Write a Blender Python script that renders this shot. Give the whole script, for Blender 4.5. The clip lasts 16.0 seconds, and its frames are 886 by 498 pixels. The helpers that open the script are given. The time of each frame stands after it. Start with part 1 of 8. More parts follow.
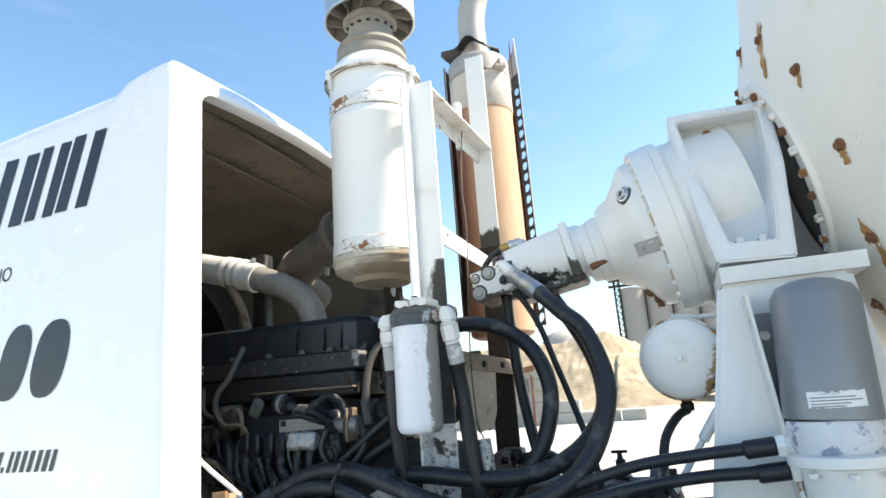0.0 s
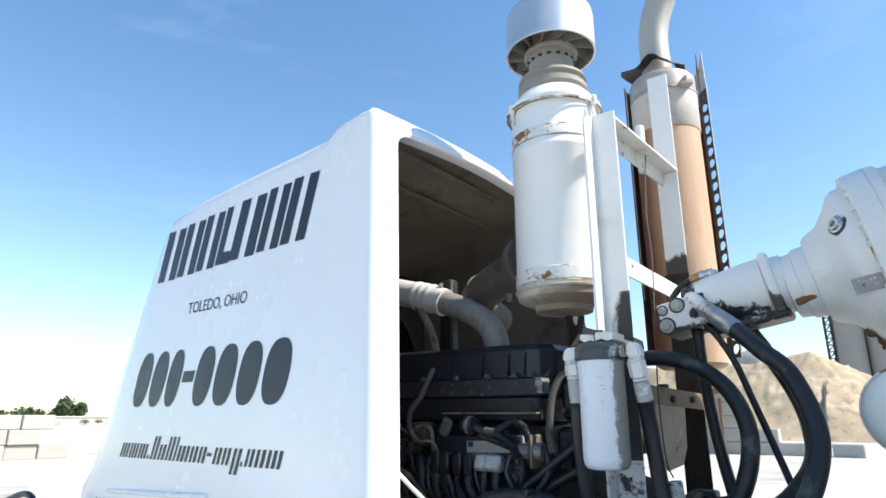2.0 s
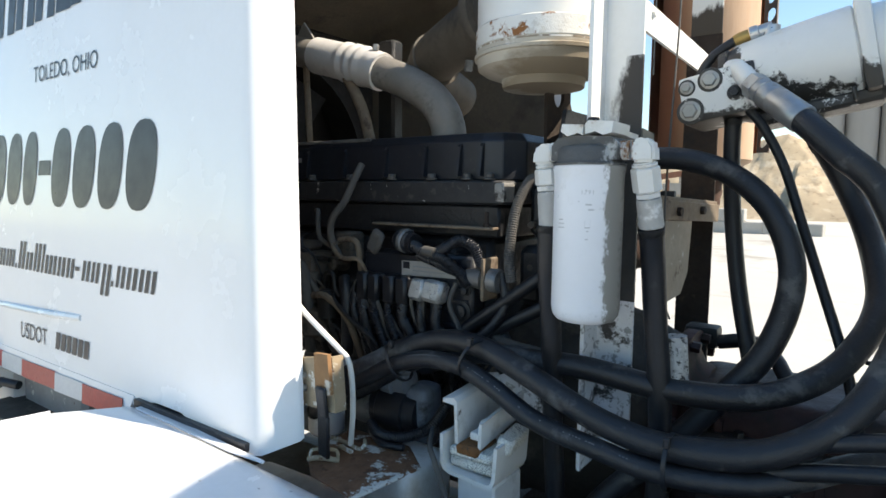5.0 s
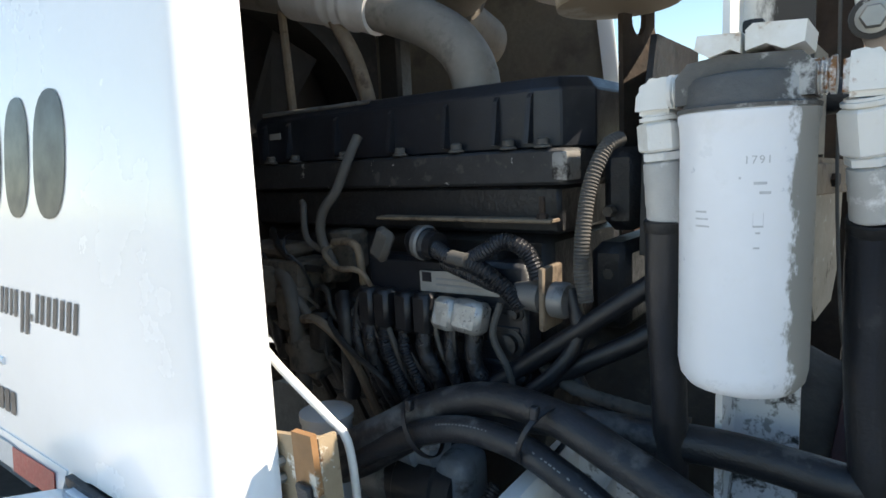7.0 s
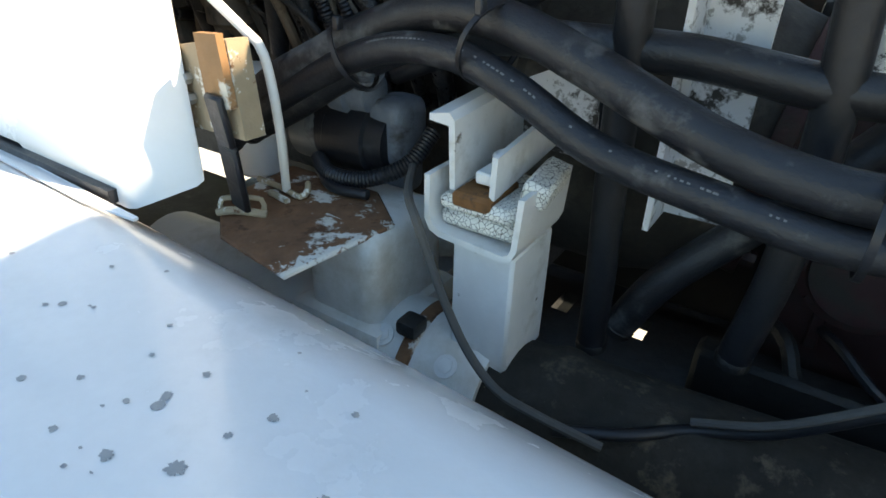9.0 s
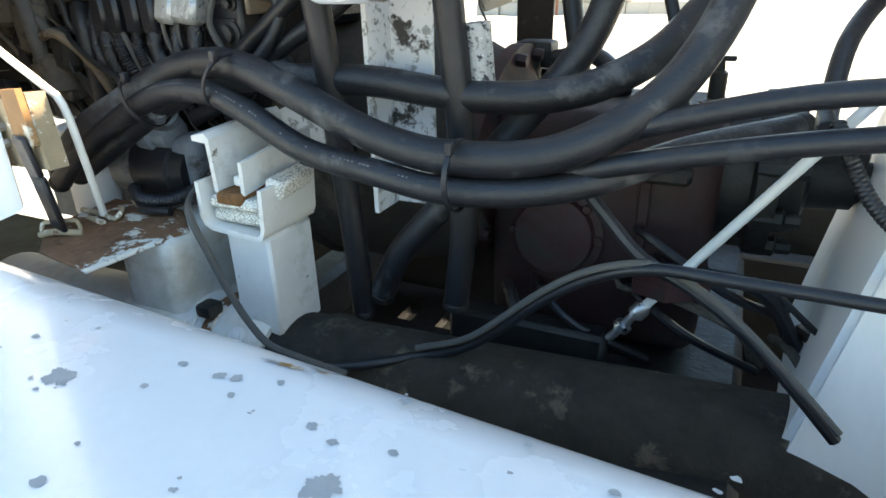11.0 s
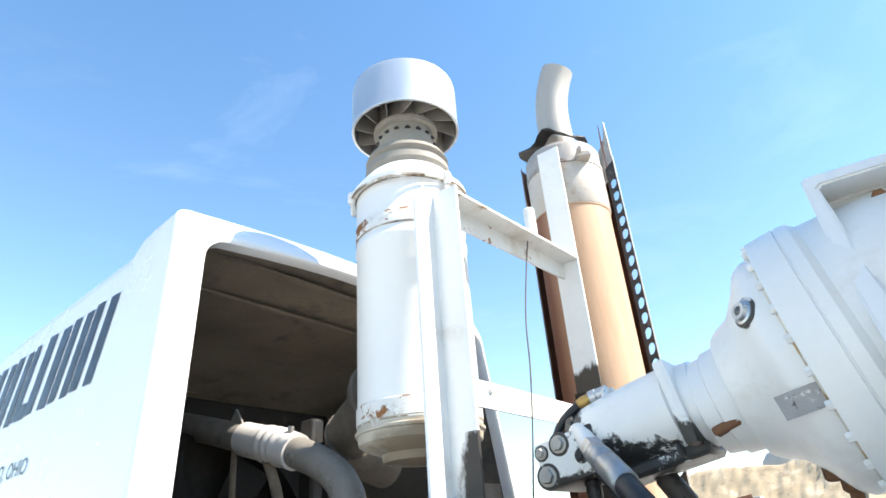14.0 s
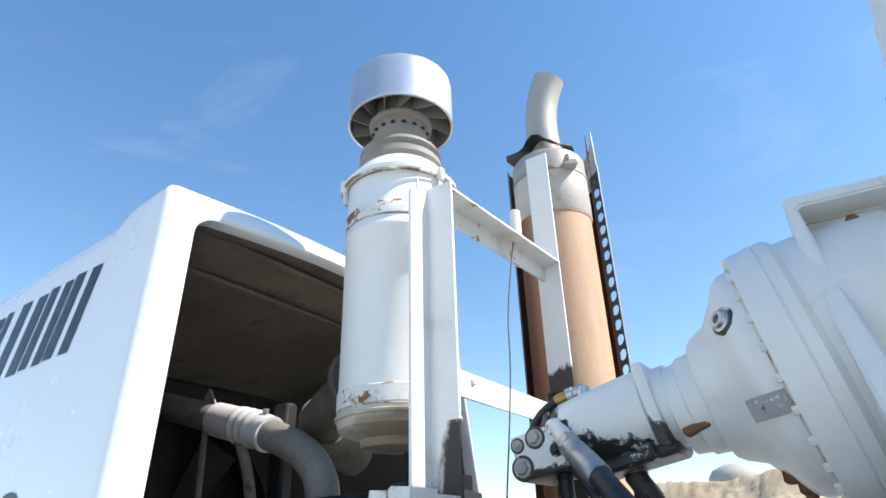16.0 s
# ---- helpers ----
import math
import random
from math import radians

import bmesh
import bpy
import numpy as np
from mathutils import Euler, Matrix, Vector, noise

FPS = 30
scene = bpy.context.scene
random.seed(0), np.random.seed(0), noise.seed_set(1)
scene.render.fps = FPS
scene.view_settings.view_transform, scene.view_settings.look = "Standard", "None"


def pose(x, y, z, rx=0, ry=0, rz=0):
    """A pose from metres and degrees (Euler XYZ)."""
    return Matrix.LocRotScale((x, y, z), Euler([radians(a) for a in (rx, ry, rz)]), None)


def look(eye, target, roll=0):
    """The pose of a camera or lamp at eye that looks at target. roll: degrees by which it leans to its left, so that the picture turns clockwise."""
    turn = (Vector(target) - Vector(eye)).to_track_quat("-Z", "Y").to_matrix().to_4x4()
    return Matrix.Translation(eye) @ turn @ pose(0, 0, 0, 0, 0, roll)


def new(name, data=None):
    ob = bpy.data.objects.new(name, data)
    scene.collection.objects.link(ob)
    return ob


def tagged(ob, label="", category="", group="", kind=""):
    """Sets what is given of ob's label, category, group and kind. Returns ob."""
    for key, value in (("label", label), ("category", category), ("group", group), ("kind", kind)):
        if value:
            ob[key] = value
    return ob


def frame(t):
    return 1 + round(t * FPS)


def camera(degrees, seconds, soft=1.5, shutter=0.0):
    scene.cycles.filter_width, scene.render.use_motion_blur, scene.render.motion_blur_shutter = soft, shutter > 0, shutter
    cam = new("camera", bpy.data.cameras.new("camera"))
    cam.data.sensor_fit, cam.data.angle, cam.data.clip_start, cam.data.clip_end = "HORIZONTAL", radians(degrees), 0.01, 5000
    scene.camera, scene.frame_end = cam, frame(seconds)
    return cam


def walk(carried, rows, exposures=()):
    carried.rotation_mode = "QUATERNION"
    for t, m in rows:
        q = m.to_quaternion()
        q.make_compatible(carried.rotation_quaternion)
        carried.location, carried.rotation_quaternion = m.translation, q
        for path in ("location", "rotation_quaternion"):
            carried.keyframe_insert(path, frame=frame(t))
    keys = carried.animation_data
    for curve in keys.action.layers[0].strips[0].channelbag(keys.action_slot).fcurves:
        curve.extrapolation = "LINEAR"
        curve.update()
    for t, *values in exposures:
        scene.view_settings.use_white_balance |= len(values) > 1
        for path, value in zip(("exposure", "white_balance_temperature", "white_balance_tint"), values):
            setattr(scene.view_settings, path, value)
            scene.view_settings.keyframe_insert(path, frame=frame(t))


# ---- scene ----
cam = camera(72.9, 16.0, soft=1.6)
PATH = [
    (0, (0.201, 0.039, 1.697), (-0.472, 1.858, 2.184), -4.2),
    (0.5, (0.276, 0.012, 1.702), (-0.644, 1.644, 2.403), -5.0),
    (1, (0.252, -0.045, 1.719), (-0.756, 1.454, 2.577), -2.3),
    (1.5, (0.249, -0.058, 1.721), (-0.817, 1.39, 2.596), -1.0),
    (2, (0.205, -0.057, 1.758), (-0.956, 1.481, 2.296), 0.0),
    (2.5, (0.166, -0.004, 1.748), (-0.947, 1.656, 1.824), 0.8),
    (3, (0.169, 0.019, 1.715), (-0.958, 1.671, 1.7), 0.4),
    (3.2, (0.153, 0.017, 1.734), (-0.939, 1.689, 1.618), 0.9),
    (5.3, (-0.175, 0.703, 1.872), (-1.326, 2.324, 1.652), 0.3),
    (5.5, (-0.247, 0.767, 1.871), (-1.352, 2.412, 1.604), -0.4),
    (6, (-0.363, 0.877, 1.903), (-1.384, 2.558, 1.539), -0.7),
    (6.5, (-0.409, 0.981, 1.893), (-1.517, 2.613, 1.565), -2.5),
    (7, (-0.414, 1.014, 1.881), (-1.617, 2.587, 1.604), -2.6),
    (7.5, (-0.431, 1.051, 1.843), (-1.651, 2.61, 1.56), -2.7),
    (8, (-0.438, 1.078, 1.772), (-1.678, 2.592, 1.362), -2.1),
    (8.5, (-0.432, 1.086, 1.717), (-1.54, 2.536, 0.9), -3.2),
    (9, (-0.422, 1.063, 1.631), (-1.369, 2.515, 0.634), 1.3),
    (9.5, (-0.389, 1.037, 1.576), (-1.203, 2.572, 0.587), 8.6),
    (9.7, (-0.361, 1.015, 1.574), (-1.124, 2.593, 0.611), 8.3),
    (11.8, (0.176, 0.908, 1.725), (-0.789, 2.565, 1.157), -5.7),
    (12, (0.2, 0.895, 1.756), (-0.829, 2.567, 1.373), -5.2),
    (12.5, (0.244, 0.865, 1.83), (-0.898, 2.507, 1.801), -6.7),
    (13, (0.279, 0.831, 1.864), (-0.896, 2.428, 2.126), -8.4),
    (13.5, (0.304, 0.808, 1.901), (-0.875, 2.339, 2.417), -7.3),
    (14, (0.339, 0.751, 1.932), (-0.738, 2.181, 2.823), -4.4),
    (14.5, (0.342, 0.726, 1.931), (-0.665, 2.179, 2.867), -3.0),
    (15, (0.341, 0.717, 1.932), (-0.699, 2.142, 2.874), -4.4),
    (15.5, (0.326, 0.716, 1.92), (-0.746, 2.112, 2.869), -2.8),
    (16, (0.304, 0.688, 1.898), (-0.69, 2.179, 2.786), -1.7),
]
EXPOSURES = [(0.0, 1.1, 7600, 10), (0.5, 0.95, 6900, 10), (1.0, 0.8, 6600, 10), (2.0, 0.7, 6800, 10), (2.6, 0.55, 6900, 10), (3.2, 0.5, 7000, 10), (5.3, 0.75, 7500, 10), (7.0, 0.85, 7500, 10), (7.5, 0.95, 7500, 10), (8.5, 1.15, 7600, 10), (8.8, 1.28, 8000, 10), (9.0, 1.4, 8700, 10), (9.7, 1.47, 9300, 10), (11.8, 2.34, 8800, 10), (12.5, 2.42, 8500, 10), (13.2, 1.95, 7500, 10), (13.9, 1.28, 7150, 10), (14.5, 0.95, 6850, 10), (15.2, 0.82, 6600, 10), (16.0, 0.65, 6700, 10)]
walk(cam, [(t, look(eye, target, roll)) for t, eye, target, roll in PATH], EXPOSURES)

# ---- world, sun ----
SUN_AZ, SUN_EL = radians(19.0), radians(47.5)      # azimuth from +x towards +y
world = bpy.data.worlds.new("sky")
scene.world = world
world.use_nodes = True
wn, wl = world.node_tree.nodes, world.node_tree.links
sky = wn.new("ShaderNodeTexSky")
sky.sky_type, sky.sun_disc = "NISHITA", False
sky.sun_elevation, sky.sun_rotation = SUN_EL, radians(90) - SUN_AZ
sky.altitude, sky.air_density, sky.dust_density, sky.ozone_density = 200, 1.0, 0.4, 1.3
wtc = wn.new("ShaderNodeTexCoord")
wmap = wn.new("ShaderNodeMapping")
wmap.inputs["Scale"].default_value = (1.2, 1.6, 5.0)
wmap.inputs["Rotation"].default_value = (0.3, 0.2, 0.6)
wl.new(wtc.outputs["Generated"], wmap.inputs["Vector"])
wnoise = wn.new("ShaderNodeTexNoise")
wnoise.inputs["Scale"].default_value, wnoise.inputs["Detail"].default_value = 1.6, 9.0
wnoise.inputs["Roughness"].default_value, wnoise.inputs["Distortion"].default_value = 0.62, 0.6
wl.new(wmap.outputs["Vector"], wnoise.inputs["Vector"])
wramp = wn.new("ShaderNodeValToRGB")
wramp.color_ramp.elements[0].position, wramp.color_ramp.elements[1].position = 0.56, 0.95
wramp.color_ramp.elements[0].color, wramp.color_ramp.elements[1].color = (0, 0, 0, 1), (0.11, 0.11, 0.11, 1)
wl.new(wnoise.outputs["Fac"], wramp.inputs["Fac"])
wmix = wn.new("ShaderNodeMix")
wmix.data_type = "RGBA"
wmix.inputs["B"].default_value = (7.0, 7.4, 8.0, 1)
wl.new(wramp.outputs["Color"], wmix.inputs["Factor"])
wtint = wn.new("ShaderNodeMix")
wtint.data_type, wtint.blend_type = "RGBA", "MULTIPLY"
wtint.inputs["Factor"].default_value = 1.0
wsep = wn.new("ShaderNodeSeparateXYZ")
wl.new(wtc.outputs["Generated"], wsep.inputs[0])
wgrad = wn.new("ShaderNodeValToRGB")
wgrad.color_ramp.elements[0].position, wgrad.color_ramp.elements[1].position = 0.05, 0.75
wgrad.color_ramp.elements[0].color, wgrad.color_ramp.elements[1].color = (0.92, 1.0, 1.0, 1), (0.66, 0.99, 1.16, 1)
wl.new(wsep.outputs["Z"], wgrad.inputs["Fac"])
wl.new(wgrad.outputs["Color"], wtint.inputs["B"])
wl.new(sky.outputs["Color"], wtint.inputs["A"])
wl.new(wtint.outputs["Result"], wmix.inputs["A"])
wl.new(wmix.outputs["Result"], wn["Background"].inputs["Color"])
wn["Background"].inputs["Strength"].default_value = 0.15
sun = new("sun", bpy.data.lights.new("sun", "SUN"))
sun.data.energy, sun.data.angle, sun.data.color = 5.0, radians(0.53), (1.0, 0.95, 0.88)
SUN_DIR = Vector((math.cos(SUN_EL) * math.cos(SUN_AZ), math.cos(SUN_EL) * math.sin(SUN_AZ), math.sin(SUN_EL)))
sun.matrix_world = look(SUN_DIR * 30, (0, 0, 0))


# ---- materials ----
def material(name, base, rough=0.5, metal=0.0, vary=0.12, scale=3.0, grain=60.0, bump=0.15, bump_scale=120.0,
             spots=None, spots2=None, streak=(1, 1, 1), coat=0.0, each=0.0, cracks=None):
    """Paint, metal, rubber or earth: a base colour with broad and fine variation, up to two kinds of worn spots
    (colour, noise scale, threshold, softness, roughness), fine relief."""
    m = bpy.data.materials.new(name)
    m.use_nodes = True
    n, l = m.node_tree.nodes, m.node_tree.links
    bsdf = n["Principled BSDF"]
    tc = n.new("ShaderNodeTexCoord")
    mp = n.new("ShaderNodeMapping")
    mp.inputs["Scale"].default_value = streak
    l.new(tc.outputs["Object"], mp.inputs["Vector"])
    oi = n.new("ShaderNodeObjectInfo")
    add = n.new("ShaderNodeVectorMath")
    add.operation = "MULTIPLY_ADD"
    add.inputs[1].default_value = (1, 1, 1)
    l.new(mp.outputs["Vector"], add.inputs[0])
    off = n.new("ShaderNodeCombineXYZ")
    mul = n.new("ShaderNodeMath")
    mul.operation, mul.inputs[1].default_value = "MULTIPLY", 37.0
    l.new(oi.outputs["Random"], mul.inputs[0])
    l.new(mul.outputs[0], off.inputs[0])
    l.new(off.outputs[0], add.inputs[2])

    def tex(sc, detail=6.0, rgh=0.6):
        t = n.new("ShaderNodeTexNoise")
        t.inputs["Scale"].default_value, t.inputs["Detail"].default_value, t.inputs["Roughness"].default_value = sc, detail, rgh
        l.new(add.outputs[0], t.inputs["Vector"])
        return t.outputs["Fac"]

    def mix(fac, a, b, kind="MIX"):
        x = n.new("ShaderNodeMix")
        x.data_type, x.blend_type = "RGBA", kind
        if isinstance(fac, float):
            x.inputs["Factor"].default_value = fac
        else:
            l.new(fac, x.inputs["Factor"])
        for key, v in (("A", a), ("B", b)):
            if isinstance(v, tuple):
                x.inputs[key].default_value = (*v, 1)
            else:
                l.new(v, x.inputs[key])
        return x.outputs["Result"]

    def curve(v, lo, hi, a=0.0, b=1.0):
        r = n.new("ShaderNodeMapRange")
        r.inputs["From Min"].default_value, r.inputs["From Max"].default_value = lo, hi
        r.inputs["To Min"].default_value, r.inputs["To Max"].default_value = a, b
        l.new(v, r.inputs["Value"])
        return r.outputs["Result"]

    lo, hi = tuple(c * (1 - vary) for c in base), tuple(min(c * (1 + vary * 0.6), 0.95) for c in base)
    col = mix(curve(tex(scale), 0.3, 0.7), lo, hi)
    col = mix(curve(tex(grain, 3.0), 0.35, 0.65, 0.0, 0.5), col, tuple(c * (1 - vary * 0.8) for c in base))
    if each:
        col = mix(curve(oi.outputs["Random"], 0.0, 1.0, 0.0, each), col, tuple(c * 0.45 for c in base))
    r = curve(tex(scale * 2.3), 0.3, 0.7, max(rough - 0.08, 0.03), min(rough + 0.10, 1.0))
    for s in (spots, spots2):
        if s:
            colour, sc, level, soft, srough = s
            mask = curve(tex(sc, 8.0, 0.68), level, level + soft)
            col = mix(mask, col, colour)
            rr = n.new("ShaderNodeMix")
            l.new(mask, rr.inputs["Factor"])
            l.new(r, rr.inputs["A"])
            rr.inputs["B"].default_value = srough
            r = rr.outputs["Result"]
    if cracks:
        colour, sc, width = cracks
        vo = n.new("ShaderNodeTexVoronoi")
        vo.feature = "DISTANCE_TO_EDGE"
        vo.inputs["Scale"].default_value = sc
        l.new(add.outputs[0], vo.inputs["Vector"])
        wob = n.new("ShaderNodeMath")
        wob.operation = "MULTIPLY"
        l.new(tex(sc * 0.15), wob.inputs[0])
        wob.inputs[1].default_value = width * 2
        less = n.new("ShaderNodeMath")
        less.operation = "LESS_THAN"
        l.new(vo.outputs["Distance"], less.inputs[0])
        l.new(wob.outputs[0], less.inputs[1])
        col = mix(less.outputs[0], col, colour)
    l.new(col, bsdf.inputs["Base Color"])
    l.new(r, bsdf.inputs["Roughness"])
    bsdf.inputs["Metallic"].default_value = metal
    if coat:
        bsdf.inputs["Coat Weight"].default_value, bsdf.inputs["Coat Roughness"].default_value = coat, 0.06
    if bump:
        b = n.new("ShaderNodeBump")
        b.inputs["Strength"].default_value, b.inputs["Distance"].default_value = bump, 0.004
        l.new(tex(bump_scale, 5.0), b.inputs["Height"])
        l.new(b.outputs["Normal"], bsdf.inputs["Normal"])
    return m


RUST, DARKRUST, GRIME = (0.24, 0.085, 0.025), (0.09, 0.035, 0.015), (0.035, 0.030, 0.026)
M = {
    "hood": material("hood_white_paint", (0.80, 0.81, 0.82), 0.22, vary=0.03, scale=1.2, bump=0.015, coat=0.4, bump_scale=30, spots=((0.72, 0.71, 0.69), 1.6, 0.50, 0.6, 0.28)),
    "lining": material("dusty_hood_lining", (0.185, 0.155, 0.12), 0.85, vary=0.3, scale=2.2, bump=0.3, bump_scale=60, spots=((0.10, 0.085, 0.07), 4.0, 0.55, 0.14, 0.9)),
    "white": material("chalky_white_paint", (0.78, 0.78, 0.76), 0.42, vary=0.06, scale=6, bump=0.08, spots=(RUST, 26.0, 0.715, 0.03, 0.9), spots2=((0.58, 0.55, 0.49), 5.0, 0.57, 0.22, 0.6)),
    "canister": material("air_cleaner_white_paint", (0.79, 0.79, 0.775), 0.38, vary=0.04, scale=4, bump=0.04, spots=((0.60, 0.56, 0.49), 3.0, 0.60, 0.2, 0.6), spots2=((0.36, 0.22, 0.11), 34.0, 0.735, 0.02, 0.85)),
    "rustywhite": material("rusting_white_paint", (0.73, 0.72, 0.69), 0.45, vary=0.08, scale=5, bump=0.15, spots=((0.27, 0.12, 0.045), 13.0, 0.60, 0.05, 0.9), spots2=((0.55, 0.50, 0.42), 6.0, 0.54, 0.2, 0.7)),
    "rustband": material("rusted_band_paint", (0.74, 0.73, 0.70), 0.5, vary=0.08, scale=5, bump=0.3, spots=((0.25, 0.105, 0.035), 11.0, 0.515, 0.03, 0.9), spots2=((0.62, 0.60, 0.56), 26.0, 0.56, 0.03, 0.6)),
    "gearwhite": material("oily_white_paint", (0.76, 0.76, 0.74), 0.38, vary=0.05, scale=6, bump=0.10, bump_scale=70, spots=((0.09, 0.065, 0.045), 20.0, 0.735, 0.03, 0.6), spots2=((0.63, 0.60, 0.54), 5.0, 0.56, 0.22, 0.55)),
    "blacktar": material("oil_smeared_edge", (0.05, 0.046, 0.042), 0.45, vary=0.3, scale=6, bump=0.4, spots=((0.66, 0.65, 0.62), 22.0, 0.60, 0.04, 0.5)),
    "grimywhite": material("grimy_white_paint", (0.68, 0.67, 0.65), 0.5, vary=0.1, scale=12, bump=0.2, bump_scale=90, spots=((0.12, 0.09, 0.065), 20.0, 0.655, 0.04, 0.8), spots2=((0.44, 0.41, 0.36), 9.0, 0.55, 0.18, 0.8)),
    "peeled": material("peeled_white_paint", (0.70, 0.71, 0.73), 0.5, vary=0.08, scale=6, bump=0.3, spots=((0.05, 0.045, 0.042), 9.0, 0.52, 0.04, 0.8), spots2=((0.30, 0.30, 0.30), 40.0, 0.56, 0.05, 0.8)),
    "grime": material("oily_grime", (0.055, 0.05, 0.045), 0.6, vary=0.35, scale=7, bump=0.4, spots=((0.16, 0.15, 0.135), 9.0, 0.60, 0.12, 0.8)),
    "deck": material("deck_white_paint", (0.76, 0.77, 0.79), 0.22, vary=0.06, scale=2, bump=0.05, coat=0.3, spots=((0.62, 0.63, 0.64), 5.0, 0.60, 0.2, 0.35), spots2=((0.16, 0.15, 0.14), 24.0, 0.745, 0.015, 0.8)),
    "primer": material("bare_primer_grey", (0.34, 0.35, 0.36), 0.6, vary=0.15, scale=20, bump=0.2),
    "crackle": material("crackled_white_paint", (0.74, 0.72, 0.66), 0.6, vary=0.1, scale=10, bump=0.3, spots=(GRIME, 40.0, 0.68, 0.03, 0.9), cracks=((0.06, 0.05, 0.042), 130.0, 0.038)),
    "drum": material("drum_white_paint", (0.75, 0.725, 0.665), 0.45, vary=0.06, scale=2.5, bump=0.08, spots=((0.40, 0.22, 0.08), 7.0, 0.66, 0.05, 0.85), spots2=((0.66, 0.58, 0.44), 1.6, 0.53, 0.25, 0.7)),
    "plate": material("heavy_rust_plate", (0.20, 0.092, 0.045), 0.9, vary=0.4, scale=12, bump=0.7, bump_scale=80, spots=((0.60, 0.56, 0.50), 8.0, 0.585, 0.03, 0.7), spots2=(DARKRUST, 15.0, 0.55, 0.08, 0.9)),
    "hinge": material("orange_tan_bracket", (0.36, 0.19, 0.085), 0.8, vary=0.3, scale=10, bump=0.35, spots=((0.60, 0.55, 0.47), 14.0, 0.58, 0.05, 0.7), spots2=(DARKRUST, 9.0, 0.58, 0.06, 0.9)),
    "orange": material("orange_rubber_pad", (0.20, 0.078, 0.02), 0.75, vary=0.4, scale=30, bump=0.3, spots=((0.06, 0.03, 0.015), 30.0, 0.55, 0.1, 0.8)),
    "muffler": material("heat_rusted_muffler", (0.52, 0.335, 0.215), 0.65, vary=0.12, scale=3, streak=(1, 1, 0.15), bump=0.12, spots=((0.30, 0.125, 0.06), 3.0, 0.60, 0.15, 0.85), spots2=((0.60, 0.45, 0.33), 2.0, 0.52, 0.2, 0.6)),
    "mufflerdark": material("red_rust_steel", (0.22, 0.095, 0.055), 0.85, vary=0.25, scale=5, streak=(1, 1, 0.2), bump=0.3),
    "stack": material("grey_stack_pipe", (0.40, 0.375, 0.345), 0.5, 0.15, vary=0.12, scale=5, streak=(1, 1, 0.25), bump=0.08, spots=((0.22, 0.19, 0.165), 5.0, 0.57, 0.2, 0.7)),
    "band": material("scorched_clamp_band", (0.44, 0.40, 0.36), 0.5, 0.25, vary=0.25, scale=10, bump=0.15, spots=((0.20, 0.10, 0.06), 9.0, 0.58, 0.1, 0.8), spots2=((0.13, 0.115, 0.10), 5.0, 0.56, 0.15, 0.8)),
    "bandlow": material("rust_washed_band", (0.56, 0.50, 0.44), 0.5, 0.15, vary=0.15, scale=8, bump=0.15, spots=((0.42, 0.20, 0.09), 5.0, 0.57, 0.12, 0.8), spots2=((0.20, 0.14, 0.11), 9.0, 0.62, 0.1, 0.8)),
    "bandtop": material("smoked_steel_band", (0.40, 0.365, 0.33), 0.5, 0.2, vary=0.25, scale=8, bump=0.15, spots=((0.10, 0.085, 0.075), 5.0, 0.55, 0.15, 0.8), spots2=((0.62, 0.57, 0.52), 6.0, 0.58, 0.12, 0.6)),
    "cap": material("dull_galvanised_cap", (0.66, 0.67, 0.68), 0.36, 0.75, vary=0.06, scale=5, streak=(1, 1, 0.3), bump=0.04),
    "dustgrey": material("dusty_grey_rubber", (0.085, 0.08, 0.074), 0.8, vary=0.2, scale=8, bump=0.25, spots=((0.16, 0.15, 0.135), 9.0, 0.58, 0.15, 0.85)),
    "vane": material("beige_grey_plastic", (0.27, 0.25, 0.22), 0.7, vary=0.16, scale=14, bump=0.12, spots=((0.18, 0.165, 0.145), 8.0, 0.56, 0.15, 0.8)),
    "pipe": material("dusty_aluminium_pipe", (0.24, 0.222, 0.20), 0.65, 0.1, vary=0.2, scale=14, bump=0.15, spots=((0.13, 0.115, 0.10), 12.0, 0.56, 0.15, 0.85)),
    "valve": material("black_cover_plastic", (0.012, 0.015, 0.022), 0.38, vary=0.3, scale=14, bump=0.2, bump_scale=240, spots=((0.055, 0.052, 0.05), 11.0, 0.62, 0.15, 0.8), spots2=((0.035, 0.034, 0.034), 45.0, 0.60, 0.1, 0.7)),
    "engine": material("greasy_engine_black", (0.014, 0.015, 0.018), 0.45, vary=0.4, scale=18, bump=0.8, bump_scale=70, spots=((0.065, 0.060, 0.056), 22.0, 0.61, 0.10, 0.9)),
    "ledge": material("chipped_rocker_ledge", (0.020, 0.021, 0.024), 0.55, vary=0.3, scale=14, bump=0.4, spots=((0.42, 0.42, 0.41), 24.0, 0.64, 0.015, 0.6), spots2=((0.065, 0.06, 0.055), 30.0, 0.58, 0.06, 0.8)),
    "tan": material("dusty_tan_metal", (0.19, 0.145, 0.103), 0.85, vary=0.3, scale=18, bump=0.3, spots=((0.07, 0.048, 0.034), 14.0, 0.55, 0.10, 0.9)),
    "alu": material("cast_aluminium", (0.20, 0.20, 0.20), 0.5, 0.5, vary=0.2, scale=12, bump=0.3, spots=(GRIME, 9.0, 0.54, 0.12, 0.8)),
    "bluegrey": material("bluish_cast_metal", (0.17, 0.20, 0.24), 0.5, 0.2, vary=0.3, scale=16, bump=0.4, spots=(GRIME, 10.0, 0.53, 0.12, 0.8)),
    "label": material("worn_label", (0.30, 0.30, 0.29), 0.5, vary=0.2, scale=20, bump=0.05),
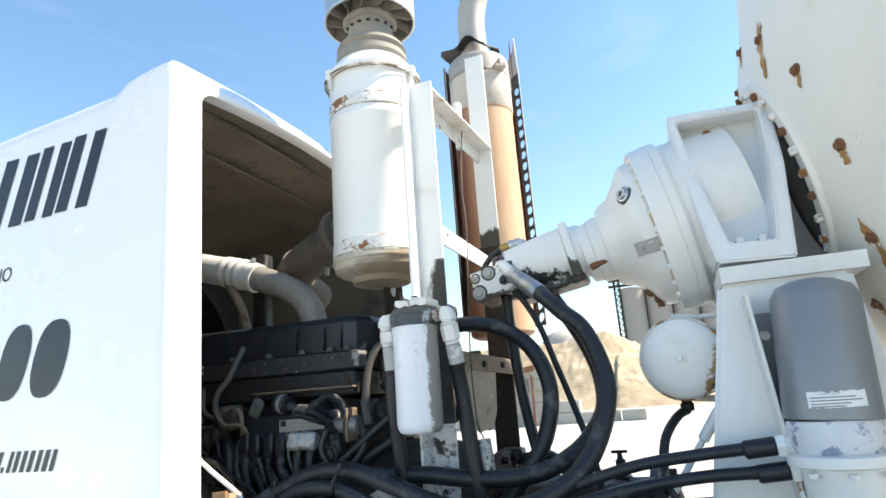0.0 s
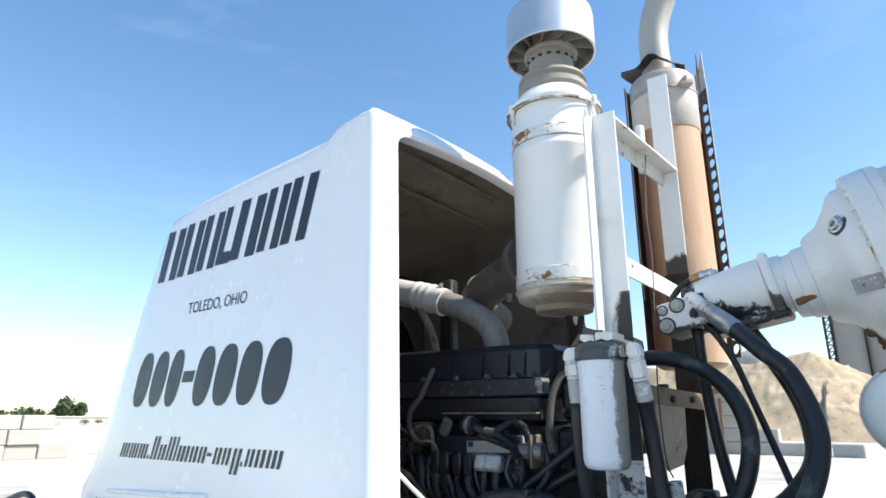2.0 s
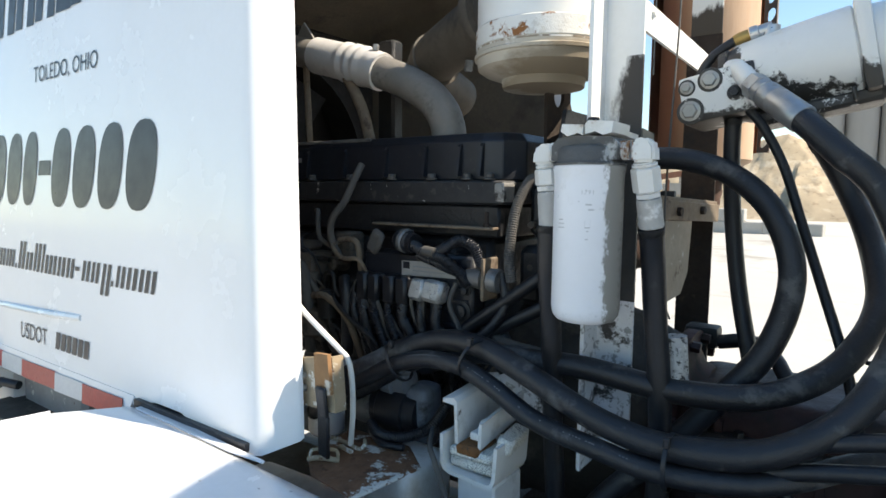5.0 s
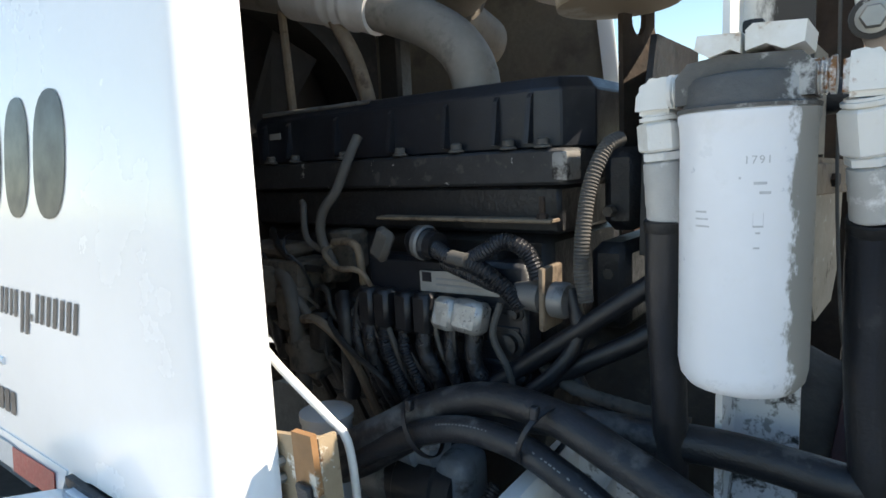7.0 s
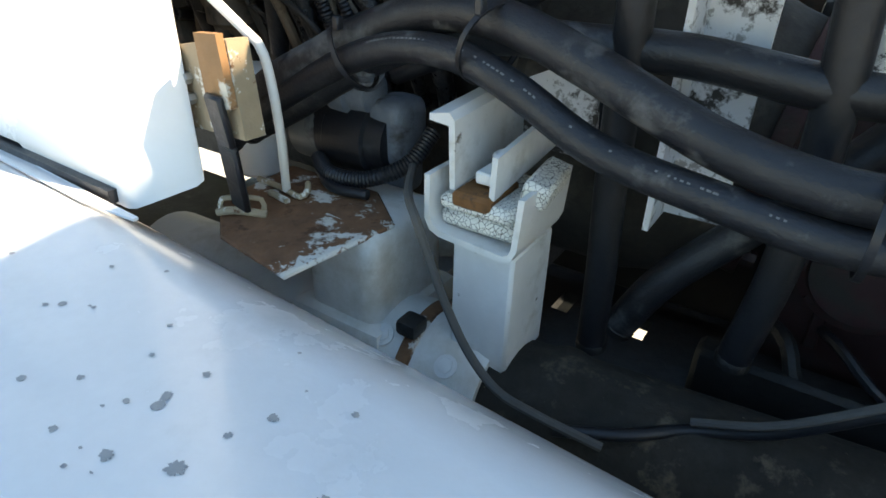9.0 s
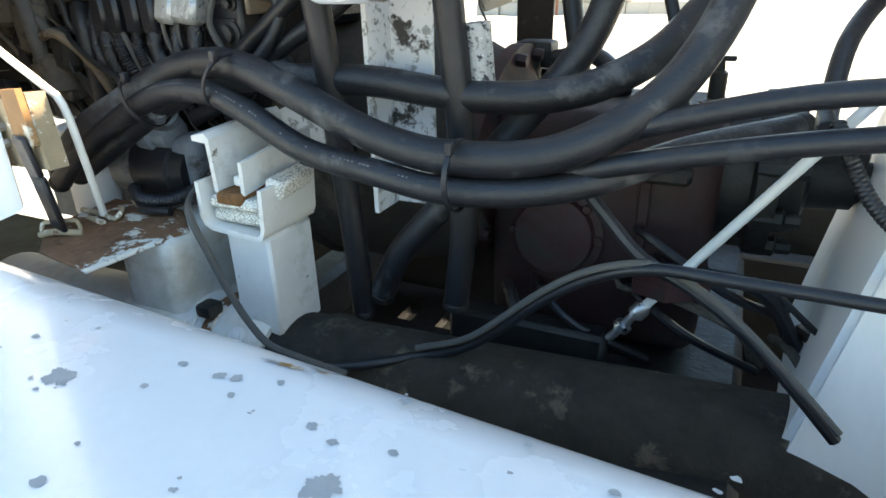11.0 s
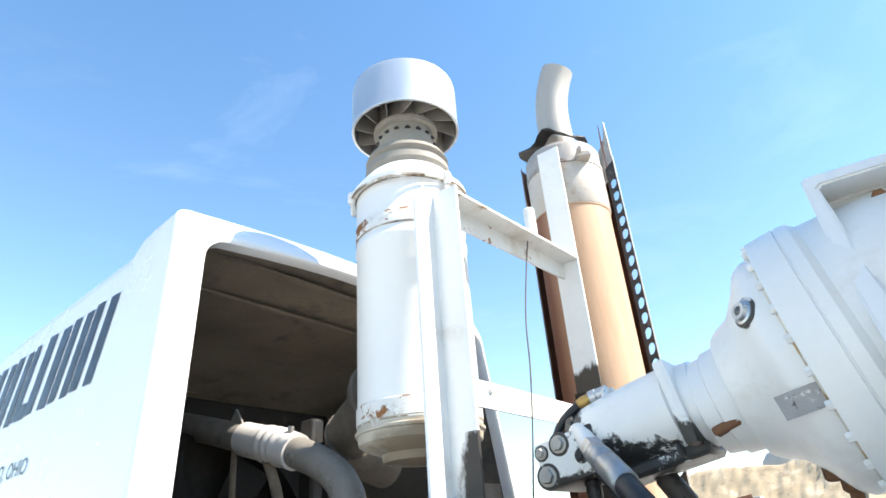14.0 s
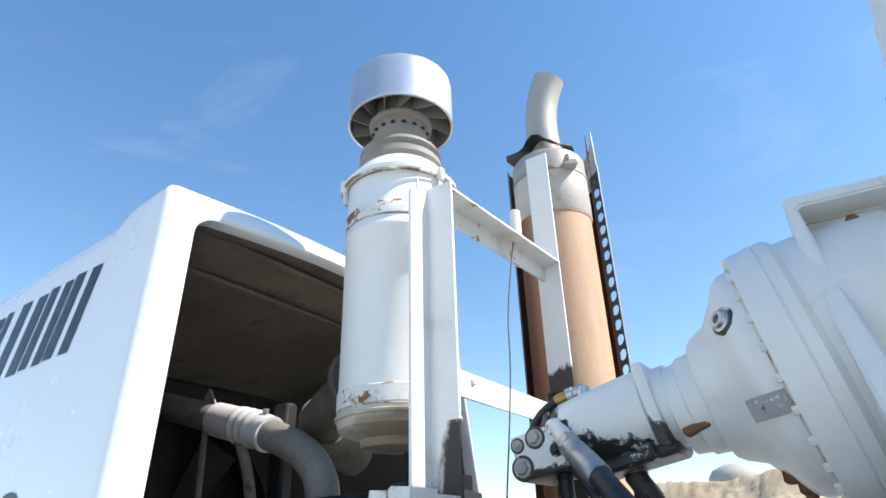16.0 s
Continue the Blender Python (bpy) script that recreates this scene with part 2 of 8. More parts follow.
    "hose": material("dusty_hydraulic_hose", (0.013, 0.014, 0.018), 0.40, vary=0.4, scale=9, bump=0.4, bump_scale=220, spots=((0.085, 0.084, 0.083), 11.0, 0.55, 0.10, 0.8), spots2=((0.30, 0.29, 0.28), 60.0, 0.70, 0.03, 0.9)),
    "black": material("black_rubber", (0.011, 0.012, 0.016), 0.42, vary=0.3, scale=18, bump=0.25, bump_scale=160, spots=((0.040, 0.041, 0.045), 20.0, 0.60, 0.12, 0.8)),
    "chrome": material("zinc_hose_fitting", (0.52, 0.54, 0.56), 0.32, 0.85, vary=0.12, scale=20, bump=0.05),
    "brass": material("tarnished_brass", (0.42, 0.28, 0.10), 0.4, 0.8, vary=0.2, scale=20, bump=0.05),
    "filter": material("filter_white_enamel", (0.77, 0.78, 0.81), 0.33, vary=0.05, scale=9, bump=0.04, spots=((0.55, 0.57, 0.61), 30.0, 0.66, 0.05, 0.5), spots2=((0.66, 0.67, 0.68), 16.0, 0.58, 0.2, 0.5)),
    "greycan": material("grey_canister_paint", (0.23, 0.245, 0.265), 0.36, 0.25, vary=0.08, scale=4, streak=(1, 1, 0.3), bump=0.04),
    "bluepeel": material("peeling_blue_white_paint", (0.66, 0.68, 0.72), 0.5, vary=0.08, scale=8, bump=0.25, spots=((0.24, 0.28, 0.38), 18.0, 0.53, 0.04, 0.6)),
    "red": material("grimy_red_housing", (0.045, 0.008, 0.009), 0.6, vary=0.4, scale=14, bump=0.4, bump_scale=50, spots=((0.03, 0.024, 0.02), 14.0, 0.46, 0.15, 0.85)),
    "darkiron": material("oily_dark_iron", (0.012, 0.0115, 0.0115), 0.55, vary=0.4, scale=14, bump=0.6, bump_scale=80, spots=((0.050, 0.043, 0.037), 18.0, 0.63, 0.12, 0.9)),
    "rustiron": material("rusty_dark_iron", (0.040, 0.027, 0.020), 0.85, vary=0.4, scale=14, bump=0.5, spots=((0.10, 0.073, 0.052), 16.0, 0.60, 0.1, 0.9), spots2=((0.016, 0.014, 0.012), 9.0, 0.52, 0.1, 0.8)),
    "tube": material("dirty_axle_tube", (0.030, 0.025, 0.020), 0.95, vary=0.5, scale=14, bump=1.0, bump_scale=45, spots=((0.11, 0.085, 0.06), 12.0, 0.56, 0.10, 0.95), spots2=((0.26, 0.23, 0.19), 60.0, 0.68, 0.03, 0.95)),
    "tyre": material("tyre_rubber", (0.028, 0.027, 0.026), 0.8, vary=0.3, scale=8, bump=0.3),
    "steel": material("dull_steel_bolt", (0.42, 0.41, 0.39), 0.42, 0.8, vary=0.2, scale=30, bump=0.1),
    "navy": material("navy_black_lettering", (0.018, 0.020, 0.028), 0.35, vary=0.1, scale=6, bump=0.0),
    "tapered": material("red_reflective_tape", (0.42, 0.045, 0.035), 0.35, vary=0.15, scale=40, bump=0.1),
    "tapewhite": material("silver_reflective_tape", (0.60, 0.61, 0.62), 0.35, vary=0.1, scale=40, bump=0.1),
    "tapefaded": material("faded_reflective_tape", (0.44, 0.33, 0.29), 0.5, vary=0.15, scale=20, bump=0.1),
    "lamp": material("red_lamp_lens", (0.34, 0.012, 0.012), 0.15, vary=0.1, scale=20, bump=0.0),
    "ground": material("pale_gravel_ground", (0.50, 0.47, 0.42), 0.95, vary=0.14, scale=0.12, grain=4.0, bump=0.5, bump_scale=6, spots=((0.29, 0.265, 0.225), 0.25, 0.56, 0.12, 0.95)),
    "sand": material("sand_pile", (0.40, 0.315, 0.21), 0.95, vary=0.18, scale=0.5, grain=5, bump=1.0, bump_scale=5.0, spots=((0.27, 0.205, 0.135), 1.4, 0.56, 0.06, 0.95), spots2=((0.50, 0.42, 0.31), 0.5, 0.52, 0.15, 0.95)),
    "concrete": material("pale_concrete", (0.42, 0.40, 0.365), 0.9, vary=0.12, scale=0.6, grain=9, bump=0.3, bump_scale=8, each=0.2),
    "silo": material("silo_concrete", (0.29, 0.272, 0.25), 0.9, vary=0.12, scale=0.25, streak=(1, 1, 0.12), bump=0.1, bump_scale=4),
    "leaf": material("tree_leaf", (0.06, 0.095, 0.03), 0.6, vary=0.35, scale=0.6, bump=0.0),
    "bark": material("bark", (0.10, 0.075, 0.05), 0.9, vary=0.3, scale=4, bump=0.5),
    "sleeve": material("dusty_pale_sleeve", (0.60, 0.585, 0.57), 0.55, vary=0.12, scale=14, bump=0.12, spots=((0.40, 0.375, 0.34), 14.0, 0.58, 0.2, 0.8)),
    "elbowrubber": material("dusty_brown_elbow", (0.105, 0.088, 0.07), 0.75, vary=0.25, scale=8, bump=0.2, spots=((0.05, 0.042, 0.036), 6.0, 0.53, 0.15, 0.85)),
    "enginedust": material("dust_caked_engine", (0.105, 0.088, 0.072), 0.9, vary=0.35, scale=18, bump=0.6, bump_scale=60, spots=((0.03, 0.026, 0.023), 20.0, 0.52, 0.10, 0.8)),
    "hoseprint": material("faded_hose_print", (0.17, 0.17, 0.165), 0.8, vary=0.3, scale=60, bump=0.0),
    "zinc": material("dusty_zinc_fitting", (0.37, 0.385, 0.40), 0.38, 0.75, vary=0.15, scale=20, bump=0.12, spots=((0.30, 0.285, 0.26), 14.0, 0.55, 0.15, 0.8)),
    "motorwhite": material("oil_smeared_white_paint", (0.77, 0.77, 0.75), 0.36, vary=0.04, scale=8, bump=0.1, bump_scale=70, spots=((0.06, 0.05, 0.045), 24.0, 0.70, 0.03, 0.5), spots2=((0.62, 0.59, 0.53), 9.0, 0.57, 0.2, 0.5)),
    "dustferrule": material("overspray_ferrule", (0.42, 0.415, 0.40), 0.55, vary=0.15, scale=9, bump=0.25, spots=((0.72, 0.72, 0.71), 16.0, 0.54, 0.08, 0.5), spots2=((0.10, 0.095, 0.09), 24.0, 0.66, 0.05, 0.7)),
    "darkred": material("soot_dark_red_case", (0.034, 0.008, 0.008), 0.6, vary=0.45, scale=9, bump=0.6, bump_scale=45, spots=((0.022, 0.019, 0.017), 9.0, 0.50, 0.15, 0.9)),
    "corner": material("sunlit_corner_tone", (0.30, 0.29, 0.275), 0.5, 0.3, vary=0.3, scale=30, bump=0.3, spots=(GRIME, 24.0, 0.52, 0.1, 0.8)),
    "cup": material("dusty_cup_paint", (0.50, 0.455, 0.38), 0.6, vary=0.12, scale=4, bump=0.1, spots=((0.30, 0.255, 0.19), 5.0, 0.55, 0.15, 0.8), spots2=((0.72, 0.70, 0.66), 6.0, 0.60, 0.08, 0.5)),
    "pedwhite": material("rust_streaked_white_paint", (0.75, 0.755, 0.75), 0.42, vary=0.06, scale=5, streak=(1, 1, 0.3), bump=0.1, spots=((0.50, 0.34, 0.15), 8.0, 0.635, 0.06, 0.85), spots2=((0.60, 0.58, 0.53), 4.0, 0.55, 0.25, 0.6)),
    "seam": material("rust_yellow_seam", (0.66, 0.62, 0.54), 0.6, vary=0.15, scale=8, bump=0.2, spots=((0.40, 0.26, 0.11), 12.0, 0.50, 0.08, 0.85)),
    "rustseam": material("rusty_seam", (0.30, 0.24, 0.18), 0.7, vary=0.3, scale=20, bump=0.2, spots=((0.70, 0.68, 0.64), 11.0, 0.52, 0.05, 0.6), spots2=((0.07, 0.04, 0.025), 16.0, 0.58, 0.06, 0.9)),
    "typeplate": material("scratched_type_plate", (0.34, 0.345, 0.35), 0.45, 0.4, vary=0.15, scale=30, bump=0.1, spots=((0.10, 0.10, 0.10), 55.0, 0.58, 0.04, 0.6), spots2=((0.62, 0.62, 0.61), 28.0, 0.60, 0.05, 0.5)),
    "speckled": material("speckled_tan_plate", (0.38, 0.29, 0.19), 0.8, vary=0.2, scale=14, bump=0.35, spots=((0.70, 0.66, 0.58), 30.0, 0.55, 0.05, 0.7), spots2=((0.16, 0.075, 0.035), 20.0, 0.60, 0.05, 0.9)),
    "fandark": material("dull_black_fan", (0.014, 0.012, 0.011), 0.95, vary=0.3, scale=9, bump=0.2, spots=((0.05, 0.04, 0.032), 8.0, 0.60, 0.15, 0.95)),
    "tapegrey": material("dusty_silver_tape", (0.46, 0.46, 0.45), 0.32, 0.5, vary=0.3, scale=40, bump=0.9, bump_scale=70, spots=((0.05, 0.05, 0.05), 30.0, 0.60, 0.06, 0.8)),
    "belldust": material("sooty_bell_housing", (0.052, 0.043, 0.035), 0.9, vary=0.4, scale=14, bump=0.5, bump_scale=50, spots=((0.10, 0.085, 0.068), 9.0, 0.56, 0.12, 0.95)),
    "flexdark": material("dark_rusty_flex_pipe", (0.085, 0.045, 0.032), 0.85, vary=0.35, scale=14, bump=0.4, spots=((0.03, 0.024, 0.022), 10.0, 0.52, 0.1, 0.9)),
    "greyplate": material("dull_blue_grey_plate", (0.22, 0.235, 0.25), 0.5, vary=0.15, scale=12, bump=0.15, spots=((0.60, 0.60, 0.58), 16.0, 0.60, 0.05, 0.6), spots2=(DARKRUST, 24.0, 0.66, 0.04, 0.9)),
    "braid": material("flaking_silver_braid", (0.50, 0.50, 0.49), 0.5, 0.3, vary=0.3, scale=60, bump=0.8, bump_scale=260, spots=((0.05, 0.05, 0.052), 90.0, 0.53, 0.06, 0.7), spots2=((0.75, 0.75, 0.74), 140.0, 0.60, 0.05, 0.5)),
    "canprint": material("faded_can_print", (0.50, 0.51, 0.53), 0.5, vary=0.2, scale=40, bump=0.0),
    "filterhead": material("sooty_cast_head", (0.10, 0.098, 0.095), 0.6, vary=0.3, scale=14, bump=0.5, bump_scale=120, spots=((0.40, 0.40, 0.39), 16.0, 0.60, 0.06, 0.6), spots2=((0.03, 0.028, 0.026), 9.0, 0.54, 0.1, 0.7)),
    "tanwhite": material("dirt_washed_white_paint", (0.66, 0.645, 0.61), 0.5, vary=0.1, scale=9, bump=0.2, bump_scale=90, spots=((0.30, 0.22, 0.14), 9.0, 0.60, 0.12, 0.85), spots2=((0.46, 0.42, 0.35), 5.0, 0.50, 0.18, 0.8)),
    "crinkle": material("crinkled_black_tape", (0.013, 0.014, 0.018), 0.30, vary=0.4, scale=20, bump=1.0, bump_scale=110, spots=((0.11, 0.11, 0.112), 34.0, 0.62, 0.05, 0.5)),
    "oilferrule": material("oil_brown_ferrule", (0.075, 0.066, 0.058), 0.55, 0.2, vary=0.3, scale=14, bump=0.3, spots=((0.02, 0.018, 0.016), 12.0, 0.54, 0.1, 0.7)),
    "slotdark": material("sooty_shield_edge", (0.045, 0.038, 0.034), 0.7, vary=0.3, scale=20, bump=0.3, spots=((0.16, 0.14, 0.125), 18.0, 0.60, 0.08, 0.7)),
    "dustytan": material("dusty_tan_plate", (0.30, 0.26, 0.21), 0.85, vary=0.2, scale=14, bump=0.25, spots=((0.13, 0.10, 0.075), 16.0, 0.59, 0.06, 0.9), spots2=((0.44, 0.41, 0.36), 22.0, 0.60, 0.06, 0.8)),
    "gapshade": material("drum_gap_shade", (0.006, 0.006, 0.006), 0.9, vary=0.3, scale=12, bump=0.2),
    "ruststain": material("orange_rust_stain", (0.42, 0.22, 0.075), 0.9, vary=0.3, scale=24, bump=0.3, spots=((0.72, 0.69, 0.62), 22.0, 0.52, 0.05, 0.6), spots2=((0.14, 0.06, 0.025), 34.0, 0.58, 0.05, 0.9)),
    "shed": material("shed_wall", (0.50, 0.46, 0.40), 0.8, vary=0.1, scale=0.3, bump=0.1),
}


def stain(name, source, way, level, soft, amp, scale, colour, rough=0.8, squash=(1, 1, 1)):
    """A copy of a material with a second colour that covers one flank (along way, in metres from the middle) up to a
    ragged edge.
    """
    m = M[source].copy()
    m.name = name
    n, l = m.node_tree.nodes, m.node_tree.links
    bsdf = n["Principled BSDF"]
    tc = n.new("ShaderNodeTexCoord")
    dot = n.new("ShaderNodeVectorMath")
    dot.operation = "DOT_PRODUCT"
    dot.inputs[1].default_value = way
    l.new(tc.outputs["Object"], dot.inputs[0])
    mp = n.new("ShaderNodeMapping")
    mp.inputs["Scale"].default_value = squash
    l.new(tc.outputs["Object"], mp.inputs["Vector"])
    nz = n.new("ShaderNodeTexNoise")
    nz.inputs["Scale"].default_value, nz.inputs["Detail"].default_value, nz.inputs["Roughness"].default_value = scale, 9.0, 0.72
    l.new(mp.outputs["Vector"], nz.inputs["Vector"])
    ma = n.new("ShaderNodeMath")
    ma.operation = "MULTIPLY_ADD"
    l.new(nz.outputs["Fac"], ma.inputs[0])
    ma.inputs[1].default_value = amp
    l.new(dot.outputs["Value"], ma.inputs[2])
    mr = n.new("ShaderNodeMapRange")
    mr.inputs["From Min"].default_value, mr.inputs["From Max"].default_value = level + amp * 0.5, level + amp * 0.5 + soft
    l.new(ma.outputs[0], mr.inputs["Value"])
    mix = n.new("ShaderNodeMix")
    mix.data_type = "RGBA"
    mix.inputs["B"].default_value = (*colour, 1)
    l.new(bsdf.inputs["Base Color"].links[0].from_socket, mix.inputs["A"])
    l.new(mr.outputs["Result"], mix.inputs["Factor"])
    l.new(mix.outputs["Result"], bsdf.inputs["Base Color"])
    mix2 = n.new("ShaderNodeMix")
    l.new(bsdf.inputs["Roughness"].links[0].from_socket, mix2.inputs["A"])
    mix2.inputs["B"].default_value = rough
    l.new(mr.outputs["Result"], mix2.inputs["Factor"])
    l.new(mix2.outputs["Result"], bsdf.inputs["Roughness"])
    M[name] = m
    return m


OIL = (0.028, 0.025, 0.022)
stain("filtercan", "filter", (1.0, 0.12, 0), 0.046, 0.006, 0.045, 55.0, (0.25, 0.24, 0.22), 0.8, (1, 1, 0.6))
stain("filtercan2", "filtercan", (0.8, 0.5, 0), 0.052, 0.02, 0.06, 90.0, (0.11, 0.10, 0.09), 0.85)
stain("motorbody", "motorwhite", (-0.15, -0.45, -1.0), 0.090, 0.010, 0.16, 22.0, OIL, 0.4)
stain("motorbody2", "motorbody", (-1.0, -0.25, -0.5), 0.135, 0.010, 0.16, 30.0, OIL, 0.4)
stain("portblock", "motorwhite", (0.75, -0.2, 0.45), 0.060, 0.008, 0.16, 34.0, OIL, 0.4)
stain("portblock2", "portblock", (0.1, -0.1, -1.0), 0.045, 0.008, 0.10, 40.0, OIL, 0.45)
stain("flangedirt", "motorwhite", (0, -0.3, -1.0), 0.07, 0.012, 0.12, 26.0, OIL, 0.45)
stain("tankshell", "white", (1.0, -0.15, -0.40), 0.088, 0.008, 0.11, 22.0, (0.33, 0.19, 0.085), 0.9)
stain("tankshell2", "tankshell", (1.0, -0.15, -0.40), 0.108, 0.01, 0.09, 34.0, (0.10, 0.045, 0.02), 0.9)
stain("postsoot", "white", (0.75, 0.6, -0.28), 0.0, 0.02, 0.12, 16.0, (0.035, 0.03, 0.026), 0.6, (1, 1, 0.4))
stain("farpostsoot", "white", (0.2, 0.0, -1.0), 0.0, 0.02, 0.14, 26.0, (0.06, 0.048, 0.036), 0.7, (1, 1, 0.3))
# muffler body turns darker and redder towards its -x flank
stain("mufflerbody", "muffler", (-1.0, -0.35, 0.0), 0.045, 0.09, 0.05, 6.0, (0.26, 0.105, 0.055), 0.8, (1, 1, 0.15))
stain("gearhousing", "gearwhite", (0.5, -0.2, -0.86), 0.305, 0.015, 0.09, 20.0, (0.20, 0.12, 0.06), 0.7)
stain("plateflake", "plate", (1.0, -0.25, 0.0), 0.125, 0.006, 0.22, 16.0, (0.62, 0.60, 0.55), 0.6)
stain("yokerust", "pedwhite", (0.1, 0.15, 1.0), 0.285, 0.008, 0.10, 16.0, (0.30, 0.17, 0.08), 0.85)
stain("cupdirt", "cup", (0.3, -0.2, -1.0), 0.015, 0.03, 0.09, 9.0, (0.24, 0.195, 0.14), 0.8, (1, 1, 2))
# dark band at the pillar's top: shade of its U cut, as colour
stain("pillarrust", "grimywhite", (0, 0, 1.0), 0.112, 0.004, 0.06, 26.0, (0.055, 0.045, 0.04), 0.85)


# ---- building helpers ----
ORIGIN = {}


def thing(name, at, label, category, group="", kind=""):
    ob = new(name)
    ob.empty_display_size = 0.05
    ob.location = at
    ORIGIN[ob.name] = Vector(at)
    return tagged(ob, label, category, group, kind)


def finish(bm, mat, name, smooth=True, angle=38):
    me = bpy.data.meshes.new(name)
    bmesh.ops.recalc_face_normals(bm, faces=bm.faces)
    if smooth:
        lim = radians(angle)
        for fc in bm.faces:
            fc.smooth = True
        for e in bm.edges:
            if len(e.link_faces) == 2 and e.calc_face_angle(0) > lim:
                e.smooth = False
    bm.to_mesh(me)
    bm.free()
    me.materials.append(M[mat])
    return me


def part(name, bm, mat, parent, label="", smooth=True, angle=38, kind=""):
    """One mesh object under a thing or a part, its origin at its middle."""
    vs = [v.co for v in bm.verts]
    mid = Vector([(min(c[i] for c in vs) + max(c[i] for c in vs)) / 2 for i in range(3)])
    bmesh.ops.translate(bm, verts=bm.verts, vec=-mid)
    ob = new(name, finish(bm, mat, name, smooth, angle))
    ORIGIN[ob.name] = mid
    if parent is not None:
        ob.parent = parent
        ob.location = mid - ORIGIN[parent.name]
    else:
        ob.location = mid
    return tagged(ob, label, kind=kind)


def solo(name, bm, mat, label, category, group="", kind="", smooth=True, angle=38):
    return tagged(part(name, bm, mat, None, "", smooth, angle), label, category, group, kind)


def B():
    return bmesh.new()


def axes(d, up=(0, 0, 1)):
    d = Vector(d).normalized()
    up = Vector(up)
    if abs(d.dot(up.normalized())) > 0.97:
        up = Vector((1, 0, 0))
    u = up.cross(d).normalized()
    return d, u, d.cross(u)


def box(bm, lo, hi, bevel=0.004, m=None, seg=1):
    """A box with worn edges from corner lo to corner hi; m turns it about its middle."""
    lo, hi = Vector(lo), Vector(hi)
    mid = (lo + hi) / 2
    mat = Matrix.Translation(mid) @ (m or Matrix()) @ Matrix.Diagonal((*(hi - lo), 1))
    r = bmesh.ops.create_cube(bm, size=1, matrix=mat)
    if bevel:
        es = list({e for v in r["verts"] for e in v.link_edges})
        bmesh.ops.bevel(bm, geom=es, offset=min(bevel, min(hi - lo) * 0.4), segments=seg, affect="EDGES", profile=0.6)
    return bm


def bar(bm, a, b, w, h, up=(0, 0, 1), bevel=0.002):
    """A straight bar of section w by h from a to b."""
    a, b = Vector(a), Vector(b)
    d, u, v = axes(b - a, up)
    rot = Matrix((u, v, d)).transposed().to_4x4()
    mat = Matrix.Translation((a + b) / 2) @ rot @ Matrix.Diagonal((w, h, (b - a).length, 1))
    r = bmesh.ops.create_cube(bm, size=1, matrix=mat)
    if bevel:
        es = list({e for q in r["verts"] for e in q.link_edges})
        bmesh.ops.bevel(bm, geom=es, offset=min(bevel, w * 0.4, h * 0.4), segments=1, affect="EDGES")
    return bm


def lathe(bm, base, d, profile, seg=32, ends=True, phase=0.0, arc=None):
    """A turned body: profile of (distance along d, radius)."""
    base = Vector(base)
    d, u, v = axes(d)
    rings = []
    for s, r in profile:
        ring = []
        for k in range(seg):
            a = phase + 2 * math.pi * k / seg
            ring.append(bm.verts.new(base + d * s + (u * math.cos(a) + v * math.sin(a)) * max(r, 1e-4)))
        rings.append(ring)
    for p, q in zip(rings, rings[1:]):
        for k in range(seg):
            bm.faces.new((p[k], p[(k + 1) % seg], q[(k + 1) % seg], q[k]))
    if ends:
        bm.faces.new(rings[0][::-1])
        bm.faces.new(rings[-1])
    return bm


def rod(bm, a, b, r, seg=12):
    a, b = Vector(a), Vector(b)
    ln = (b - a).length
    c = min(r * 0.2, ln * 0.2)
    return lathe(bm, a, b - a, [(0, r - c), (c, r), (ln - c, r), (ln, r - c)], seg)


def hexnut(bm, at, d, r, h):
    at = Vector(at)
    return lathe(bm, at, d, [(0, r), (h * 0.8, r), (h, r * 0.86)], 6)


def spline(pts, step=0.02):
    """Points along a smooth curve through pts."""
    ps = [Vector(p) for p in pts]
    ps = [ps[0] * 2 - ps[1]] + ps + [ps[-1] * 2 - ps[-2]]
    out = []
    for a, b, c, d in zip(ps, ps[1:], ps[2:], ps[3:]):
        n = max(2, int((c - b).length / step))
        for k in range(n):
            t = k / n
            out.append(0.5 * (2 * b + (c - a) * t + (2 * a - 5 * b + 4 * c - d) * t * t + (3 * b - a - 3 * c + d) * t ** 3))
    out.append(ps[-2])
    return out


def tube(bm, pts, r, seg=12, step=0.02, radius=None, smooth_path=True):
    """A bent tube along pts; radius(i, n) may vary it."""
    path = spline(pts, step) if smooth_path else [Vector(p) for p in pts]
    u = None
    rings = []
    for i, p in enumerate(path):
        d = (path[min(i + 1, len(path) - 1)] - path[max(i - 1, 0)]).normalized()
        if u is None:
            _, u, v = axes(d)
        u = (u - d * u.dot(d)).normalized()
        v = d.cross(u)
        rr = radius(i, len(path)) * r if radius else r
        rings.append([bm.verts.new(p + (u * math.cos(2 * math.pi * k / seg) + v * math.sin(2 * math.pi * k / seg)) * rr) for k in range(seg)])
    for p, q in zip(rings, rings[1:]):
        for k in range(seg):
            bm.faces.new((p[k], p[(k + 1) % seg], q[(k + 1) % seg], q[k]))
    bm.faces.new(rings[0][::-1])
    bm.faces.new(rings[-1])
    return bm


def corrugated(i, n):
    return 1.0 if i % 2 else 0.88


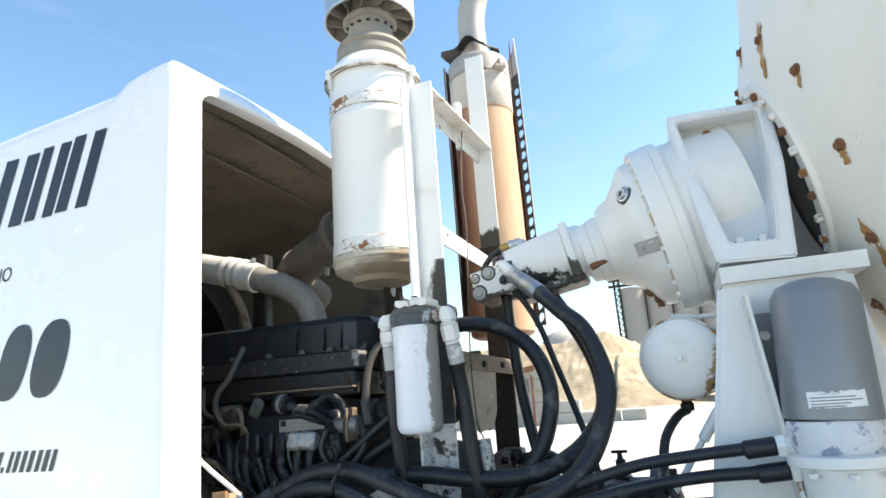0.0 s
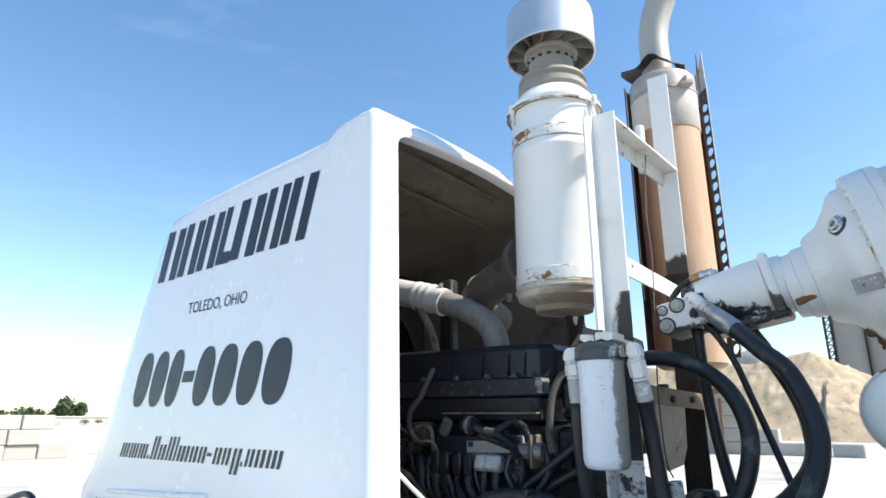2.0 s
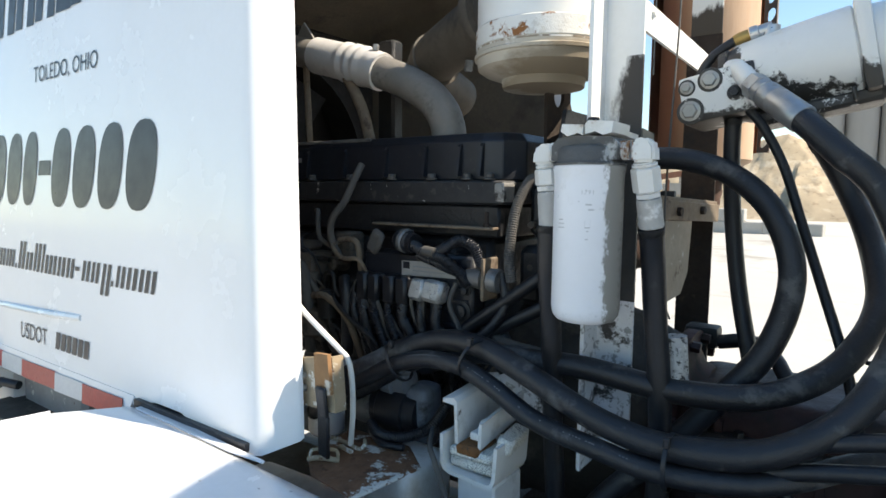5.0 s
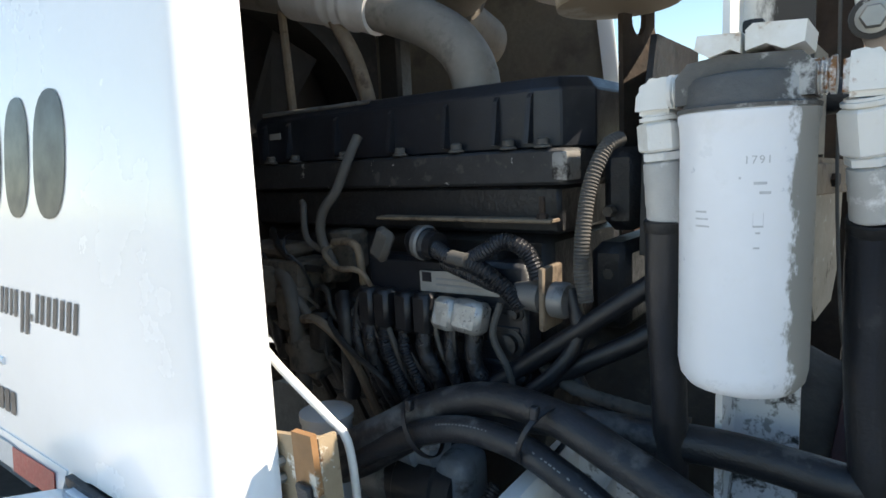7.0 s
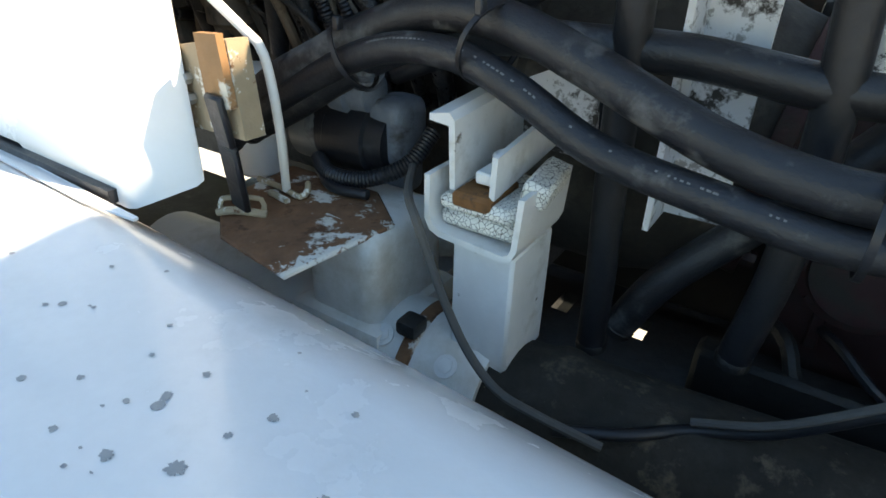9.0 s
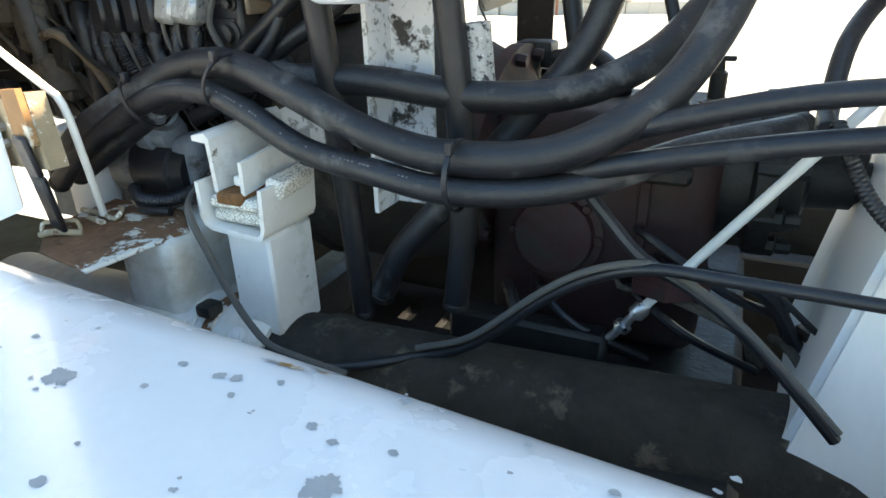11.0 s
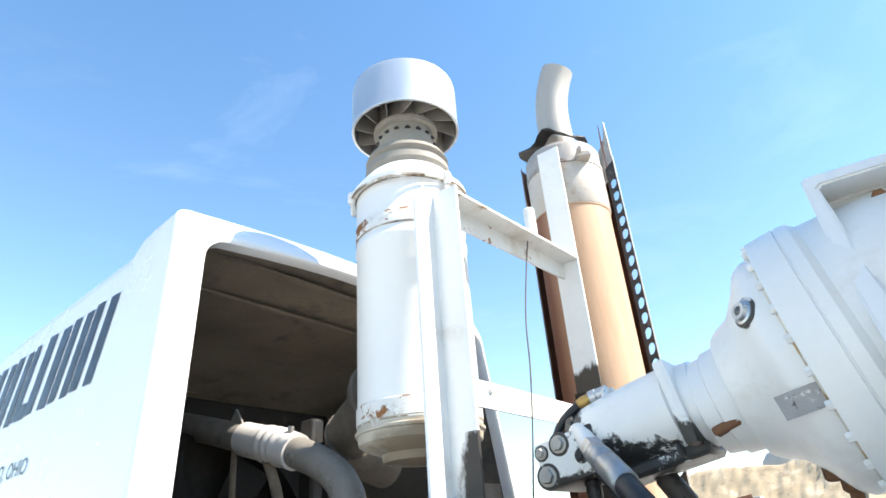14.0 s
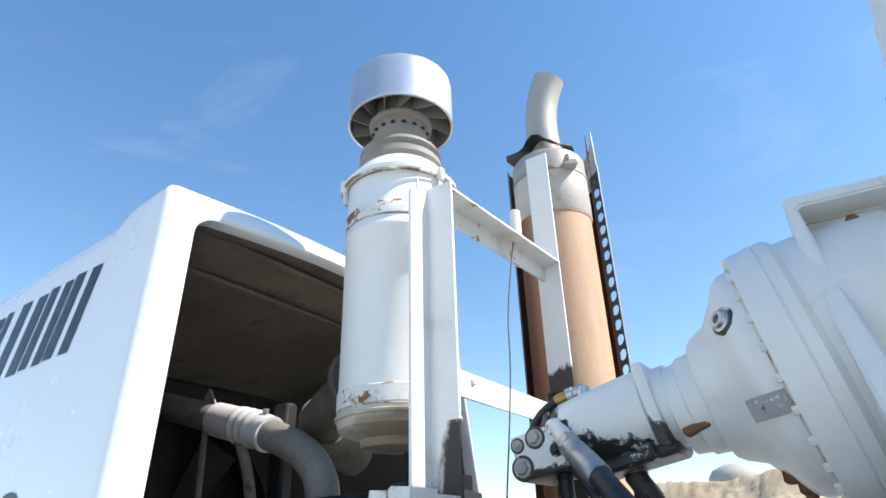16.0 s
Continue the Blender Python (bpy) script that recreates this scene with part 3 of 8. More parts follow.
def plate(bm, outline, d, thick):
    """A flat plate: a polygon of 3d points pushed along d."""
    d = Vector(d).normalized() * thick
    lo = [bm.verts.new(Vector(p)) for p in outline]
    hi = [bm.verts.new(Vector(p) + d) for p in outline]
    bm.faces.new(lo[::-1])
    bm.faces.new(hi)
    n = len(lo)
    for k in range(n):
        bm.faces.new((lo[k], lo[(k + 1) % n], hi[(k + 1) % n], hi[k]))
    return bm


def lettering(name, words, parent, mat, to_world, height, spacing=1.0, shear=0.0, squeeze=1.0, label=""):
    """Words in the built-in font as flat mesh: to_world maps (along, up) to a place."""
    cu = bpy.data.curves.new(name, "FONT")
    cu.body, cu.size, cu.space_character, cu.shear = words, height, spacing, shear
    tmp = new("tmp_text", cu)
    bpy.context.view_layer.update()
    me = bpy.data.meshes.new_from_object(tmp.evaluated_get(bpy.context.evaluated_depsgraph_get()))
    bpy.data.objects.remove(tmp)
    bm = B()
    bm.from_mesh(me)
    bpy.data.meshes.remove(me)
    for v in bm.verts:
        v.co = Vector(to_world(v.co.x * squeeze, v.co.y))
    return part(name, bm, mat, parent, label, smooth=False)


# ---- ground and distance ----
def make_ground():
    bm = B()
    xs = [-1500, -600, -250, -120, -60, -30, -15, -6, 0, 6, 15, 30, 60, 120, 250, 600, 1500]
    grid = [[bm.verts.new((x, y, 0.0 if max(abs(x), abs(y)) < 8 else 0.10 * noise.noise(Vector((x, y, 0)) * 0.05))) for x in xs] for y in xs]
    for a, b in zip(grid, grid[1:]):
        for k in range(len(xs) - 1):
            bm.faces.new((a[k], a[k + 1], b[k + 1], b[k]))
    solo("ground", bm, "ground", "pale dusty gravel ground of an industrial yard", "ground", kind="structure")


def make_pile():
    """A long sand and aggregate pile with an eroded cliff side."""
    bm = B()
    nx, ny = 260, 90
    rows = []
    for j in range(ny + 1):
        row = []
        for i in range(nx + 1):
            u, v = i / nx, j / ny
            x, y = -30 + 62 * u, 52 + 30 * v
            left, right = 6.5 * min(1.0, max(0.0, (x + 27) / 6.0)), 7.05 - 0.46 * max(0.0, x + 6.2) ** 1.02
            ridge = min(left + 0.55 * math.exp(-((x + 6.2) / 2.2) ** 2), max(right, 0.6))
            ridge += 0.22 * noise.noise(Vector((x * 0.22, 3.1, 0)))
            t = max(0.0, 1 - abs(v - 0.42) / 0.42)
            cliff = min(1.0, max(0.0, (t - 0.0) * 1.25))
            cliff = cliff ** 0.9 if x > -5 else min(1.0, (cliff * 1.08) ** 1.35)
            h = max(0.0, ridge) * cliff
            rough = 0.9 if x < -3 else 0.3
            h += cliff * (1 - 0.7 * cliff) * rough * (0.7 * noise.noise(Vector((x * 0.6, y * 0.5, 0))) + 0.7 * noise.noise(Vector((x * 1.9, y * 1.1, 2.0))) + 0.9 * abs(noise.noise(Vector((x * 4.1, y * 1.6, 5.0)))) + 0.5 * noise.noise(Vector((x * 7.0, y * 3.0, 8.0))))
            row.append(bm.verts.new((x, y, max(h, 0.0) - 0.05)))
        rows.append(row)
    for a, b in zip(rows, rows[1:]):
        for k in range(nx):
            bm.faces.new((a[k], a[k + 1], b[k + 1], b[k]))
    solo("sand_pile", bm, "sand", "tall tan sand and aggregate pile with an eroded crumbling face", "sand pile", angle=60)


def make_silos():
    silos = thing("concrete_silos", (3, 150, 0), "row of tall weathered grey concrete storage silos", "silo")
    for k, (x, y, r, h) in enumerate([(-7.9 + 5.8 * k, 150 + k, 2.9, 23.9) for k in range(6)] + [(-4.9 + 5.8 * k, 157 + k, 2.9, 24.2) for k in range(5)]):
        bm = B()
        lathe(bm, (x, y, 0), (0, 0, 1), [(0, r), (h, r), (h + 0.05, r + 0.15), (h + 0.5, r + 0.15), (h + 0.55, r * 0.9)], 28)
        part("silo", bm, "silo", silos)
    bm = B()
    for x, y in ((-11.6, 148), (-10.4, 148), (-11.6, 149.3), (-10.4, 149.3)):
        bar(bm, (x, y, 0), (x, y, 28.5), 0.34, 0.34, bevel=0)
    for k in range(20):
        z = 1.4 * k + 0.6
        bar(bm, (-11.6, 148, z), (-10.4, 148, z), 0.22, 0.22, bevel=0)
        bar(bm, (-11.6, 148, z), (-10.4, 148, z + 1.4), 0.2, 0.2, bevel=0)
        bar(bm, (-10.4, 148, z), (-10.4, 149.3, z), 0.22, 0.22, bevel=0)
    for z in (25.2, 26.6, 28.2):
        bar(bm, (-12.9, 147.6, z), (-7.3, 147.6, z), 0.3, 0.3, bevel=0)
        bar(bm, (-12.9, 149.6, z), (-7.3, 149.6, z), 0.3, 0.3, bevel=0)
    part("stair_tower", bm, "rustiron", silos, "dark steel ladder tower")
    bm = B()
    lathe(bm, (-15.5, 92, 0), (0, 0, 1), [(0, 3.2), (9.0, 3.2), (10.0, 2.5), (10.6, 1.2), (10.8, 0.05)], 32)
    solo("storage_dome", bm, "concrete", "pale domed storage tank far behind the sand pile", "tank")


def concrete_block_mesh():
    proto = B()
    box(proto, (-0.60, -0.31, -0.30), (0.60, 0.31, 0.30), 0.035)
    return finish(proto, "concrete", "concrete_block", False)


def stack_blocks(wall, me, base, spots):
    for x, y, z, a in spots:
        ob = new("concrete_block", me)
        ob.parent = wall
        ob.matrix_basis = Matrix.Translation(Vector((x, y, z)) - Vector(base)) @ pose(0, 0, 0, 0, 0, a)


def make_block_wall():
    rng = random.Random(4)
    me = concrete_block_mesh()
    base = (-8.5, 32, 0)
    wall = thing("block_wall", base, "low wall of stacked pale concrete blocks in the yard", "block wall", "block walls")
    spots = []
    for row, (n, x0) in enumerate(((7, -11.9), (6, -11.6), (5, -11.9), (2, -8.0), (1, -7.2))):
        spots += [(x0 + 1.23 * k, 32 + 0.1 * k + rng.uniform(-0.06, 0.06), 0.30 + 0.61 * row, rng.uniform(-3, 3)) for k in range(n)]
    spots += [(-3.55, 32.6, 0.30, 12), (-2.2, 32.4, 0.30, -8)]
    stack_blocks(wall, me, base, spots)
    base = (-30, 10.3, 0)
    wall = thing("block_wall", base, "stacked wall of tan concrete blocks across the yard", "block wall", "block walls")
    spots = []
    for row, (n, y1) in enumerate(((6, 11.6), (5, 10.9), (5, 10.85))):
        spots += [(-30 + rng.uniform(-0.08, 0.08), y1 - 1.23 * k - (0.5 if row == 1 else 0.0), 0.30 + 0.61 * row, 90 + rng.uniform(-3, 3)) for k in range(n)]
    stack_blocks(wall, me, base, spots)
    bm = B()
    bar(bm, (-9.6, 31.0, 2.55), (-6.9, 31.6, 3.0), 0.2, 0.28)
    for x, y in ((-9.4, 31.0), (-7.1, 31.6), (-8.2, 31.3)):
        bar(bm, (x, y, 0), (x, y, 2.6), 0.11, 0.11)
    solo("steel_trestle", bm, "mufflerdark", "rust-red steel beam trestle standing by the block wall", "trestle")


def make_far_left():
    rng = random.Random(9)
    x, y, w, h = -142, 57, 34, 1.62
    shed = thing("far_shed", (x, y, 0), "low white shed far across the yard", "shed")
    bm = B()
    box(bm, (x - 3, y - w / 2, 0), (x + 3, y + w / 2, h), 0.03)
    part("wall", bm, "shed", shed)
    bm = B()
    box(bm, (x - 3.3, y - w / 2 - 0.3, h), (x + 3.3, y + w / 2 + 0.3, h + 0.16), 0.03)
    part("roof", bm, "white", shed)
    for q in range(6):
        bm = B()
        yy = y - w / 2 + w * (q + 0.6) / 6.4
        box(bm, (x + 2.99, yy - 1.1, 0.1), (x + 3.06, yy + 1.1, h * 0.55), 0.02)
        part("door", bm, "band", shed)

    def plant(x, y, h, spread, leaves, label, category, group):
        tree = thing(category.replace(" ", "_"), (x, y, 0), label, category, group)
        bm = B()
        tube(bm, [(x, y, 0), (x + 0.1, y, h * 0.3), (x - 0.1, y + 0.1, h * 0.62)], 0.05 * h, 8, 0.5, lambda i, n: 1 - 0.6 * i / n)
        for q in range(5):
            a = rng.uniform(0, 6.28)
            tube(bm, [(x, y, h * (0.22 + 0.06 * q)), (x + math.cos(a) * h * 0.16, y + math.sin(a) * h * 0.16, h * (0.42 + 0.06 * q))], 0.02 * h, 6, 0.5, lambda i, n: 1 - 0.6 * i / n)
        part("trunk", bm, "bark", tree)
        bm = B()
        turn = rng.uniform(0, 6.28)
        for q in range(leaves):
            a, e = rng.uniform(0, 6.28), rng.uniform(-1, 1)
            rr = rng.uniform(0.4, 1.0) * (1 + 0.25 * math.sin(3 * a + turn))
            flat = math.sqrt(1 - e * e) * rr * h * spread
            c = Vector((x + math.cos(a) * flat, y + math.sin(a) * flat, h * 0.62 + e * rr * h * 0.36))
            k = rng.uniform(0.05, 0.11) * h
            t1, t2 = Vector((rng.uniform(-1, 1), rng.uniform(-1, 1), rng.uniform(-1, 1))) * k, Vector((rng.uniform(-1, 1), rng.uniform(-1, 1), rng.uniform(-1, 1))) * k
            bm.faces.new([bm.verts.new(c + t1), bm.verts.new(c + t2), bm.verts.new(c - t1), bm.verts.new(c - t2)])
        part("crown", bm, "leaf", tree, smooth=False)

    plant(-150, 59.5, 5.8, 0.34, 520, "distant green broadleaf tree at the edge of the yard", "tree", "far trees")
    plant(-150, 62.6, 5.2, 0.30, 420, "distant green broadleaf tree at the edge of the yard", "tree", "far trees")
    for k in range(9):
        plant(-156 + rng.uniform(-4, 4), 44 + 1.9 * k + rng.uniform(-0.6, 0.6), rng.uniform(3.1, 4.0), 0.45, 300, "low dark green tree in the far tree line", "tree", "far trees")
    for y in (57.2, 59.8):
        plant(-134, y, 1.3, 0.7, 160, "small green bush beside the far shed", "bush", "far bushes")


make_ground()
make_pile()
make_silos()
make_block_wall()
make_far_left()


# ---- engine hood ----
def hood_front(z):
    return -1.198 - 0.092 * (z - 1.26)


def hood_rear(z):
    return -3.447 + 0.248 * (z - 1.40) if z > 1.41 else -3.500 + 0.04 * (1.41 - z)


def hood_top(u):
    pts = [(0, 3.06), (0.08, 3.06), (0.15, 3.04), (0.24, 3.003), (0.34, 2.99), (0.52, 2.968), (0.76, 2.93), (0.9, 2.893), (0.97, 2.855), (1.0, 2.79)]
    for (a, za), (b, zb) in zip(pts, pts[1:]):
        if u <= b:
            return za + (zb - za) * (u - a) / (b - a)
    return pts[-1][1]


HOOD_MID, HOOD_LEAN = 2.47, 0.067


def hood_side(z):
    return 1.496 + HOOD_LEAN * (z - 1.26)


def hood_section(top, bottom, inset=0.0, radius=0.06):
    """(y, z) points from the near bottom edge over the roof to the far bottom edge."""
    half = []
    n = 16
    zt = top - inset * 1.5
    for k in range(n + 1):
        z = bottom + (zt - radius - bottom) * k / n
        half.append((hood_side(z) + inset, z))
    yc = hood_side(zt - radius) + inset + radius
    for k in range(1, 7):
        a = math.pi - k / 6 * math.pi / 2
        half.append((yc + math.cos(a) * radius, zt - radius + math.sin(a) * radius))
    crown = 0.05
    out = [(y, z) for y, z in half]
    y0 = half[-1][0]
    for k in range(1, 8):
        f = k / 8
        y = y0 + (2 * HOOD_MID - 2 * y0) * f
        out.append((y, zt + crown * math.sin(math.pi * f) * (0.0 if inset > 0.1 else 1.0)))
    out += [(2 * HOOD_MID - y, z) for y, z in half[::-1]]
    return out


def make_hood():
    hood = thing("engine_hood", (-2.2, HOOD_MID, 1.2), "glossy white engine hood open at its end, with dark lettering", "engine hood")
    bm = B()
    stations = [0.06, 0.085, 0.12, 0.15, 0.18, 0.21, 0.24, 0.30, 0.4, 0.5, 0.65, 0.78, 0.86, 0.92, 0.96, 0.985, 1.0]
    rows = []
    for inset, depth in ((0.086, 0.06), (0.084, 0.008), (0.078, 0.0), (0.066, 0.003), (0.016, 0.062), (0.005, 0.076), (0.0, 0.092)):
        rad = 0.045 + inset * 0.55
        sec = hood_section(hood_top(0), 1.212 + 0.54 * inset, inset, rad)
        rows.append([bm.verts.new((hood_front(z) - depth, y, z)) for y, z in sec])
    for u in stations:
        ins = 0.0 if u < 0.9 else 0.10 * (1 - math.sqrt(max(0.0, 1 - ((u - 0.9) / 0.1) ** 2)))
        sec = hood_section(hood_top(u), 1.212 if u < 0.16 else (1.248 if u < 0.3 else 1.215), ins, 0.05 + (0.05 if u > 0.2 else 0.0) + ins)
        rows.append([bm.verts.new((hood_front(z) * (1 - u) + hood_rear(z) * u, y, z)) for y, z in sec])
    for a, b in zip(rows, rows[1:]):
        for k in range(len(a) - 1):
            bm.faces.new((a[k], a[k + 1], b[k + 1], b[k]))
    last = rows[-1]
    n = len(last)
    for k in range(n // 2 - 1):
        bm.faces.new((last[k], last[k + 1], last[n - 2 - k], last[n - 1 - k]))
    bm.faces.new((last[n // 2 - 1], last[n // 2], last[n // 2 + 1])) if n % 2 else None
    part("shell", bm, "hood", hood, angle=50)
    # inner lining
    bm = B()
    rows = []
    for u in (0.02, 0.1, 0.22, 0.4, 0.6, 0.8, 0.93):
        sec = hood_section(hood_top(u), 1.25, 0.05, 0.09)
        rows.append([bm.verts.new((hood_front(z) * (1 - u) + hood_rear(z) * u, y, z)) for y, z in sec])
    for a, b in zip(rows, rows[1:]):
        for k in range(len(a) - 1):
            bm.faces.new((a[k], a[k + 1], b[k + 1], b[k]))
    last = rows[-1]
    n = len(last)
    for k in range(n // 2 - 1):
        bm.faces.new((last[k], last[k + 1], last[n - 2 - k], last[n - 1 - k]))
    part("lining", bm, "lining", hood, "dusty brown inner lining")
    # ribs under the roof
    for u in (0.12, 0.26):
        bm = B()
        x = hood_front(2.9) * (1 - u) + hood_rear(2.9) * u
        bar(bm, (x, 1.72, hood_top(u) - 0.058), (x - 0.02, 3.2, hood_top(u) - 0.058), 0.03, 0.014)
        part("roof_rib", bm, "lining", hood)
    # lower skirt with reflective tape
    def low(x, z, out):
        return (x, hood_side(z) - out, z)

    bm = B()
    plate(bm, [low(-3.492, 1.150, 0.006), (-1.90, hood_side(1.17) - 0.006, 1.165), low(-1.86, 1.245, 0.003), low(-3.495, 1.245, 0.003)], (0, 1, 0), 0.02)
    skirt = part("skirt", bm, "hood", hood, smooth=False)
    for x0, x1, mat in ((-3.485, -3.25, "tapered"), (-2.985, -2.855, "tapered"), (-2.855, -2.665, "tapewhite"), (-2.665, -2.385, "tapered"), (-2.385, -2.18, "tapewhite"), (-2.18, -1.92, "tapered")):
        bm = B()
        plate(bm, [low(x0, 1.158, 0.0085), low(x1, 1.163, 0.0085), low(x1, 1.226, 0.0085), low(x0, 1.222, 0.0085)], (0, 1, 0), 0.002)
        part("reflective_tape", bm, mat, skirt, smooth=False)
    # pressed crease
    bm = B()
    tube(bm, [(-3.09, hood_side(1.40) + 0.004, 1.398), (-2.75, hood_side(1.41) - 0.004, 1.412), (-2.45, hood_side(1.42) - 0.006, 1.423), (-2.22, hood_side(1.43) + 0.004, 1.435)], 0.012, 8, 0.05)
    part("pressed_crease", bm, "hood", hood)
    # bent white sealing strip and thin black strip under the hood edge
    bm = B()
    plate(bm, [(-1.80, 1.464, 1.2265), (-1.53, 1.456, 1.2255), (-1.34, 1.452, 1.223), (-1.22, 1.462, 1.222), (-1.22, 1.470, 1.222), (-1.34, 1.474, 1.223), (-1.53, 1.480, 1.2255), (-1.80, 1.486, 1.2265)], (0, 0.1, 1), 0.004)
    part("sealing_strip", bm, "deck", hood, "bent white sealing strip", smooth=False)
    bm = B()
    plate(bm, [(-1.84, 1.480, 1.222), (-1.31, 1.480, 1.217), (-1.31, 1.500, 1.217), (-1.84, 1.500, 1.222)], (0, 0, 1), 0.022)
    part("rubber_seal", bm, "black", hood, "thin black strip under the hood edge", smooth=False)

    # lettering on the side
    def on_side(x, z):
        return (x, hood_side(z) - 0.0025, z)

    def quad(bm, pts):
        bm.faces.new([bm.verts.new(on_side(x, z)) for x, z in pts])

    # name: plain slanted bars, two for each letter
    x = -2.995
    for k, wd in enumerate((0.19, 0.175, 0.17, 0.115, 0.215, 0.17, 0.185)):
        z0, z1, sl = 2.462 + 0.04 * k / 6, 2.752 + 0.067 * k / 6, 0.030 + 0.004 * k
        bm = B()
        st = wd * (0.34 if k != 3 else 0.42)
        quad(bm, [(x, z0), (x + st, z0), (x + st + sl, z1), (x + sl, z1)])
        if k != 3:
            x2 = x + wd * 0.58
            quad(bm, [(x2, z0), (x2 + st, z0), (x2 + st + sl, z1), (x2 + sl, z1)])
        else:
            quad(bm, [(x + st, z0), (x + wd, z0), (x + wd + 0.004, z0 + 0.062), (x + st + 0.004, z0 + 0.062)])
        part("name_mark", bm, "navy", hood, smooth=False)
        x += wd + 0.0005
    # number line: plain rounded bars
    x = -3.02
    for k, wd in enumerate((0.155, 0.15, 0.135, 0.105, 0.16, 0.175, 0.175, 0.195)):
        bm = B()
        if k == 3:
            quad(bm, [(x + 0.005, 1.915), (x + wd - 0.005, 1.915), (x + wd, 1.968), (x + 0.01, 1.968)])
        else:
            pts = []
            for q in range(24):
                a = 2 * math.pi * q / 24
                c, v = math.cos(a), math.sin(a)
                px = math.copysign(abs(c) ** 0.8, c) * wd * 0.43
                pz = math.copysign(abs(v) ** 0.8, v) * 0.137
                pts.append((x + wd / 2 + px + 0.12 * pz, 1.94 + pz))
            quad(bm, pts)
        part("number_bar", bm, "navy", hood, smooth=False)
        x += wd + 0.001
    # web line: plain bars of letter size, some of two strokes
    x = -3.03
    for k, wd in enumerate((0.082, 0.082, 0.082, 0.022, 0.060, 0.062, 0.060, 0.024, 0.095, 0.062, 0.060, 0.042, 0.058, 0.058, 0.062, 0.022, 0.058, 0.066, 0.098)):
        h = 0.018 if k in (3, 15) else (0.105 if k in (4, 6, 7) else 0.068)
        z0 = 1.562 if k != 11 else 1.592
        h = 0.014 if k == 11 else h
        z0, h = (1.528, 0.102) if k == 14 else (z0, h)
        w = wd - 0.010
        strokes = [(0.0, w)] if k in (3, 7, 11, 15) else ([(0.0, w * 0.34), (w * 0.62, w)] if k not in (0, 1, 2, 8, 18) else [(0.0, w * 0.22), (w * 0.38, w * 0.62), (w * 0.78, w)])
        bm = B()
        for a, b in strokes:
            quad(bm, [(x + a, z0), (x + b, z0), (x + b + 0.2 * h, z0 + h), (x + a + 0.2 * h, z0 + h)])
        part("web_bar", bm, "navy", hood, smooth=False)
        x += wd + 0.0065
    lettering("place_words", "TOLEDO, OHIO", hood, "navy", lambda a, b: on_side(-2.632 + a, 2.255 + 0.012 * a + b), 0.082, 1.0, 0.0, 0.84)
    lettering("unit_number", "60", hood, "navy", lambda a, b: (-3.222 + a, hood_side(1.186 + b) - 0.0095, 1.186 + b), 0.262, 1.0, 0.0, 0.69)
    lettering("registration_words", "USDOT", hood, "navy", lambda a, b: on_side(-2.700 + a, 1.303 + b), 0.086, 1.0, 0.0, 0.80)
    for k in range(6):
        bm = B()
        quad(bm, [(-2.40 + 0.042 * k, 1.304), (-2.368 + 0.042 * k, 1.304), (-2.362 + 0.042 * k, 1.364), (-2.394 + 0.042 * k, 1.364)])
        part("registration_bar", bm, "navy", hood, smooth=False)
    bm = B()
    lathe(bm, (-3.306, hood_side(1.27) + 0.004, 1.268), (0, -1, 0), [(0, 0.042), (0.012, 0.042), (0.02, 0.036), (0.03, 0.02), (0.032, 0.002)], 24)
    part("side_marker_lamp", bm, "lamp", hood, "round red marker lamp")


make_hood()


# ---- deck, tyre and tube ----
DECK_Z = 1.235


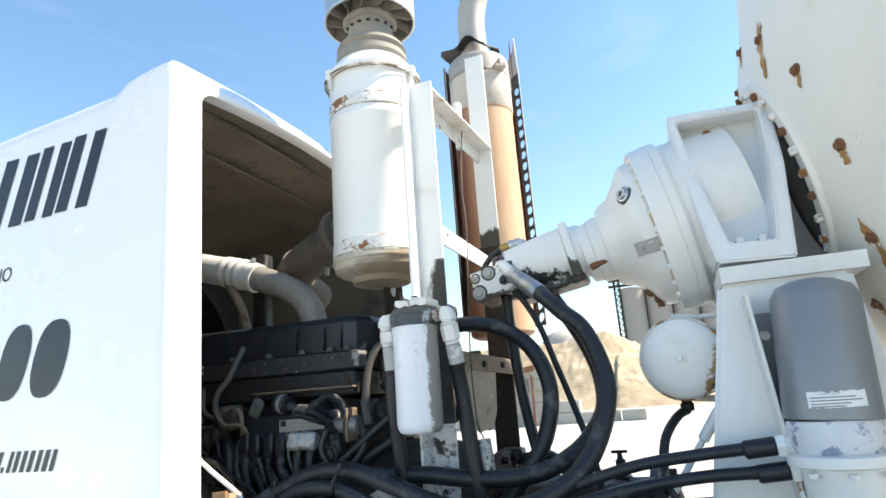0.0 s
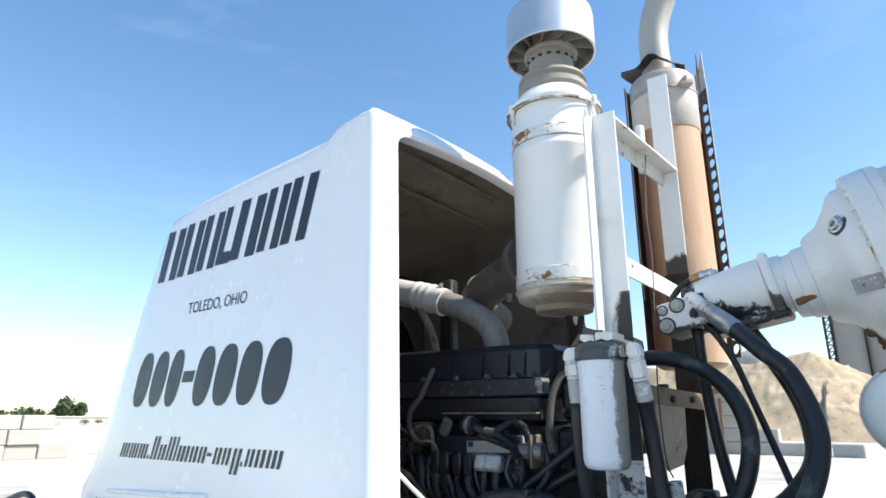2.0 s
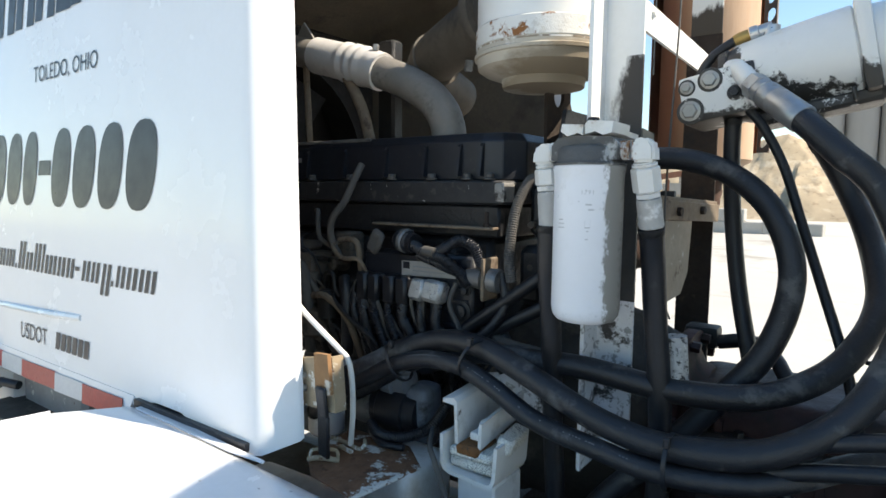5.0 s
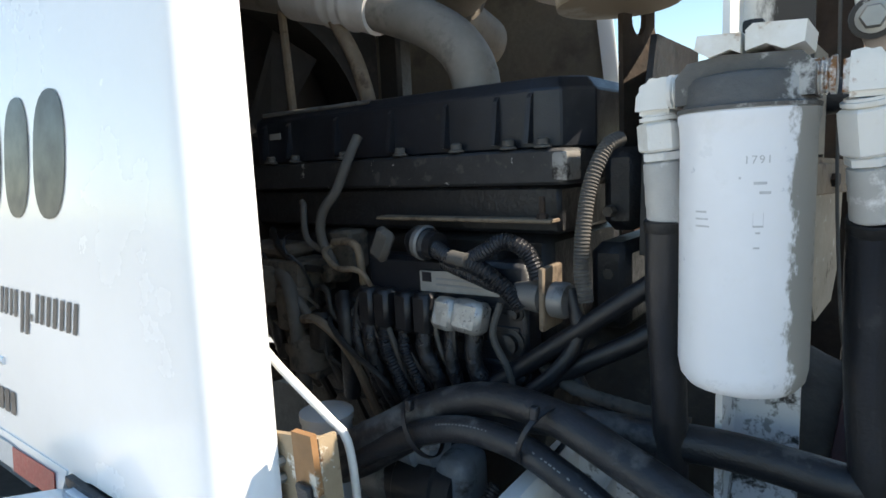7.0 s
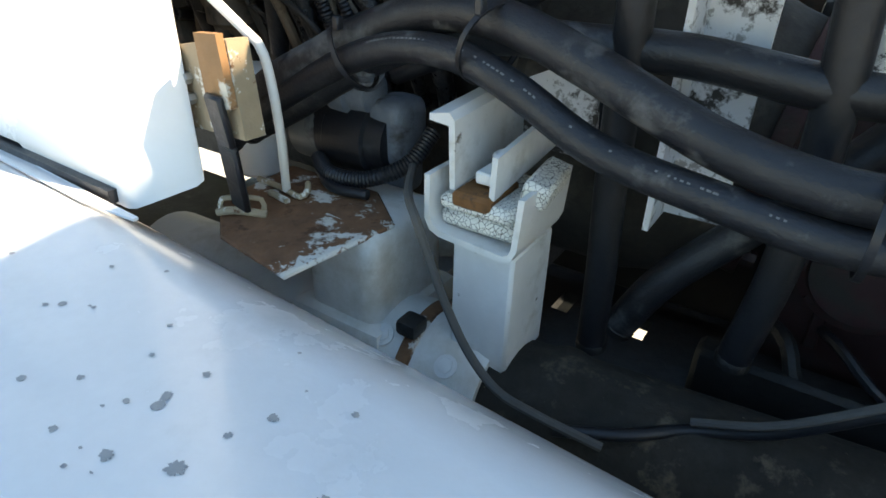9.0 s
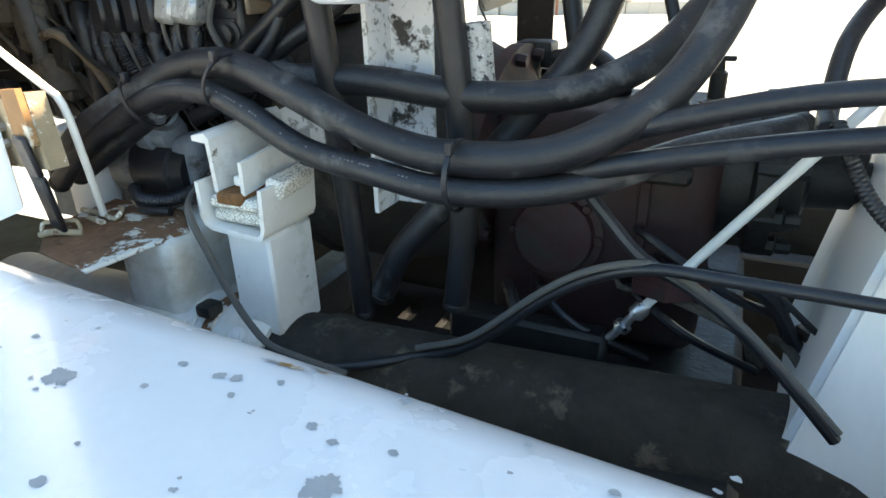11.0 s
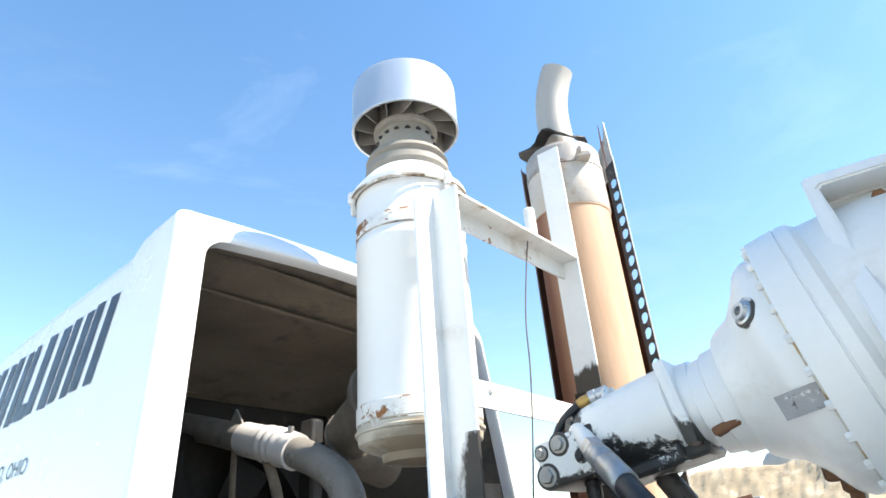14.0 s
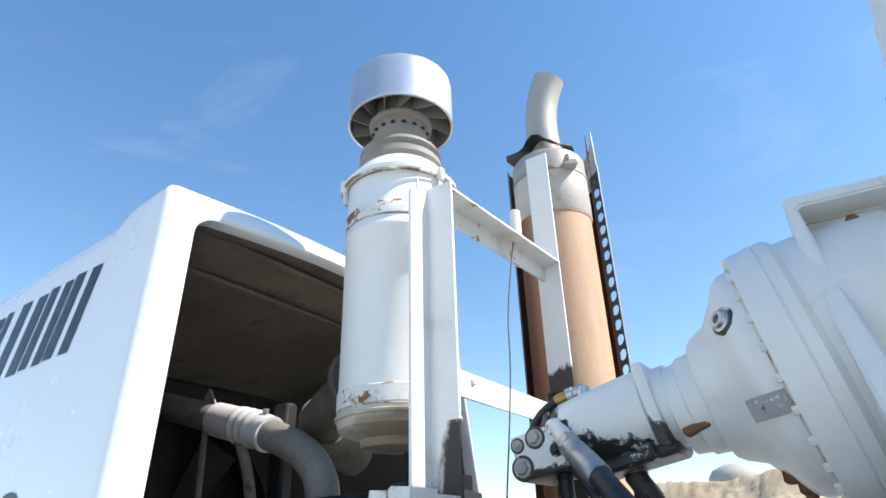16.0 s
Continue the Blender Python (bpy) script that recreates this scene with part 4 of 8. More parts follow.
def make_deck():
    deck = thing("fender_deck", (-0.6, 1.1, 1.15), "white painted steel fender deck with chipped spots and reflective tape", "fender")
    bm = B()

    def near(x):
        return 0.876 - 0.077 * (x + 1.91)

    xs = [-1.965, -1.935, -1.83, -1.6, -1.2, -0.8, -0.4, 0.0, 0.4, 0.8, 1.2]
    rows = []
    for x in xs:
        yn, yc = near(x), 1.360 - 0.055 * (x + 0.55)
        if x < -1.8:
            yc = 1.43 - 1.35 * (-1.83 - x)
        rows.append([bm.verts.new(Vector((x, y, z))) for y, z in (
            (yn, DECK_Z - 0.10), (yn, DECK_Z - 0.012), (yn + 0.004, DECK_Z - 0.004), (yn + 0.014, DECK_Z), (yc - 0.004, DECK_Z), (yc + 0.012, DECK_Z - 0.002),
            (yc + 0.030, DECK_Z - 0.007), (yc + 0.058, DECK_Z - 0.021), (yc + 0.085, DECK_Z - 0.042), (yc + 0.138, DECK_Z - 0.093), (yc + 0.185, DECK_Z - 0.143), (yc + 0.196, DECK_Z - 0.175), (yc + 0.196, DECK_Z - 0.24))])
    for a, b in zip(rows, rows[1:]):
        for k in range(len(a) - 1):
            bm.faces.new((a[k], b[k], b[k + 1], a[k + 1]))
    bm.faces.new(rows[0][::-1])
    bm.faces.new(rows[-1])
    part("top_sheet", bm, "deck", deck, angle=14)
    # added panel that closes the view to bright ground under the deck
    bm = B()
    plate(bm, [(-1.80, 1.61, 0.80), (1.15, 1.448, 0.80), (1.15, 1.448, 1.05), (-1.80, 1.61, 1.05)], (0, 1, 0), 0.006)
    part("inner_flange", bm, "grimywhite", deck, smooth=False)
    for x0, x1, mat in ((-1.82, -1.60, "tapefaded"), (-1.60, -1.365, "tapewhite"), (-1.365, -1.15, "tapefaded"), (-0.80, -0.62, "tapered"), (-0.57, -0.34, "tapewhite"), (0.1, 0.3, "tapered")):
        bm = B()
        plate(bm, [(x0, near(x0) - 0.002, DECK_Z - 0.078), (x1, near(x1) - 0.002, DECK_Z - 0.078), (x1, near(x1) - 0.002, DECK_Z - 0.024), (x0, near(x0) - 0.002, DECK_Z - 0.024)], (0, 1, 0), 0.002)
        part("reflective_tape", bm, mat, deck, smooth=False)
    rng = random.Random(7)
    for cx, cy, r in ((-0.485, 0.985, 0.105), (-0.477, 1.332, 0.0068), (-0.455, 1.335, 0.008), (-0.696, 1.347, 0.004), (-0.54, 1.285, 0.005), (-0.344, 1.106, 0.016), (-0.276, 1.244, 0.017), (-0.204, 1.156, 0.014), (-0.332, 1.305, 0.006), (-0.769, 1.267, 0.004),
                      (-0.641, 1.257, 0.0195), (-0.731, 1.148, 0.0105), (-0.775, 1.222, 0.0085), (-0.853, 1.266, 0.0065), (-0.833, 1.198, 0.006), (-0.753, 1.303, 0.005), (-0.645, 1.233, 0.0035), (-0.984, 1.203, 0.0045), (-0.897, 1.188, 0.004), (-0.847, 1.306, 0.004), (-0.877, 1.242, 0.0035), (-0.671, 1.244, 0.0035), (-0.695, 1.16, 0.0035), (-0.915, 1.293, 0.003), (-0.10, 1.1, 0.05)):
        bm = B()
        vs = []
        for k in range(60):
            a = 2 * math.pi * k / 60
            rr = r * (0.85 + 0.45 * noise.noise(Vector((math.cos(a) * 1.8 + cx * 31, math.sin(a) * 1.8, cy * 17))) + 0.25 * noise.noise(Vector((math.cos(a) * 6 + cx * 31, math.sin(a) * 6, cy * 17))))
            vs.append(bm.verts.new((cx + math.cos(a) * rr * 1.2, cy + math.sin(a) * rr, DECK_Z + 0.0012)))
        bm.faces.new(vs)
        part("bare_patch", bm, "primer", deck, "flaked patch of bare grey primer", smooth=False)
    for k in range(150):
        cx, cy = rng.uniform(-1.25, 0.75), rng.uniform(0.82, 1.40)
        r = 0.0018 + 0.0055 * rng.random() ** 3
        bm = B()
        vs = []
        for q in range(9):
            a = 2 * math.pi * q / 9
            rr = r * rng.uniform(0.6, 1.2)
            vs.append(bm.verts.new((cx + math.cos(a) * rr * 1.3, cy + math.sin(a) * rr, DECK_Z + 0.0010)))
        bm.faces.new(vs)
        part("paint_chip", bm, "primer", deck, smooth=False)
    for x, y in ((-0.497, 0.966),):
        bm = B()
        lathe(bm, (x, y, DECK_Z + 0.0005), (0, 0, 1), [(0, 0.016), (0.002, 0.016), (0.003, 0.012)], 20)
        hexnut(bm, (x, y, DECK_Z + 0.003), (0, 0, 1), 0.0095, 0.008)
        part("bolt", bm, "steel", deck)
    # rusty flakes on the rolled edge
    for cx, dy, w, h, mat in ((-0.423, 0.034, 0.022, 0.008, "ruststain"), (-0.448, 0.030, 0.016, 0.005, "primer"), (-0.396, 0.058, 0.018, 0.007, "primer"), (-0.388, 0.050, 0.010, 0.004, "ruststain")):
        bm = B()
        vs = []
        yc = 1.360 - 0.055 * (cx + 0.55)
        for k in range(36):
            a = 2 * math.pi * k / 36
            rr = 0.8 + 0.7 * noise.noise(Vector((math.cos(a) * 2.6 + cx * 50, math.sin(a) * 2.6, 1.0)))
            y = yc + dy + h * math.sin(a) * rr
            vs.append(bm.verts.new((cx + w * math.cos(a) * rr, y, DECK_Z + 0.0025 - 4.6 * max(0.0, y - yc) ** 2 - 0.11 * max(0.0, y - yc))))
        bm.faces.new(vs)
        part("edge_flake", bm, mat, deck, "flaking rusty chip on the rolled edge", smooth=False)
    # end plate bracket with lamp
    bm = B()
    plate(bm, [(-1.968, 0.878, 1.225), (-1.968, 0.94, 1.225), (-1.972, 0.93, 1.10), (-1.985, 0.92, 0.82), (-1.985, 0.865, 0.82), (-1.972, 0.870, 1.10)], (-1, 0, 0), 0.008)
    part("end_plate", bm, "hinge", deck, "rusted tan end bracket", smooth=False)
    bm = B()
    plate(bm, [(-1.968, 0.94, 1.228), (-1.968, 1.28, 1.228), (-1.968, 1.28, 1.12), (-1.968, 0.93, 1.12)], (-1, 0, 0), 0.006)
    part("end_flange", bm, "deck", deck, smooth=False)
    bm = B()
    lathe(bm, (-2.03, 0.872, 0.99), (-0.1, -1, 0), [(-0.03, 0.05), (0.0, 0.05), (0.002, 0.042), (0.014, 0.042), (0.02, 0.034), (0.027, 0.01)], 20)
    part("marker_lamp", bm, "lamp", deck, "round red marker lamp")
    bm = B()
    box(bm, (-2.06, 0.89, 0.93), (-1.98, 0.93, 1.05), 0.01)
    part("lamp_bracket", bm, "grimywhite", deck)
    # rolled, bent rim along the end
    bm = B()
    tube(bm, [(-1.962, 0.885, 1.236), (-1.966, 0.95, 1.240), (-1.962, 1.05, 1.238), (-1.955, 1.16, 1.237), (-1.93, 1.29, 1.236)], 0.008, 8, 0.03)
    part("rolled_rim", bm, "deck", deck)


make_deck()


def make_chassis():
    ch = thing("truck_chassis", (-1.25, 2.19, 0.0), "dark dirty truck chassis with rails, axle and wheels", "chassis")
    for y in (0.92, 3.17):
        bm = B()
        lathe(bm, (-1.25, y, 0.52), (0, 1, 0), [(0.0, 0.29), (0.01, 0.33), (0.0, 0.40), (0.03, 0.49), (0.07, 0.52), (0.22, 0.52), (0.26, 0.49), (0.29, 0.40), (0.28, 0.33), (0.28, 0.29)], 48, ends=False)
        tyre = part("tyre", bm, "tyre", ch, "dark dusty truck tyre")
        bm = B()
        lathe(bm, (-1.25, y + 0.02, 0.52), (0, 1, 0), [(0.0, 0.30), (0.02, 0.28), (0.08, 0.26), (0.10, 0.12), (0.06, 0.10), (0.05, 0.02)], 32)
        part("rim", bm, "darkiron", tyre)
    bm = B()
    lathe(bm, (-1.25, 1.0, 0.52), (0, 1, 0), [(0, 0.08), (0.9, 0.08), (1.0, 0.2), (1.3, 0.22), (1.6, 0.08), (2.4, 0.08)], 24)
    part("axle", bm, "darkiron", ch)
    for y in (1.55, 2.75):
        bm = B()
        box(bm, (-3.1, y, 0.56), (1.4, y + 0.08, 0.88), 0.01)
        part("rail", bm, "darkiron", ch)
    # added dark sheets hiding sunlit ground below, with two gaps left open
    bm = B()
    for lo, hi in (((-2.6, 1.40), (0.9, 2.60)), ((-2.6, 2.71), (0.9, 2.94)), ((-2.6, 2.60), (-1.0, 2.71)), ((-0.945, 2.60), (-0.845, 2.71)), ((-0.70, 2.60), (0.9, 2.71))):
        box(bm, (lo[0], lo[1], 0.46), (hi[0], hi[1], 0.50), 0.0)
    part("belly_pan", bm, "darkiron", ch)
    # unseen box added to stop ground bounce from the far side
    bm = B()
    box(bm, (-1.0, 2.95, 0.5), (1.3, 3.05, 1.04), 0.02)
    part("far_side_rail", bm, "darkiron", ch)
    # dark plate added below the hood to block bright ground behind
    bm = B()
    box(bm, (-3.0, 1.432, 0.97), (-1.3, 1.98, 0.99), 0.004)
    part("side_ledge", bm, "grime", ch)
    # rear corner below the hood
    bm = B()
    tube(bm, [(-4.1, 1.34, 1.02), (-3.8, 1.36, 1.03), (-3.55, 1.38, 1.03), (-3.35, 1.40, 1.025), (-3.15, 1.42, 1.03)], 0.055, 16)
    part("rear_arm", bm, "grimywhite", ch, "white rounded arm at the rear corner")
    bm = B()
    plate(bm, [(-3.335, 1.385, 1.19), (-3.29, 1.385, 1.225), (-3.20, 1.385, 1.225), (-3.05, 1.385, 1.15), (-2.98, 1.385, 1.07), (-2.99, 1.385, 0.97), (-3.30, 1.385, 0.97)], (0, 1, 0), 0.03)
    bmesh.ops.bevel(bm, geom=list(bm.edges), offset=0.006, segments=2, affect="EDGES")
    gus = part("rear_gusset", bm, "white", ch, "white corner gusset plate")
    for x, z in ((-3.24, 1.17), (-3.15, 1.03), (-3.05, 1.10)):
        bm = B()
        hexnut(bm, (x, 1.385, z), (0, -1, 0), 0.016, 0.014)
        part("gusset_bolt", bm, "rustiron", gus)
    bm = B()
    tube(bm, [(-3.95, 1.36, 1.30), (-3.78, 1.37, 1.345), (-3.66, 1.37, 1.348), (-3.59, 1.37, 1.31), (-3.555, 1.37, 1.235), (-3.47, 1.36, 1.155), (-3.30, 1.35, 1.128), (-3.12, 1.36, 1.125), (-2.95, 1.40, 1.13), (-2.75, 1.50, 1.10)], 0.017, 12)
    part("rear_hose", bm, "black", ch)
    bm = B()
    tube(bm, [(-3.60, 1.35, 1.26), (-3.55, 1.35, 1.20), (-3.49, 1.345, 1.135), (-3.42, 1.35, 1.11), (-3.25, 1.36, 1.10)], 0.012, 10)
    part("rear_hose", bm, "black", ch)
    bm = B()
    tube(bm, [(-3.0, 1.45, 1.15), (-3.09, 1.44, 1.14), (-3.14, 1.44, 1.06), (-3.10, 1.44, 0.98), (-3.0, 1.45, 0.97), (-2.96, 1.46, 1.04), (-2.90, 1.50, 1.09)], 0.018, 10)
    part("looped_hose", bm, "black", ch)
    bm = B()
    box(bm, (-3.20, 1.55, 0.86), (-2.96, 1.9, 1.10), 0.02, seg=2)
    part("step_box", bm, "white", ch)
    bm = B()
    box(bm, (-2.94, 1.58, 0.86), (-2.40, 1.9, 1.11), 0.02)
    part("tool_box", bm, "greyplate", ch)
    bm = B()
    box(bm, (-2.66, 0.97, 0.99), (-2.33, 1.25, 1.075), 0.012, pose(0, 0, 0, 0, -6, 0).to_3x3().to_4x4(), seg=2)
    part("rear_step", bm, "deck", ch, "small white painted step")
    bm = B()
    lathe(bm, (-2.50, 0.962, 0.985), (0, -1, 0.1), [(0, 0.03), (0.012, 0.03), (0.014, 0.018), (0.03, 0.018)], 16)
    part("step_ring", bm, "grimywhite", ch)


make_chassis()


def make_cross_tube():
    t = thing("frame_tube", (-0.6, 1.8, 0.83), "thick round frame tube, white flanged end and dirt-caked black length", "frame tube")
    bm = B()
    lathe(bm, (-0.82, 1.735, 0.925), (1, 0.17, -0.05), [(0.03, 0.10), (0.04, 0.104), (0.14, 0.105), (0.16, 0.112), (0.18, 0.112), (0.20, 0.105), (0.9, 0.104), (1.9, 0.104)], 28)
    part("dirty_tube", bm, "tube", t, "dirt-caked black tube")
    bm = B()
    lathe(bm, (-1.55, 1.70, 0.935), (1, 0.05, -0.01), [(0, 0.105), (0.46, 0.105), (0.47, 0.112), (0.78, 0.114), (0.80, 0.108)], 28)
    part("white_end", bm, "tanwhite", t, "grimy white painted end")
    for x, y, z in ((-1.018, 1.666, 1.025), (-0.926, 1.663, 1.020), (-0.804, 1.663, 1.013)):
        bm = B()
        c = Vector((x, y, z))
        d = (c - Vector((x, 1.73, 0.93))).normalized()
        lathe(bm, c - d * 0.006, d, [(0, 0.019), (0.008, 0.019), (0.0085, 0.015), (0.009, 0.0145)], 18)
        hexnut(bm, c + d * 0.001, d, 0.013, 0.005)
        part("flange_bolt", bm, "grimywhite", t)
    bm = B()
    box(bm, (-1.09, 1.66, 0.97), (-0.94, 1.86, 1.19), 0.03, seg=3)
    box(bm, (-1.12, 1.64, 0.97), (-0.92, 1.88, 1.03), 0.02, seg=2)
    part("bracket_boss", bm, "tanwhite", t, "white cast bracket on the tube")
    bm = B()
    lathe(bm, (-0.893, 1.733, 0.928), (1, 0.05, -0.01), [(0, 0.111), (0.001, 0.118), (0.024, 0.119), (0.026, 0.111)], 40, ends=False)
    part("clamp_band", bm, "plate", t, "rust-flaked clamp band")
    bm = B()
    box(bm, (-0.90, 1.66, 1.035), (-0.862, 1.70, 1.062), 0.008, seg=2)
    part("clamp_lug", bm, "darkiron", t, "black greasy clamp lug")


make_cross_tube()


def make_rust_plate():
    p = thing("latch_plate", (-1.14, 1.68, 1.18), "heavily rusted steel latch plate with flaking white paint", "latch plate")
    bm = B()
    plate(bm, [(-1.25, 1.63, 1.176), (-1.15, 1.55, 1.174), (-0.985, 1.525, 1.174), (-0.945, 1.725, 1.183), (-1.04, 1.80, 1.186), (-1.25, 1.80, 1.185)], (0, 0, 1), 0.009)
    bmesh.ops.bevel(bm, geom=list(bm.edges), offset=0.003, segments=1, affect="EDGES")
    part("plate_sheet", bm, "plateflake", p, smooth=False)
    bm = B()
    tube(bm, [(-1.205, 1.592, 1.190), (-1.175, 1.604, 1.197), (-1.135, 1.632, 1.190)], 0.007, 8, 0.01)
    tube(bm, [(-1.20, 1.598, 1.188), (-1.20, 1.60, 1.212), (-1.145, 1.633, 1.214), (-1.145, 1.633, 1.188)], 0.0045, 8, 0.01)
    part("staple", bm, "speckled", p, "bent steel staple")
    bm = B()
    tube(bm, [(-1.245, 1.714, 1.196), (-1.18, 1.708, 1.198), (-1.13, 1.702, 1.196), (-1.125, 1.715, 1.204), (-1.14, 1.732, 1.208)], 0.0055, 8, 0.008)
    tube(bm, [(-1.19, 1.690, 1.193), (-1.14, 1.682, 1.193)], 0.006, 8, 0.008)
    part("rod_foot", bm, "speckled", p, "chipped white rod foot")


make_rust_plate()


def make_latch():
    h = thing("hood_latch", (-1.18, 1.61, 1.33), "orange-tan rusty latch bracket with a black rubber strap", "latch")
    bm = B()
    plate(bm, [(-1.25, 1.595, 1.445), (-1.115, 1.585, 1.472), (-1.105, 1.585, 1.335), (-1.245, 1.60, 1.325)], (0, 1, 0), 0.010)
    part("back_plate", bm, "speckled", h, "tan plate speckled with white paint", smooth=False)
    bm = B()
    plate(bm, [(-1.162, 1.575, 1.476), (-1.112, 1.572, 1.480), (-1.104, 1.572, 1.382), (-1.158, 1.575, 1.377)], (0, 1, 0), 0.012)
    part("front_plate", bm, "hinge", h, "orange rusted clip plate", smooth=False)
    bm = B()
    plate(bm, [(-1.117, 1.585, 1.472), (-1.115, 1.62, 1.47), (-1.105, 1.62, 1.335), (-1.107, 1.585, 1.335)], (1, 0, 0), 0.008)
    part("side_plate", bm, "speckled", h, "speckled tan side plate", smooth=False)
    bm = B()
    bar(bm, (-1.130, 1.566, 1.40), (-1.135, 1.58, 1.32), 0.034, 0.012, (0, -1, 0), 0.004)
    bar(bm, (-1.135, 1.58, 1.325), (-1.168, 1.612, 1.200), 0.038, 0.012, (0, -1, 0), 0.004)
    part("rubber_strap", bm, "black", h, "black rubber pull strap")
    for z in (1.405, 1.375):
        bm = B()
        hexnut(bm, (-1.215, 1.594, z), (0, -1, 0), 0.009, 0.012)
        part("bolt", bm, "steel", h)
    bm = B()
    tube(bm, [(-1.34, 1.60, 1.70), (-1.27, 1.615, 1.585), (-1.14, 1.64, 1.475), (-1.115, 1.65, 1.44), (-1.118, 1.665, 1.33), (-1.165, 1.705, 1.20)], 0.0075, 10, 0.015)
    part("stay_rod", bm, "white", h, "bent white stay rod")


make_latch()


def make_mount():
    m = thing("engine_mount", (-0.8, 1.77, 0.98), "white steel engine mount with cracked paint and an orange rubber pad", "engine mount")
    bm = B()
    box(bm, (-0.838, 1.70, 1.0), (-0.725, 1.83, 1.215), 0.006)
    part("pillar", bm, "pillarrust", m)
    # cradle: an upward-open channel
    bm = B()
    out, t, y0, y1 = [(-0.882, 1.312), (-0.882, 1.245), (-0.872, 1.228), (-0.855, 1.221), (-0.735, 1.213), (-0.722, 1.22), (-0.714, 1.237), (-0.708, 1.312)], 0.010, 1.685, 1.835
    inn = [(-0.872, 1.312), (-0.872, 1.249), (-0.866, 1.238), (-0.853, 1.231), (-0.738, 1.223), (-0.728, 1.228), (-0.724, 1.238), (-0.718, 1.312)]
    plate(bm, [(x, y0, z) for x, z in out + inn[::-1]], (0, 1, 0), y1 - y0)
    part("cradle", bm, "grimywhite", m)
    bm = B()
    box(bm, (-0.866, 1.70, 1.232), (-0.726, 1.83, 1.262), 0.01)
    part("lower_pad", bm, "crackle", m, "crackled pale pad")
    bm = B()
    box(bm, (-0.862, 1.692, 1.262), (-0.73, 1.83, 1.285), 0.008)
    part("pad_rim", bm, "crackle", m, "cracked white painted rim")
    bm = B()
    box(bm, (-0.836, 1.688, 1.272), (-0.768, 1.78, 1.296), 0.006)
    part("rubber_pad", bm, "orange", m, "orange-brown rubber pad")
    # upper bracket: a channel with a flared lip
    bm = B()
    plate(bm, [(-0.885, 1.70, 1.392), (-0.850, 1.70, 1.398), (-0.840, 1.70, 1.388), (-0.836, 1.70, 1.292), (-0.846, 1.70, 1.292), (-0.850, 1.70, 1.380), (-0.885, 1.70, 1.383)], (0, 1, 0.06), 0.20)
    part("bracket_cheek", bm, "grimywhite", m, smooth=False)
    bm = B()
    plate(bm, [(-0.764, 1.70, 1.352), (-0.773, 1.70, 1.352), (-0.776, 1.70, 1.292), (-0.766, 1.70, 1.292)], (0, 1, 0.12), 0.22)
    part("bracket_cheek", bm, "grimywhite", m, smooth=False)
    bm = B()
    plate(bm, [(-0.85, 1.90, 1.30), (-0.70, 1.90, 1.30), (-0.71, 1.90, 1.40), (-0.78, 1.90, 1.43), (-0.85, 1.90, 1.40)], (0, 1, 0), 0.012)
    part("back_plate", bm, "peeled", m, "peeling back plate", smooth=False)
    bm = B()
    box(bm, (-0.815, 1.72, 1.30), (-0.775, 1.80, 1.318), 0.003)
    lathe(bm, (-0.79, 1.765, 1.318), (0, 0, 1), [(0, 0.020), (0.014, 0.020), (0.018, 0.016)], 18)
    part("mount_bolt", bm, "white", m)
    bm = B()
    box(bm, (-0.742, 1.72, 1.285), (-0.70, 1.83, 1.32), 0.006, pose(0, 0, 0, 0, 14, 8).to_3x3().to_4x4())
    part("wedge_block", bm, "crackle", m)
    # the mount as a whole, drawn in to its true width
    for ob in m.children:
        ob.data.transform(Matrix.Diagonal((0.88, 1, 1, 1)))
        ob.location.x = 0.095 + (ob.location.x - 0.095) * 0.88


make_mount()


